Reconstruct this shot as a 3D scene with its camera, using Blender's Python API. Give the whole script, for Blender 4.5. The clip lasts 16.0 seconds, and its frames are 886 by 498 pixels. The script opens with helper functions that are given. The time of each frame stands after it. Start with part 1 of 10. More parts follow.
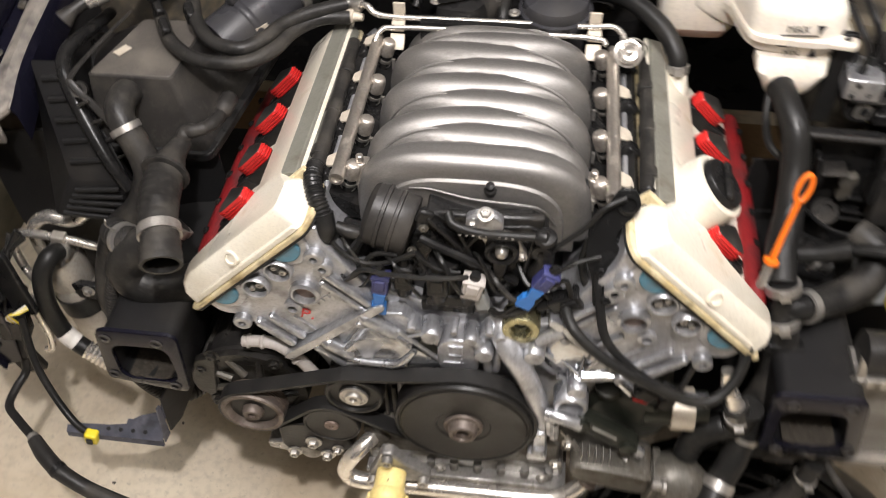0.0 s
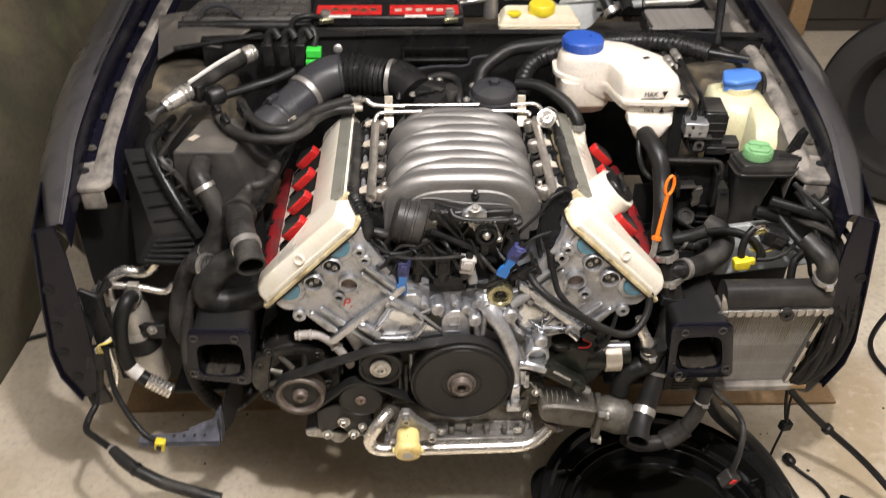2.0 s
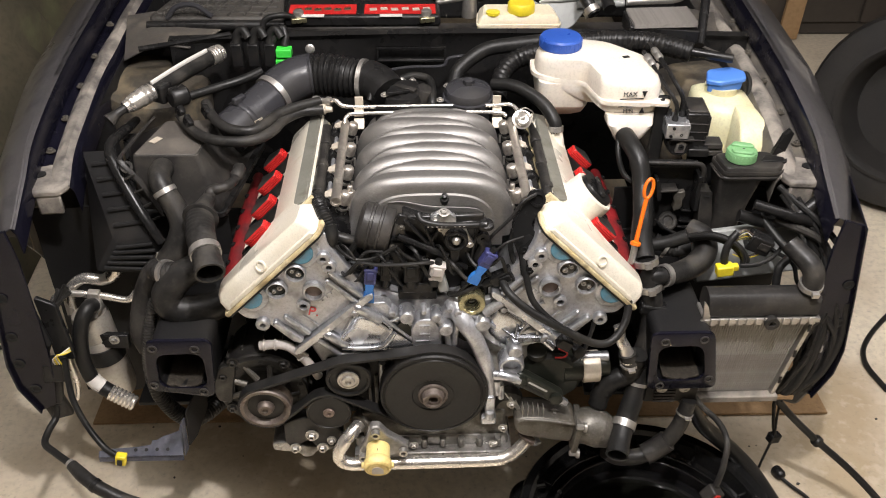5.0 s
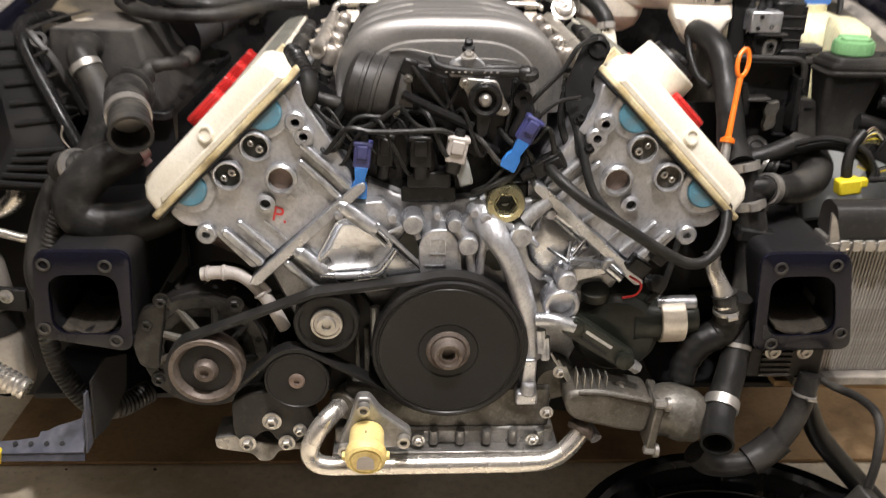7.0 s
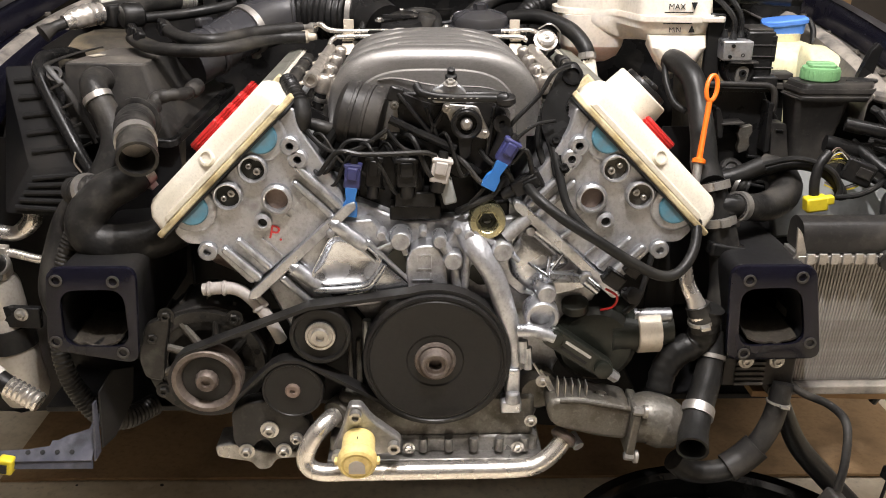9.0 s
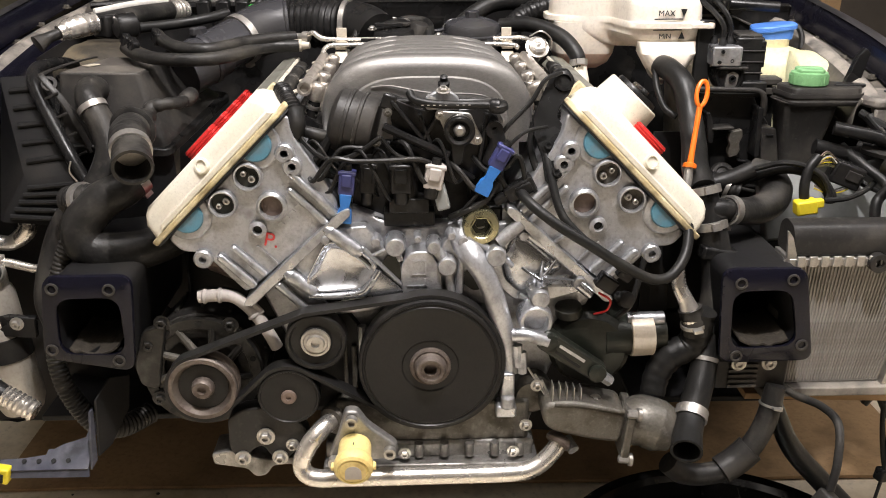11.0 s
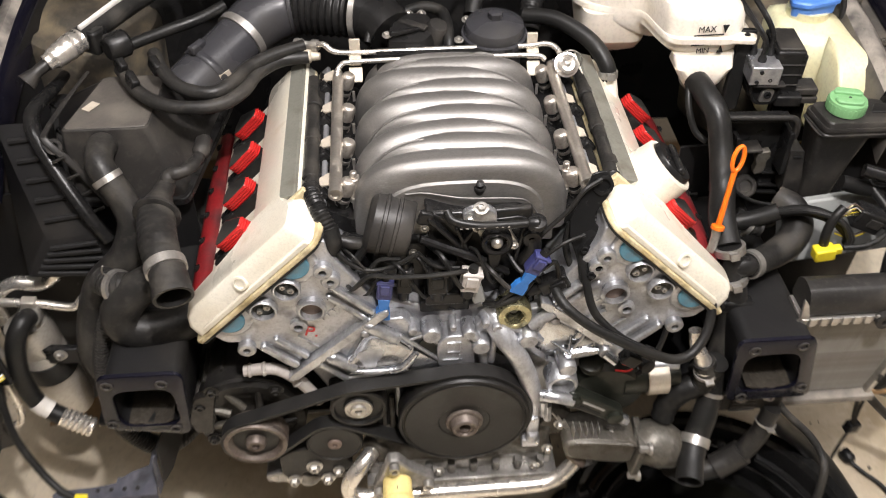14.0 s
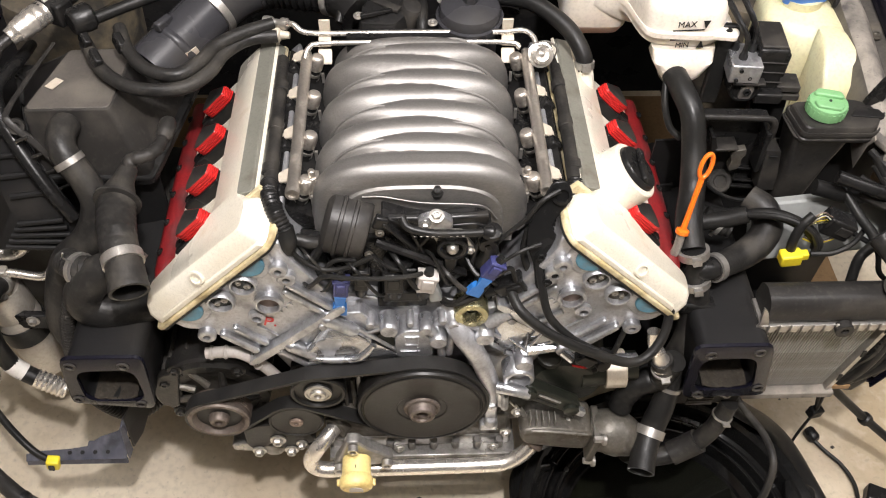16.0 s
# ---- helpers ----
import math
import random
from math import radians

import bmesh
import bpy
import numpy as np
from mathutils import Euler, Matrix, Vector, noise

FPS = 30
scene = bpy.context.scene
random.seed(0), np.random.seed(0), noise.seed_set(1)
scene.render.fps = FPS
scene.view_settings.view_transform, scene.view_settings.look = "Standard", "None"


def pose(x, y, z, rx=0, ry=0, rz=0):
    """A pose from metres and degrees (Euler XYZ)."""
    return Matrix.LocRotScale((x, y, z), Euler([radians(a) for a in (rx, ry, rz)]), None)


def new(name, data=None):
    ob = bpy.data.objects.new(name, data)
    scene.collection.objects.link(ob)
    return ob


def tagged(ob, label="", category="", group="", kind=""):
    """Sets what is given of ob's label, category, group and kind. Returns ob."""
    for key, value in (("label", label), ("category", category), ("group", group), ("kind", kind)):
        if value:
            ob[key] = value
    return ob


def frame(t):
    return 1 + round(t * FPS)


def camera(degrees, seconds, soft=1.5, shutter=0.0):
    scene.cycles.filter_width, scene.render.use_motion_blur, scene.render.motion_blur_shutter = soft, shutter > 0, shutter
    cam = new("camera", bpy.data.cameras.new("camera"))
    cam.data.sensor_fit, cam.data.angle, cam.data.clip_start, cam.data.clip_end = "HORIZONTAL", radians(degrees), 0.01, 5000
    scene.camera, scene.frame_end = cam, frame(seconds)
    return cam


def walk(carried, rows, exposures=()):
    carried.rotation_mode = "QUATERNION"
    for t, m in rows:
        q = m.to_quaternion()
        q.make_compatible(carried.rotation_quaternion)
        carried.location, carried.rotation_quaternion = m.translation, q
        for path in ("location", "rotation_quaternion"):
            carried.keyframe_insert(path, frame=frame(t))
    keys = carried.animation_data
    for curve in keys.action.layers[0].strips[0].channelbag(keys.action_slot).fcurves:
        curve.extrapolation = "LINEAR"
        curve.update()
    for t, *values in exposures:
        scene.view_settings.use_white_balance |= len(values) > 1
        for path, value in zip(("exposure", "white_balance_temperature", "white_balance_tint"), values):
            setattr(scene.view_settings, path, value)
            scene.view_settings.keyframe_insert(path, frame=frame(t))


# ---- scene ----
cam = camera(54.8, 16.0, soft=1.0, shutter=0.8)
METRES, EYE, TILT, LEAN, TURN = 2.261, 1.485, -48.17, 1.213, 7.249
ROWS = [
    (0.0, 0.0, 0.0, 0.0, -0.0, 0.0, 0.0),
    (0.5, -0.0516, -0.0636, -0.0361, -5.92, 2.49, 5.41),
    (1.0, -0.0663, -0.1264, -0.0868, -7.32, 7.23, 5.0),
    (1.5, -0.0788, -0.1855, -0.1286, -7.46, 8.58, 3.51),
    (2.0, -0.0976, -0.192, -0.1352, -7.41, 11.44, 5.68),
    (2.5, -0.0972, -0.1928, -0.139, -8.29, 12.27, 6.05),
    (3.0, -0.0932, -0.1938, -0.1413, -8.73, 12.43, 6.43),
    (5.5, -0.0659, -0.1422, -0.1241, -7.09, 11.89, 5.72),
    (6.0, -0.0677, -0.0229, -0.1336, -7.1, 14.74, 6.27),
    (6.5, -0.0637, 0.0664, -0.2063, -8.09, 20.14, 5.89),
    (7.0, -0.0661, 0.0675, -0.2432, -7.95, 23.83, 5.51),
    (7.5, -0.0661, 0.0472, -0.2642, -6.83, 26.5, 5.38),
    (8.0, -0.0626, 0.044, -0.2677, -6.59, 26.49, 5.33),
    (8.5, -0.0587, 0.0454, -0.2672, -6.86, 26.07, 5.35),
    (9.0, -0.0554, 0.0443, -0.2669, -6.91, 26.31, 5.45),
    (11.5, -0.0564, 0.0405, -0.2706, -7.1, 26.83, 6.09),
    (12.0, -0.0579, 0.0393, -0.271, -7.17, 26.85, 5.98),
    (12.5, -0.0591, 0.0409, -0.2702, -7.44, 26.61, 5.93),
    (13.0, -0.0629, 0.0453, -0.2427, -7.87, 22.55, 6.18),
    (13.5, -0.0675, 0.019, -0.1428, -8.42, 12.72, 6.81),
    (14.0, -0.0768, -0.0314, -0.0347, -8.88, 4.14, 7.71),
    (14.5, -0.0636, -0.0475, 0.0013, -8.38, -3.42, 6.32),
    (15.0, -0.0369, -0.046, 0.005, -6.99, -3.55, 4.04),
    (15.5, -0.0345, -0.0443, 0.0112, -7.51, -2.62, 4.79),
    (16.0, -0.0386, -0.0377, 0.0147, -7.89, -2.0, 5.43),
]
EXPOSURES = [(0.0, -0.14), (0.4, 0.04), (1.0, 0.02), (3.0, -0.04), (5.5, -0.12), (6.0, -0.16), (7.0, 0.14), (12.6, 0.16), (14.0, 0.0), (16.0, 0.0)]
walk(cam, [(t, pose(0, 0, EYE, TILT, LEAN, TURN) @ pose(METRES * x, METRES * y, METRES * z, 90 + pitch, roll, yaw)) for t, x, y, z, yaw, pitch, roll in ROWS], EXPOSURES)

# ---- light: one bulb hung over the engine bay, an added overhead fill, and the little that the dark garage gives back ----
world = bpy.data.worlds.new("garage_air")
scene.world = world
world.use_nodes = True
world.node_tree.nodes["Background"].inputs[0].default_value = (1.0, 0.96, 0.92, 1)
world.node_tree.nodes["Background"].inputs[1].default_value = 0.020
bulb = bpy.data.lights.new("work_bulb", "POINT")
bulb.energy, bulb.shadow_soft_size, bulb.color = 138.0, 0.04, (1.0, 0.955, 0.955)
new("work_bulb", bulb).location = (0.06, -0.10, 2.42)
# Unseen area lamp added as wide fill from above
fill_lamp = bpy.data.lights.new("overhead_fill", "AREA")
fill_lamp.shape, fill_lamp.size, fill_lamp.size_y = "RECTANGLE", 3.4, 0.30
fill_lamp.energy, fill_lamp.color = 44.0, (1.0, 0.955, 0.955)
new("overhead_fill", fill_lamp).matrix_world = pose(0.6, 0.5, 2.56, 0, 0, 0)


# ---- materials ----
def material(name, color, rough=0.5, metal=0.0, other=None, scale=12.0, amount=0.5, fine=160.0, bump=0.15, rvar=0.12,
             dirt=None, dirt_scale=5.0, dirt_cut=0.62, coat=0.0, grain=(1, 1, 1), sss=0.0, pieces=0.0, speck=None):
    """Two scales of colour, a rough grain, and dirt in patches of its own."""
    m = bpy.data.materials.new(name)
    m.use_nodes = True
    nt = m.node_tree
    n, l = nt.nodes, nt.links
    p = n["Principled BSDF"]
    co = n.new("ShaderNodeTexCoord")
    mp = n.new("ShaderNodeMapping")
    mp.inputs["Scale"].default_value = grain
    l.new(co.outputs["Object"], mp.inputs["Vector"])

    def tex(s, detail=4.0):
        t = n.new("ShaderNodeTexNoise")
        t.inputs["Scale"].default_value, t.inputs["Detail"].default_value = s, detail
        l.new(mp.outputs["Vector"], t.inputs["Vector"])
        return t.outputs["Fac"]

    def ramp(f, a, b, lo, hi):
        r = n.new("ShaderNodeMapRange")
        r.inputs["From Min"].default_value, r.inputs["From Max"].default_value = a, b
        r.inputs["To Min"].default_value, r.inputs["To Max"].default_value = lo, hi
        l.new(f, r.inputs["Value"])
        return r.outputs["Result"]

    def mix(f, a, b):
        x = n.new("ShaderNodeMix")
        x.data_type = "RGBA"
        for k, v in ((0, f), (6, a), (7, b)):
            if isinstance(v, tuple):
                x.inputs[k].default_value = (*v[:3], 1)
            else:
                l.new(v, x.inputs[k])
        return x.outputs[2]

    if max(color) < 0.04 and not metal and rough > 0.2:
        color = tuple(v + 0.0025 for v in color)
    other = other or tuple(c * 0.72 for c in color)
    big, small = tex(scale), tex(fine, 3.0)
    c = mix(ramp(big, 0.35, 0.68, 0.0, amount), tuple(color), tuple(other))
    c = mix(ramp(small, 0.45, 0.75, 0.0, 0.45 * amount), c, tuple(v * 0.6 for v in other))
    rr = ramp(big, 0.3, 0.7, max(0.03, rough - rvar), min(1.0, rough + rvar))
    if pieces:
        info = n.new("ShaderNodeObjectInfo")
        c = mix(ramp(info.outputs["Random"], 0, 1, 0.0, pieces), c, tuple(v * 0.5 for v in other))
    if dirt and max(color) < 0.06:
        dirt = tuple(v * 0.62 for v in dirt)
    if dirt:
        d = ramp(tex(dirt_scale, 7.0), dirt_cut - 0.1, dirt_cut + 0.1, 0.0, 0.8)
        c = mix(d, c, tuple(dirt))
        mm = n.new("ShaderNodeMath")
        mm.operation = "MULTIPLY_ADD"
        l.new(d, mm.inputs[0])
        mm.inputs[1].default_value = 0.35
        l.new(rr, mm.inputs[2])
        mm.use_clamp = True
        rr = mm.outputs[0]
        if metal:
            l.new(ramp(d, 0, 0.8, metal, metal * 0.35), p.inputs["Metallic"])
    if speck:
        # fine specks and scuffs
        c = mix(ramp(tex(fine * 0.55, 5.0), 0.54, 0.68, 0.0, 0.50), c, tuple(speck))
        c = mix(ramp(tex(fine * 1.7, 2.0), 0.60, 0.75, 0.0, 0.35), c, tuple(v * 0.45 for v in other))
    l.new(c, p.inputs["Base Color"])
    l.new(rr, p.inputs["Roughness"])
    if not (dirt and metal):
        p.inputs["Metallic"].default_value = metal
    p.inputs["Specular IOR Level"].default_value = 0.25 if max(color) < 0.06 and not metal and rough > 0.2 else 0.5
    p.inputs["Coat Weight"].default_value = coat
    p.inputs["Coat Roughness"].default_value = 0.08
    if sss:
        p.inputs["Subsurface Weight"].default_value = sss
        p.inputs["Subsurface Radius"].default_value = (0.02, 0.016, 0.01)
    if bump:
        bp = n.new("ShaderNodeBump")
        bp.inputs["Strength"].default_value, bp.inputs["Distance"].default_value = bump, 0.0012
        l.new(small, bp.inputs["Height"])
        l.new(bp.outputs["Normal"], p.inputs["Normal"])
    return m


ALU = material("cast_aluminium", (0.565, 0.574, 0.600), 0.41, 0.72, (0.40, 0.400, 0.410), 26, 0.95, 260, 0.42, 0.13, (0.16, 0.138, 0.115), 30, 0.64, speck=(0.42, 0.418, 0.420))
ALU_RAW = material("bright_cast_aluminium", (0.62, 0.632, 0.66), 0.33, 0.86, (0.41, 0.416, 0.430), 24, 0.85, 300, 0.26, 0.12, (0.115, 0.10, 0.083), 26, 0.63, speck=(0.49, 0.495, 0.508))
MANIFOLD = material("grey_manifold_metal", (0.292, 0.281, 0.267), 0.46, 0.76, (0.226, 0.216, 0.204), 9, 0.8, 520, 0.05, 0.06, (0.11, 0.098, 0.084), 34, 0.70, grain=(0.5, 1.6, 1.2), speck=(0.31, 0.299, 0.285))
CREAM = material("cream_cover_paint", (0.78, 0.74, 0.64), 0.30, 0.0, (0.70, 0.64, 0.51), 14, 0.7, 320, 0.08, 0.08, (0.50, 0.41, 0.25), 24, 0.72, speck=(0.73, 0.68, 0.57))
CREAM_EDGE = material("oily_cream_edge", (0.68, 0.60, 0.40), 0.35, 0.0, (0.50, 0.39, 0.19), 40, 0.9, 300, 0.08, 0.1, (0.12, 0.085, 0.04), 34, 0.60)
POLISHED = material("polished_cast_aluminium", (0.73, 0.75, 0.79), 0.24, 0.95, (0.52, 0.532, 0.558), 22, 0.7, 200, 0.10, 0.08, (0.14, 0.124, 0.105), 20, 0.67)
RAIL_NICKEL = material("dull_nickel_rail", (0.60, 0.555, 0.50), 0.38, 0.86, (0.44, 0.40, 0.35), 40, 0.7, 300, 0.08, 0.08, (0.20, 0.17, 0.13), 40, 0.66)
NICKEL = material("nickel_pipe", (0.85, 0.81, 0.75), 0.27, 0.84, (0.68, 0.63, 0.56), 30, 0.6, 300, 0.06, 0.07)
STEEL = material("zinc_steel", (0.52, 0.505, 0.48), 0.38, 0.80, (0.34, 0.31, 0.265), 60, 0.7, 400, 0.1, 0.1)
BRASS = material("yellow_zinc_nut", (0.50, 0.465, 0.28), 0.3, 0.9, (0.34, 0.31, 0.19), 60, 0.7, 300, 0.1, 0.1)
RUST = material("rusty_boss", (0.17, 0.122, 0.098), 0.6, 0.4, (0.26, 0.20, 0.17), 60, 0.9, 400, 0.3, 0.1)
WORN = material("worn_pulley_steel", (0.152, 0.128, 0.112), 0.52, 0.45, (0.105, 0.078, 0.062), 40, 0.8, 300, 0.15, 0.1, (0.055, 0.037, 0.027), 40, 0.60)
PULLEY = material("black_pulley_paint", (0.0095, 0.0090, 0.0088), 0.40, 0.0, (0.015, 0.014, 0.0125), 14, 0.9, 240, 0.12, 0.1, (0.034, 0.030, 0.025), 16, 0.66, speck=(0.017, 0.0155, 0.014))
PLASTIC = material("black_plastic", (0.0085, 0.0083, 0.0085), 0.30, 0.0, (0.013, 0.0126, 0.0122), 16, 0.8, 260, 0.2, 0.12, (0.048, 0.043, 0.037), 26, 0.67, speck=(0.021, 0.0195, 0.0175))
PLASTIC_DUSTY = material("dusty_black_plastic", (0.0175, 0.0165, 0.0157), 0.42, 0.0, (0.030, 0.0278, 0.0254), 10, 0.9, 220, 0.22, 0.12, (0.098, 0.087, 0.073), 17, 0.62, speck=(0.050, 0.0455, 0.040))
RUBBER = material("black_rubber", (0.0085, 0.0085, 0.0085), 0.40, 0.0, (0.015, 0.0143, 0.013), 22, 0.8, 220, 0.25, 0.1, (0.055, 0.05, 0.042), 24, 0.67, speck=(0.020, 0.0185, 0.0165))
RUBBER_OLD = material("dusty_rubber_hose", (0.0120, 0.0115, 0.0111), 0.42, 0.0, (0.026, 0.0245, 0.0225), 26, 1.0, 200, 0.40, 0.12, (0.105, 0.094, 0.078), 20, 0.61, speck=(0.044, 0.040, 0.036))
SLATE = material("blue_black_duct_plastic", (0.030, 0.030, 0.034), 0.27, 0.0, (0.042, 0.041, 0.044), 8, 0.8, 220, 0.10, 0.1, (0.060, 0.056, 0.050), 9, 0.62)
BELT = material("ribbed_belt_rubber", (0.010, 0.010, 0.010), 0.46, 0.0, (0.024, 0.022, 0.020), 40, 0.6, 300, 0.15)
RED = material("red_coil_plastic", (0.56, 0.022, 0.020), 0.34, 0.0, (0.40, 0.012, 0.012), 30, 0.6, 300, 0.05, 0.08)
RED_DARK = material("dark_red_rail_plastic", (0.23, 0.010, 0.012), 0.42, 0.0, (0.10, 0.008, 0.010), 16, 0.9, 300, 0.06, 0.1, (0.035, 0.015, 0.015), 18, 0.62)
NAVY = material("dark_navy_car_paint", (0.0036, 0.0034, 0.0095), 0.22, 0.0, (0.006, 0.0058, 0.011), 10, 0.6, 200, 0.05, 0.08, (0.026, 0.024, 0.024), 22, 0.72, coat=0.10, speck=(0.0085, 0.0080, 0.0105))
# Greyer than the other navy parts: a pale reflection put into the paint
FENDER = material("navy_fender_paint_grey_sheen", (0.080, 0.076, 0.079), 0.32, 0.35, (0.085, 0.081, 0.084), 4, 0.7, 120, 0.04, 0.08, (0.024, 0.023, 0.028), 9, 0.62, coat=0.7, speck=(0.075, 0.072, 0.070))
APRON = material("dusty_inner_apron", (0.030, 0.028, 0.027), 0.5, 0.0, (0.060, 0.054, 0.048), 9, 0.9, 160, 0.2, 0.1, (0.11, 0.097, 0.078), 16, 0.60, speck=(0.09, 0.08, 0.068))
RAIL_DUST = material("dusty_wing_rail", (0.135, 0.122, 0.108), 0.55, 0.0, (0.055, 0.050, 0.047), 26, 1.0, 160, 0.4, 0.12, (0.32, 0.288, 0.245), 18, 0.53, speck=(0.23, 0.208, 0.18))
SHELF = material("brown_grey_scuttle_panel", (0.085, 0.077, 0.068), 0.42, 0.0, (0.050, 0.046, 0.042), 10, 0.9, 180, 0.25, 0.12, (0.15, 0.13, 0.10), 14, 0.60, speck=(0.11, 0.10, 0.085))
QUILT = material("black_quilted_foil", (0.040, 0.038, 0.035), 0.27, 0.0, (0.065, 0.060, 0.054), 14, 0.9, 200, 0.4, 0.12, (0.11, 0.10, 0.085), 18, 0.62)
PLEAT = material("grey_filter_pleat", (0.24, 0.225, 0.205), 0.42, 0.35, (0.16, 0.148, 0.132), 30, 0.8, 200, 0.2, 0.1, (0.09, 0.08, 0.068), 22, 0.62)
LID = material("dusty_lit_brown_lid", (0.080, 0.072, 0.064), 0.42, 0.0, (0.076, 0.068, 0.059), 12, 0.9, 240, 0.2, 0.12, (0.14, 0.124, 0.102), 15, 0.60, speck=(0.105, 0.094, 0.080))
OCHRE = material("muddy_strut_well", (0.060, 0.050, 0.036), 0.6, 0.0, (0.022, 0.020, 0.018), 13, 1.0, 160, 0.4, 0.1, (0.19, 0.15, 0.09), 15, 0.60, speck=(0.10, 0.085, 0.06))
TANK = material("milky_tank_plastic", (0.79, 0.745, 0.665), 0.36, 0.0, (0.75, 0.665, 0.55), 9, 0.8, 200, 0.05, 0.06, sss=0.15)
TANK_CREAMY = material("pale_yellow_tank_plastic", (0.76, 0.71, 0.53), 0.36, 0.0, (0.76, 0.60, 0.44), 9, 0.7, 200, 0.05, 0.06, sss=0.15)
TANK_PINK = material("coolant_behind_plastic", (0.76, 0.52, 0.44), 0.36, 0.0, (0.80, 0.64, 0.54), 14, 0.8, 200, 0.04, 0.06, sss=0.15)
TANK_YELLOW = material("yellowed_tank_plastic", (0.70, 0.695, 0.47), 0.36, 0.0, (0.70, 0.61, 0.36), 11, 0.9, 200, 0.06, 0.06, sss=0.15)
BLUE = material("deep_blue_cap_plastic", (0.022, 0.075, 0.36), 0.36, 0.0, (0.035, 0.105, 0.42), 20, 0.6, 300, 0.05)
BLUE_PALE = material("pale_blue_cap_plastic", (0.075, 0.215, 0.66), 0.40, 0.0, (0.10, 0.26, 0.68), 20, 0.5, 300, 0.05)
GREEN = material("green_cap_plastic", (0.19, 0.40, 0.18), 0.42, 0.0, None, 24, 0.4, 300, 0.05)
GREEN_CLIP = material("bright_green_plug", (0.05, 0.62, 0.06), 0.4, 0.0, None, 24, 0.3, 300, 0.05)
YELLOW = material("yellow_plastic", (0.78, 0.62, 0.03), 0.4, 0.0, None, 24, 0.4, 300, 0.05)
CAP_CREAM = material("pale_yellow_cap", (0.80, 0.66, 0.28), 0.42, 0.0, (0.74, 0.55, 0.18), 26, 0.8, 260, 0.06, 0.08, (0.30, 0.16, 0.05), 26, 0.68)
ORANGE = material("orange_handle_plastic", (0.85, 0.17, 0.010), 0.38, 0.0, None, 30, 0.3, 300, 0.05)
CYAN = material("blue_green_cam_seal", (0.095, 0.255, 0.345), 0.45, 0.0, (0.065, 0.19, 0.27), 50, 0.7, 300, 0.15, 0.1, (0.16, 0.20, 0.21), 40, 0.62)
PLUG_BLUE = material("blue_plug", (0.030, 0.17, 0.50), 0.42, 0.0, None, 30, 0.4, 300, 0.05)
PLUG_NAVY = material("navy_plug", (0.042, 0.046, 0.15), 0.45, 0.0, None, 30, 0.5, 300, 0.08)
PLUG_GREY = material("pale_grey_plug", (0.46, 0.43, 0.40), 0.5, 0.0, (0.40, 0.36, 0.33), 30, 0.6, 300, 0.08)
# Black of print and gaskets, also painted as shade in small holes
FLAT_BLACK = material("flat_black_print_and_hole_shade", (0.012, 0.012, 0.012), 0.5, 0.0, None, 30, 0.2, 300, 0.0)
RED_INK = material("red_paint_mark", (0.62, 0.05, 0.05), 0.5, 0.0, None, 60, 0.5, 300, 0.0)
WHITE = material("white_label", (0.70, 0.67, 0.62), 0.5, 0.0, None, 30, 0.4, 300, 0.02)
TAPE = material("pale_beige_band", (0.58, 0.52, 0.43), 0.5, 0.2, (0.45, 0.39, 0.30), 40, 0.6, 300, 0.05)
FIN = material("radiator_fin_aluminium", (0.44, 0.428, 0.405), 0.50, 0.50, (0.35, 0.332, 0.305), 14, 0.9, 260, 0.2, 0.1, (0.19, 0.162, 0.126), 13, 0.58, pieces=0.20, speck=(0.30, 0.278, 0.246))
DARK_CORE = material("dusty_fin_core", (0.40, 0.384, 0.352), 0.6, 0.30, (0.30, 0.278, 0.244), 16, 0.8, 260, 0.3, 0.1, (0.13, 0.11, 0.085), 20, 0.62)
CONCRETE = material("stained_concrete", (0.79, 0.705, 0.55), 0.62, 0.0, (0.62, 0.54, 0.42), 2.6, 0.9, 60, 0.35, 0.14, (0.40, 0.31, 0.19), 2.8, 0.585, speck=(0.64, 0.56, 0.44))
CARDBOARD = material("brown_cardboard", (0.36, 0.23, 0.115), 0.85, 0.0, (0.26, 0.165, 0.082), 5, 0.8, 90, 0.15, 0.05, (0.09, 0.06, 0.036), 5, 0.62, speck=(0.27, 0.175, 0.09))
PAN = material("oily_black_pan_plastic", (0.008, 0.008, 0.0082), 0.09, 0.0, (0.013, 0.0128, 0.0122), 10, 0.6, 160, 0.02, 0.04, (0.045, 0.041, 0.036), 16, 0.66)
OIL = material("used_oil", (0.006, 0.006, 0.0055), 0.04, 0.0, (0.013, 0.0145, 0.006), 3.5, 0.5, 60, 0.0, 0.02)
WALL = material("pale_garage_wall", (0.42, 0.40, 0.37), 0.8, 0.0, (0.34, 0.32, 0.295), 1.4, 0.7, 40, 0.15)
WALL_DARK = material("dark_tool_wall", (0.055, 0.048, 0.040), 0.75, 0.0, (0.085, 0.07, 0.055), 2.0, 0.8, 40, 0.15)
CEILING = material("pale_ceiling", (0.66, 0.64, 0.61), 0.85, 0.0, None, 1.4, 0.5, 40, 0.1)
SACK = material("brown_blanket", (0.115, 0.095, 0.060), 0.9, 0.0, (0.06, 0.055, 0.034), 4, 0.9, 60, 0.5, 0.05, (0.15, 0.15, 0.075), 5, 0.62)
WOOD = material("raw_pine_board", (0.40, 0.26, 0.13), 0.7, 0.0, (0.30, 0.18, 0.085), 3, 0.8, 60, 0.2, grain=(1, 6, 1))
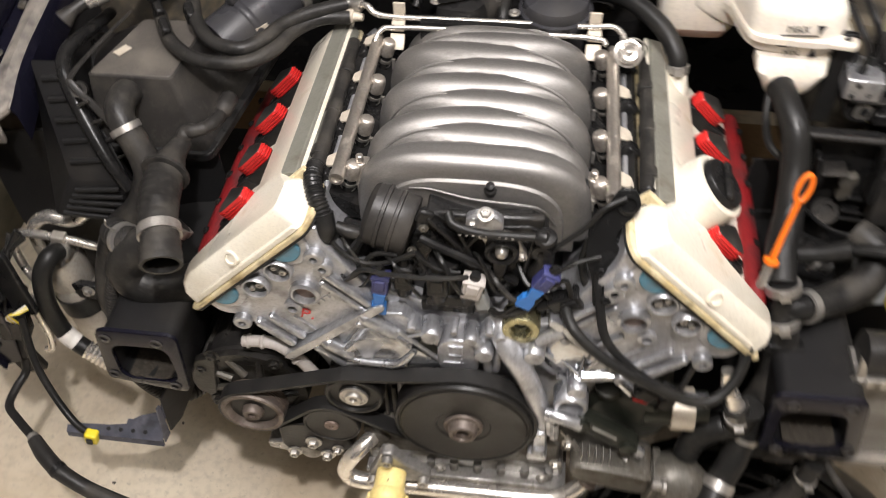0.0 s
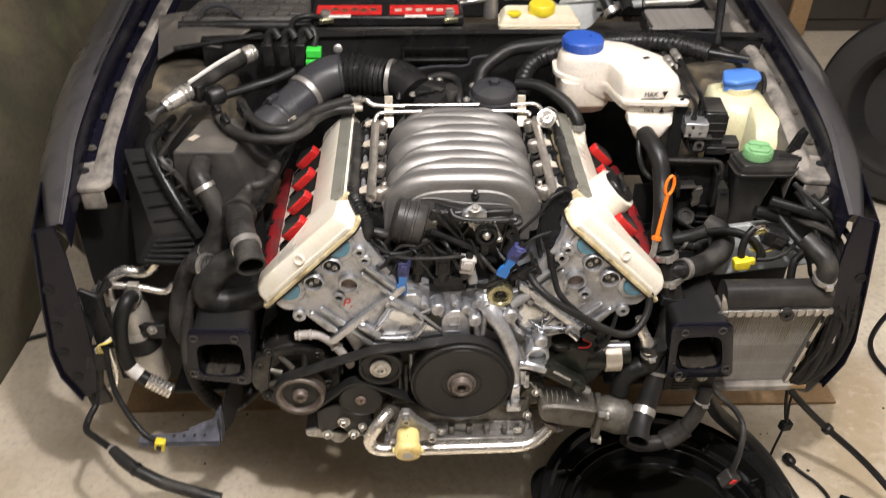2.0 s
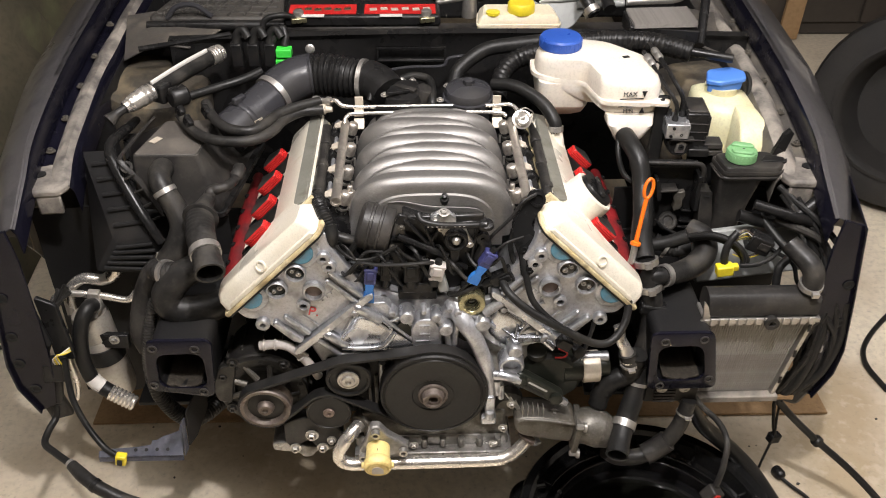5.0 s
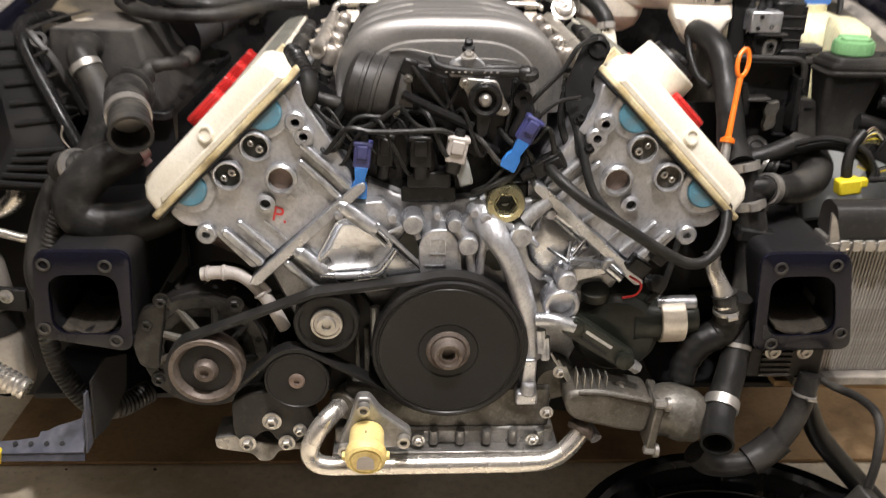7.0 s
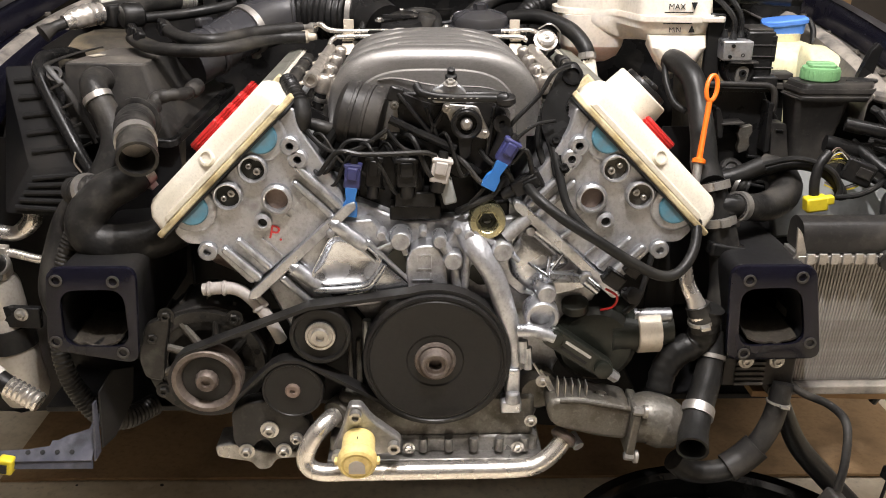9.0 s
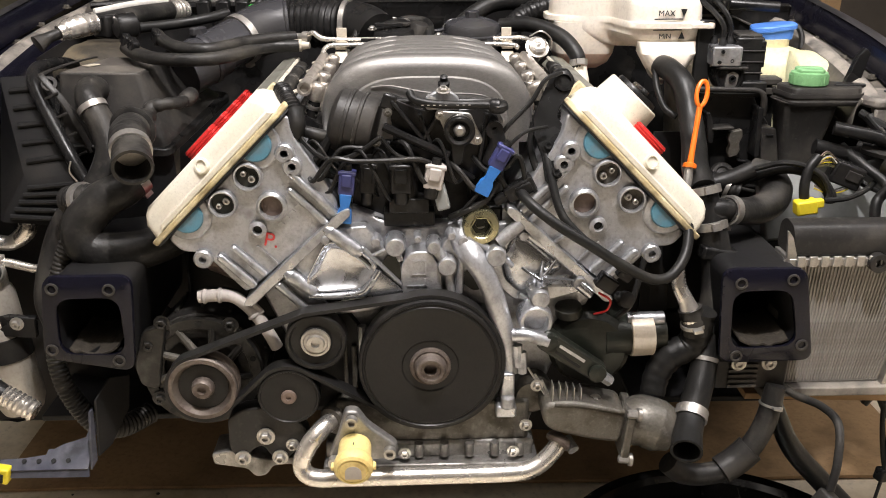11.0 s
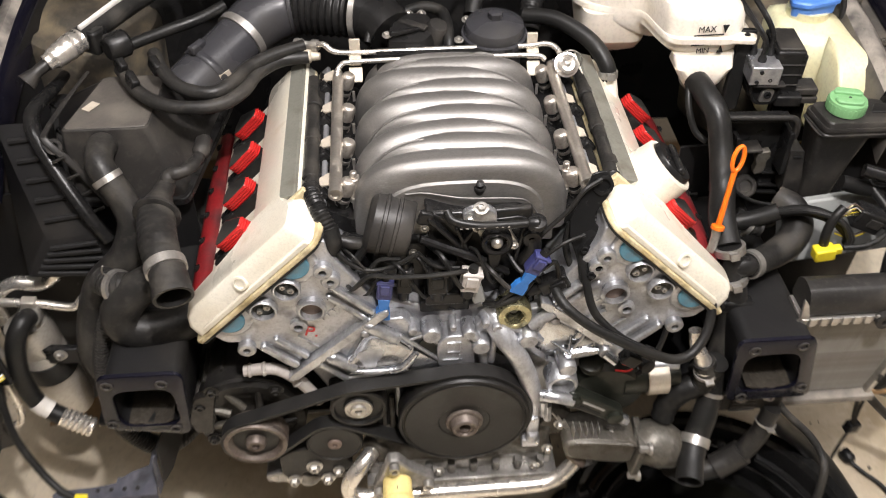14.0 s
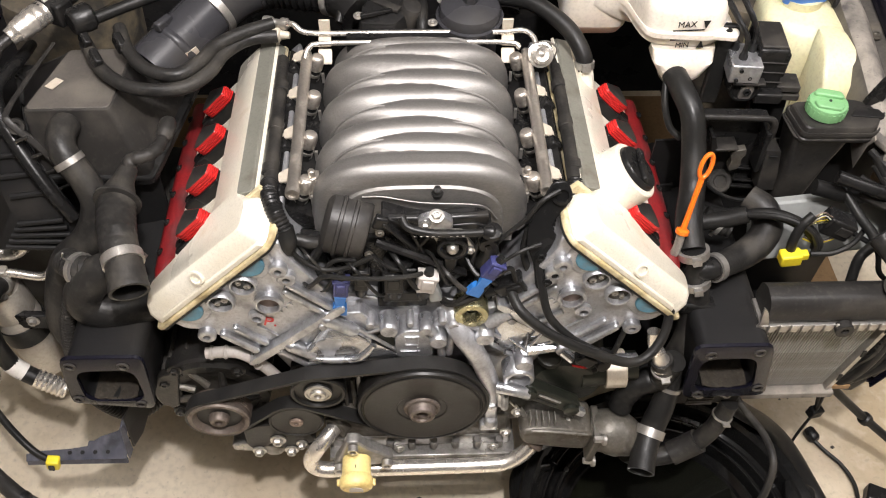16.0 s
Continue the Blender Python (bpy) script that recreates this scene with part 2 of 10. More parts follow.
TYRE = material("tyre_rubber", (0.022, 0.021, 0.020), 0.7, 0.0, (0.036, 0.033, 0.030), 8, 0.8, 120, 0.3)
GLASS_DARK = material("dark_windscreen_edge", (0.02, 0.022, 0.024), 0.08, 0.0, None, 4, 0.3, 60, 0.0)
GREY_SEAL = material("grey_scuttle_seal", (0.30, 0.31, 0.30), 0.55, 0.0, None, 12, 0.5, 100, 0.1)
# Oily pump metal, also painted as shade in pockets, bores and the nut
GREENISH = material("oily_green_black_metal_and_shade", (0.014, 0.0165, 0.0125), 0.38, 0.2, (0.024, 0.0255, 0.019), 22, 0.9, 260, 0.3, 0.1, (0.11, 0.096, 0.072), 16, 0.66)
GREYCAST = material("dirty_grey_casting", (0.12, 0.113, 0.098), 0.46, 0.5, (0.10, 0.09, 0.074), 30, 0.9, 300, 0.4, 0.1, (0.055, 0.044, 0.030), 34, 0.58, speck=(0.18, 0.168, 0.148))
GRIME = material("oily_black_grime", (0.013, 0.0122, 0.011), 0.40, 0.25, (0.024, 0.022, 0.019), 26, 0.9, 260, 0.5, 0.12, (0.20, 0.186, 0.165), 22, 0.66, speck=(0.034, 0.031, 0.027))
ALU_DIRTY = material("dirty_cast_aluminium", (0.36, 0.35, 0.335), 0.38, 0.72, (0.22, 0.21, 0.195), 24, 0.9, 260, 0.45, 0.14, (0.075, 0.064, 0.050), 26, 0.58, speck=(0.27, 0.26, 0.245))
GLOSS_BLACK = material("gloss_black_enamel", (0.006, 0.006, 0.006), 0.24, 0.0, (0.012, 0.012, 0.012), 30, 0.8, 260, 0.06, 0.1, (0.12, 0.11, 0.10), 70, 0.72)
STRIP = material("dull_grey_strip", (0.205, 0.203, 0.172), 0.42, 0.2, (0.15, 0.146, 0.122), 16, 0.8, 300, 0.08, 0.1, (0.09, 0.075, 0.05), 26, 0.68)
MUD = material("dried_mud", (0.042, 0.036, 0.028), 0.9, 0.0, (0.026, 0.022, 0.018), 60, 0.9, 260, 0.6, 0.05, (0.085, 0.072, 0.054), 46, 0.60, speck=(0.07, 0.06, 0.046))
BLACK = material("dull_black_body_paint", (0.0075, 0.0074, 0.0080), 0.5, 0.0, (0.014, 0.0132, 0.0125), 10, 0.8, 160, 0.15, 0.1, (0.050, 0.044, 0.037), 8, 0.66)

# ---- mesh helpers ----
WPOS = {}


def V(*a):
    return Vector(a[0]) if len(a) == 1 else Vector(a)


def thing(name, at, label, category, group="", kind=""):
    ob = tagged(new(name), label, category, group, kind)
    ob.location = at
    ob.empty_display_size = 0.05
    WPOS[ob] = V(at)
    return ob


def part(name, bm, mat, parent=None, label="", bevel=0.0, smooth=38, seg=2, category="", kind="", group=""):
    """One mesh object of what bm holds in world places, under a thing or a part."""
    bmesh.ops.remove_doubles(bm, verts=bm.verts, dist=1e-6)
    bmesh.ops.recalc_face_normals(bm, faces=bm.faces)
    lo = V([min(v.co[i] for v in bm.verts) for i in range(3)])
    hi = V([max(v.co[i] for v in bm.verts) for i in range(3)])
    c = (lo + hi) / 2
    if parent is None:
        c.z = lo.z
    bmesh.ops.translate(bm, verts=bm.verts, vec=-c)
    me = bpy.data.meshes.new(name)
    bm.to_mesh(me)
    bm.free()
    me.materials.append(mat)
    me.polygons.foreach_set("use_smooth", [True] * len(me.polygons))
    me.set_sharp_from_angle(angle=radians(smooth))
    ob = tagged(new(name, me), label, category, group, kind)
    WPOS[ob] = c
    if parent is not None:
        ob.parent = parent
        ob.location = c - WPOS[parent]
    else:
        ob.location = c
    if bevel:
        b = ob.modifiers.new("bevel", "BEVEL")
        b.width, b.segments, b.limit_method, b.angle_limit = bevel, seg, "ANGLE", radians(35)
        b.use_clamp_overlap = True
    return ob


def B():
    return bmesh.new()


def turn(rx=0, ry=0, rz=0):
    return Euler([radians(a) for a in (rx, ry, rz)]).to_matrix().to_4x4()


def box(bm, c, s, rot=None):
    m = Matrix.Translation(c) @ (rot or Matrix()) @ Matrix.Diagonal((*s, 1))
    bmesh.ops.create_cube(bm, size=1, matrix=m)
    return bm


def loft(bm, loops, cap=True, closed=False):
    rows = [[bm.verts.new(p) for p in lp] for lp in loops]
    k = len(rows[0])
    pairs = list(zip(rows, rows[1:])) + ([(rows[-1], rows[0])] if closed else [])
    for a, b in pairs:
        for i in range(k):
            j = (i + 1) % k
            try:
                bm.faces.new((a[i], a[j], b[j], b[i]))
            except ValueError:
                pass
    if cap and not closed:
        bm.faces.new(rows[0][::-1])
        bm.faces.new(rows[-1])
    return bm


def sheet(bm, rows, thick=0.0, way=(0, 0, 1)):
    """An open sheet over rows of points, given a thickness."""
    w = V(way) * thick
    k = len(rows[0])
    if not thick:
        g = [[bm.verts.new(p) for p in r] for r in rows]
        for a, b in zip(g, g[1:]):
            for i in range(k - 1):
                bm.faces.new((a[i], a[i + 1], b[i + 1], b[i]))
        return bm
    return loft(bm, [[V(p) for p in r] + [V(p) - w for p in r[::-1]] for r in rows])


def prism(bm, poly, o, u, v, w):
    o, u, v, w = V(o), V(u), V(v), V(w)
    a = [o + u * x + v * y for x, y in poly]
    return loft(bm, [a, [p + w for p in a]])


def basis(ax):
    ax = V(ax).normalized()
    u = ax.cross(V(0, 0, 1) if abs(ax.z) < 0.9 else V(0, 1, 0)).normalized()
    return u, ax.cross(u).normalized(), ax


def lathe(bm, prof, o, ax, seg=28):
    """Turns (radius, height) pairs round the axis ax at o."""
    u, v, w = basis(ax)
    o = V(o)
    loops = []
    for r, h in prof:
        r = max(r, 1e-5)
        loops.append([o + w * h + (u * math.cos(2 * math.pi * k / seg) + v * math.sin(2 * math.pi * k / seg)) * r for k in range(seg)])
    ring = abs(prof[0][1] - prof[-1][1]) < 1e-6 and min(prof[0][0], prof[-1][0]) > 0.001
    return loft(bm, loops, closed=ring)


def cyl(bm, a, b, r, r2=None, seg=16):
    a, b = V(a), V(b)
    return lathe(bm, [(r, 0), (r if r2 is None else r2, (b - a).length)], a, b - a, seg)


def bolt(bm, at, ax, r=0.006, h=0.006, washer=True):
    if washer:
        lathe(bm, [(r * 1.5, 0), (r * 1.5, h * 0.25), (r * 1.2, h * 0.3)], at, ax, 14)
    lathe(bm, [(r, 0), (r, h * 0.85), (r * 0.85, h), (r * 0.5, h), (r * 0.45, h * 0.6)], at, ax, 6)
    return bm


def spline(pts, n=6):
    p = [V(q) for q in pts]
    if len(p) < 3:
        return [p[0].lerp(p[1], k / n) for k in range(n + 1)]
    p = [2 * p[0] - p[1]] + p + [2 * p[-1] - p[-2]]
    out = []
    for i in range(1, len(p) - 2):
        a, b, c, d = p[i - 1:i + 3]
        for k in range(n):
            t = k / n
            out.append(0.5 * ((2 * b) + (c - a) * t + (2 * a - 5 * b + 4 * c - d) * t * t + (3 * b - a - 3 * c + d) * t ** 3))
    out.append(p[-2])
    return out


def tube(bm, pts, r, seg=12, n=7, ribs=None, bore=0.0, flat=1.0):
    """A pipe along a smooth line. r: one radius or one a point. ribs: (length of one, depth). bore: how far its far end is hollow."""
    line = spline(pts, n)
    rad = [r] * len(line) if not isinstance(r, (list, tuple)) else None
    if rad is None:
        rad = []
        for i in range(len(line)):
            f = i / (len(line) - 1) * (len(r) - 1)
            k = min(int(f), len(r) - 2)
            rad.append(r[k] + (r[k + 1] - r[k]) * (f - k))
    if ribs:
        step = ribs[0] / 4
        l2, r2, s = [line[0]], [rad[0]], 0.0
        for i in range(len(line) - 1):
            d = (line[i + 1] - line[i]).length
            m = max(1, round(d / step))
            for k in range(1, m + 1):
                l2.append(line[i].lerp(line[i + 1], k / m))
                s += d / m
                q = 0.5 + 0.5 * math.cos(2 * math.pi * s / ribs[0])
                r2.append(rad[i] + (rad[i + 1] - rad[i]) * k / m - ribs[1] * (1 - q))
        line, rad = l2, r2
    tg = [(line[min(i + 1, len(line) - 1)] - line[max(i - 1, 0)]).normalized() for i in range(len(line))]
    u = basis(tg[0])[0]
    rows = []
    for i, p in enumerate(line):
        u = (u - tg[i] * u.dot(tg[i])).normalized()
        v = tg[i].cross(u)
        rows.append((p, u.copy(), v, rad[i]))
    if bore:
        p, u0, v0, q = rows[-1]
        rows.append((p, u0, v0, q * 0.84))
        rows.append((p - tg[-1] * bore, u0, v0, q * 0.80))
    loft(bm, [[p + (a * math.cos(2 * math.pi * k / seg) + b * math.sin(2 * math.pi * k / seg) * flat) * q for k in range(seg)] for p, a, b, q in rows])
    return bm


def clamp(bm, at, ax, r, w=0.010, screw=True):
    """A band clip round a hose."""
    u, v, a = basis(ax)
    at = V(at)
    lathe(bm, [(r * 0.98, -w / 2), (r + 0.0022, -w / 2), (r + 0.0022, w / 2), (r * 0.98, w / 2)], at, a, 26)
    if screw:
        box(bm, at + v * (r + 0.005), (0.012, 0.008, w * 0.9), Matrix((u, v, a)).transposed().to_4x4())
    return bm


def lettering(name, text, size, m, mat, parent=None, depth=0.0004):
    cu = bpy.data.curves.new(name, "FONT")
    cu.body, cu.size, cu.extrude, cu.align_x, cu.align_y = text, size, depth, "CENTER", "CENTER"
    tmp = bpy.data.objects.new(name, cu)
    scene.collection.objects.link(tmp)
    me = bpy.data.meshes.new_from_object(tmp.evaluated_get(bpy.context.evaluated_depsgraph_get()))
    bpy.data.objects.remove(tmp)
    bm = B()
    bm.from_mesh(me)
    bmesh.ops.transform(bm, matrix=m, verts=bm.verts)
    bpy.data.meshes.remove(me)
    return part(name, bm, mat, parent)


# ---- setting: garage ----
bm = B()
box(bm, (0.4, 1.0, -0.05), (9.0, 9.0, 0.1))
part("floor", bm, CONCRETE, None, "stained pale concrete garage floor", category="floor", kind="structure")
# Unseen south side kept dark for reflections; unseen pale sides and ceiling bounce fill light
for nm, c, s, mt in (("wall_north", (0.4, 4.2, 1.3), (6.4, 0.1, 2.6), WALL_DARK), ("wall_south", (0.4, -2.8, 1.3), (6.4, 0.1, 2.6), WALL_DARK),
                     ("wall_west", (-2.85, 0.7, 1.3), (0.1, 7.1, 2.6), WALL), ("wall_east", (3.65, 0.7, 1.3), (0.1, 7.1, 2.6), WALL)):
    part(nm, box(B(), c, s), mt, None, "dim painted garage wall", category="wall", kind="structure")
part("ceiling", box(B(), (0.4, 0.7, 2.66), (6.6, 7.2, 0.1)), CEILING, None, "plain pale garage ceiling", category="ceiling", kind="structure")

# cardboard spread under the car
rng = random.Random(4)


def card(at, w, d, rz, label):
    bm = B()
    rows = []
    for j in range(9):
        row = []
        for i in range(33):
            x, y = (i / 32 - 0.5) * w, (j / 8 - 0.5) * d
            row.append(V(at) + turn(0, 0, rz).to_3x3() @ V(x, y, 0.010 + 0.004 * noise.noise((x * 4, y * 4, 1))))
        rows.append(row)
    sheet(bm, rows, 0.006)
    return part("cardboard_sheet", bm, CARDBOARD, None, label, category="cardboard")


card((0.02, 1.395, 0), 1.80, 0.88, -0.5, "brown oil-spotted cardboard sheet under the car")

# the back of the garage
bm = B()
rows = []
for j in range(13):
    row = []
    for i in range(19):
        u, v = i / 18, j / 12
        a = math.pi * u
        n1 = 0.10 * noise.noise((u * 4, v * 5, 3)) + 0.04 * noise.noise((u * 11, v * 13, 9))
        row.append(V(-1.75 + (0.52 + n1) * -math.cos(a), 1.05 + 2.2 * v, max(0.004, (0.80 + n1 * 1.6) * math.sin(a) ** 0.45)))
    rows.append(row)
sheet(bm, rows, 0.0)
part("blanket", bm, SACK, None, "brown green blanket thrown over a heap beside the car", category="blanket")
part("pine_board", box(B(), (1.70, 3.335, 0.63), (0.090, 0.02, 1.25), turn(0, 1.5, 0)), WOOD, None, "raw pine board standing against the dark cabinet", category="board", bevel=0.002)
part("white_panel", box(B(), (2.22, 3.1, 0.75), (0.34, 0.03, 1.5), turn(-3, 0, 0)), WHITE, None, "white panel standing against the back wall", category="panel", bevel=0.003)
cab = thing("dark_cabinet", (1.75, 3.62, 0.0), "dark brown low cabinet along the wall", "cabinet")
part("cabinet_body", box(B(), (1.75, 3.63, 0.72), (1.7, 0.48, 1.43)), WALL_DARK, cab, bevel=0.004)
for x in (1.19, 1.75, 2.31):
    part("cabinet_door", box(B(), (x, 3.38, 0.74), (0.545, 0.02, 1.34)), WALL_DARK, cab, bevel=0.003)

wheel = thing("spare_wheel", (1.52, 1.96, 0.0), "dusty black car wheel leaning with its hollow inner side out", "wheel")
WC, WA = V(1.52, 1.96, 0.318), V(-0.62, -0.74, 0.26).normalized()
prof = [(0.19, -0.09), (0.27, -0.10), (0.305, -0.085), (0.318, -0.05), (0.318, 0.05), (0.305, 0.085), (0.27, 0.10), (0.215, 0.092), (0.205, 0.07), (0.205, -0.05)]
part("tyre", lathe(B(), prof, WC, WA, 48), TYRE, wheel, "worn black tyre")
bm = lathe(B(), [(0.0, -0.072), (0.086, -0.094), (0.156, -0.090), (0.182, -0.066), (0.198, -0.012), (0.204, 0.040), (0.210, 0.085), (0.222, 0.093), (0.226, 0.101), (0.216, 0.103), (0.203, 0.092), (0.197, 0.070), (0.192, 0.030), (0.180, -0.010), (0.172, -0.060), (0.150, -0.078), (0.080, -0.082), (0.062, -0.060), (0.0, -0.060)], WC, WA, 44)
part("rim", bm, TYRE, wheel, "hollow dusty brown-black inner side of the rim")
wu, wv, ww = basis(WA)
part("hub_cap", lathe(B(), [(0.046, -0.062), (0.044, -0.040), (0.034, -0.036), (0.030, -0.046), (0.0, -0.046)], WC, WA, 24), PLASTIC_DUSTY, wheel, "dusty dark hub")
for k in range(5):
    a = 2 * math.pi * (k + 0.3) / 5
    part("wheel_bolt", lathe(B(), [(0.012, 0), (0.012, 0.018), (0.007, 0.022), (0.0, 0.022)], WC - ww * 0.066 + (wu * math.cos(a) + wv * math.sin(a)) * 0.066, WA, 6), STEEL, wheel)


# ---- the car's front end ----
C = -0.069
car = thing("car", (C, 1.1, 0.0), "dark navy car shell with its front end taken off", "car")


def side(s):
    """x of a place dx from the car's middle line, on the side s."""
    return lambda dx: C + s * dx


CROWN = [(0.702, 0.700, 0.758), (0.710, 0.80, 0.796), (0.722, 0.90, 0.825), (0.735, 1.10, 0.853), (0.738, 1.35, 0.882), (0.735, 1.60, 0.908), (0.72, 2.05, 0.945)]
for s in (-1, 1):
    X = side(s)
    rows = []
    for dx, y, z in spline(CROWN, 5):
        f = min(1.0, max(0.0, (y - 0.70) / 0.7))
        g = min(1.0, 0.04 + 1.7 * f)
        out = 0.010 + 0.125 * min(1.0, f * 1.5) ** 0.8
        rows.append([(X(dx - 0.012), y, z - 0.050), (X(dx - 0.010), y, z - 0.012), (X(dx - 0.004), y, z - 0.001), (X(dx - 0.002 + 0.008 * g), y, z + 0.001), (X(dx + 0.003 + 0.027 * g), y, z - 0.010 * g),
                     (X(dx + 0.006 + out * 0.6), y, z - 0.045 * g - 0.004), (X(dx + 0.008 + out), y, z - 0.13 * g - 0.006), (X(dx + out + 0.012), y, z - 0.24 * g - 0.008), (X(dx + out + 0.004), y, z - (z - 0.40) * g - 0.010)])
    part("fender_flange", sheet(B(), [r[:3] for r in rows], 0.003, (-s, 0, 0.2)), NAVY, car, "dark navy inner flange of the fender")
    part("fender", sheet(B(), [r[2:] for r in rows], 0.004, (s, 0, 0.2)), FENDER, car, "glossy dark navy front fender with a grey reflection painted in", bevel=0.0)
    # hanging corner of the fender in front
    poly = [(0.742, 0.752), (0.765, 0.60), (0.782, 0.47), (0.778, 0.41), (0.752, 0.345), (0.722, 0.36), (0.706, 0.44), (0.700, 0.56), (0.698, 0.70), (0.704, 0.764)]
    rows = []
    for j in range(5):
        f = j / 4
        rows.append([(X(dx + 0.035 * f * (1 if dx > 0.74 else 0.1)), 0.675 + 0.16 * f, z + 0.01 * f) for dx, z in poly[:5]])
    bm = sheet(B(), rows, 0.004, (s, 0, 0))
    bm2 = prism(bm, [(X(dx), z) for dx, z in poly], (0, 0.684, 0), (1, 0, 0), (0, 0, 1), (0, 0.006, 0))
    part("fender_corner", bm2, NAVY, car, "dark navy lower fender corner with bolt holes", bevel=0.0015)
    for dx, z in ((0.748, 0.625), (0.756, 0.535), (0.760, 0.47), (0.748, 0.405)):
        part("bolt_hole", lathe(B(), [(0.010, 0), (0.010, 0.002), (0.006, 0.002), (0.006, -0.006), (0.0, -0.006)], (X(dx), 0.6835, z), (0, -1, 0), 14), FLAT_BLACK, car)
    # dusty rail behind the crown, with its screws
    rows, gut = [], []
    for dx, y, z in spline([(0.664, 0.83, 0.765), (0.674, 0.92, 0.788), (0.688, 1.15, 0.820), (0.690, 1.45, 0.845), (0.678, 1.75, 0.875)], 10):
        w = 0.004 * noise.noise((y * 9, s, 0))
        rows.append([(X(dx - 0.030), y, z - 0.055), (X(dx - 0.026), y, z - 0.012), (X(dx - 0.019 + w), y, z - 0.003), (X(dx - 0.008), y, z + 0.004 + w), (X(dx + 0.004 - w), y, z + 0.002), (X(dx + 0.016 - w), y, z - 0.008), (X(dx + 0.020), y, z - 0.014)])
        gut.append([(X(dx + 0.018), y, z - 0.015), (X(dx + 0.026), y, z - 0.017), (X(dx + 0.036), y, z - 0.014), (X(dx + 0.048), y, z - 0.016), (X(0.742), y, z - 0.030)])
    part("wing_rail", sheet(B(), [r[2:] for r in rows], 0.004), RAIL_DUST, car, "dusty grey fender mounting ridge")
    part("rail_web", sheet(B(), [r[:3] for r in rows], 0.004), NAVY if s < 0 else SHELF, car, "dark navy web below the ridge" if s < 0 else "dusty brown web below the ridge")
    part("wing_gutter", sheet(B(), gut, 0.004), NAVY if s < 0 else SHELF, car, "dark navy gutter below the fender's crown" if s < 0 else "dusty brown gutter below the fender's crown")
    for y in (0.93, 1.03, 1.14, 1.25, 1.38):
        part("rail_screw", bolt(B(), (X(0.706), y, 0.776 + 0.125 * (y - 0.93) / 0.8), (0, 0, 1), 0.006, 0.007), GREYCAST, car)
    # bracket at the front end of the rail
    poly = [(0.646, 0.828), (0.648, 0.892), (0.690, 0.900), (0.728, 0.888), (0.722, 0.822), (0.700, 0.802), (0.656, 0.806)]
    bm = prism(B(), [(X(a), b) for a, b in poly], (0, 0, 0.752), (1, 0, 0), (0, 1, 0), (0, 0, 0.016))
    prism(bm, [(X(a), b) for a, b in ((0.654, 0.808), (0.700, 0.805), (0.698, 0.82), (0.66, 0.82))], (0, 0, 0.715), (1, 0, 0), (0, 1, 0), (0, 0, 0.04))
    part("mount_bracket", bm, RAIL_DUST, car, "dusty bracket on the rail's end", bevel=0.005)
    part("bracket_hole", lathe(B(), [(0.010, 0), (0.010, 0.002), (0.0, 0.0021)], (X(0.702), 0.858, 0.7685), (0, 0, 1), 12), FLAT_BLACK, car)
    # upright behind the bracket
    bm = prism(B(), [(X(0.600), 0.735), (X(0.700), 0.745), (X(0.69), 0.45), (X(0.60), 0.45)], (0, 0.90, 0), (1, 0, 0), (0, 0, 1), (0, 0.02, 0))
    part("apron_panel", bm, APRON, car, "dusty black inner front panel", bevel=0.003)
    for z in (0.655, 0.654):
        part("panel_hole", lathe(B(), [(0.007, 0), (0.007, 0.001), (0, 0.001)], (X(0.648 if z > 0.6545 else 0.625), 0.8985, z), (0, -1, 0), 12), FLAT_BLACK, car)
    # inner apron under the rail and the strut tower
    rows = []
    for y in (0.92, 1.0, 1.15, 1.3, 1.5, 1.75):
        k = 0.05 * math.sin(max(0, min(1, (y - 1.15) / 0.45)) * math.pi)
        rows.append([(X(0.662), y, 0.775 + 0.09 * (y - 0.92)), (X(0.664 - k), y, 0.72), (X(0.664 - k * 2.2), y, 0.60), (X(0.62 - k), y, 0.48), (X(0.52), y, 0.42)])
    part("inner_apron", sheet(B(), rows, 0.004, (s * 0.9, 0, -0.2)), BLACK, car, "dark dusty inner wing")
    bm = lathe(B(), [(0.125, -0.25), (0.118, -0.03), (0.112, -0.016), (0.100, -0.010), (0.085, -0.012), (0.06, -0.004), (0.05, 0.002), (0.02, 0.004), (0.0, 0.004)], (X(0.585), 1.24, 0.790), (s * -0.10, -0.10, 1), 30)
    part("strut_tower", bm, OCHRE, car, "muddy suspension tower")
    rows = []
    for j in range(9):
        f = j / 8
        rows.append([(X(0.650 + 0.030 * f), 1.26 + 0.17 * f, 0.815 + 0.035 * f), (X(0.600 + 0.02 * f), 1.27 + 0.17 * f, 0.838 + 0.018 * f + 0.004 * noise.noise((j, s, 1))), (X(0.555 - 0.01 * f), 1.275 + 0.15 * f, 0.842 + 0.012 * f + 0.004 * noise.noise((j, s, 5))), (X(0.510 - 0.06 * f), 1.27 + 0.10 * f, 0.838 + 0.006 * f)])
    part("tower_shelf", sheet(B(), rows, 0.004), SHELF, car, "brown grey shelf behind the suspension tower", bevel=0.001)
    # box rail and its open mounting flange
    q = [(-0.052, 0.060), (0.056, 0.060), (0.056, -0.078), (-0.056, -0.078)]
    cx, cz = (-0.506, 0.530) if s < 0 else (0.380, 0.528)

    def ringed(quad, r, y, n=5):
        out = []
        for k in range(4):
            p0, p1, p2 = V(*quad[k - 1], 0), V(*quad[k], 0), V(*quad[(k + 1) % 4], 0)
            a, b = p1 + (p0 - p1).normalized() * r, p1 + (p2 - p1).normalized() * r
            for j in range(n + 1):
                t = j / n
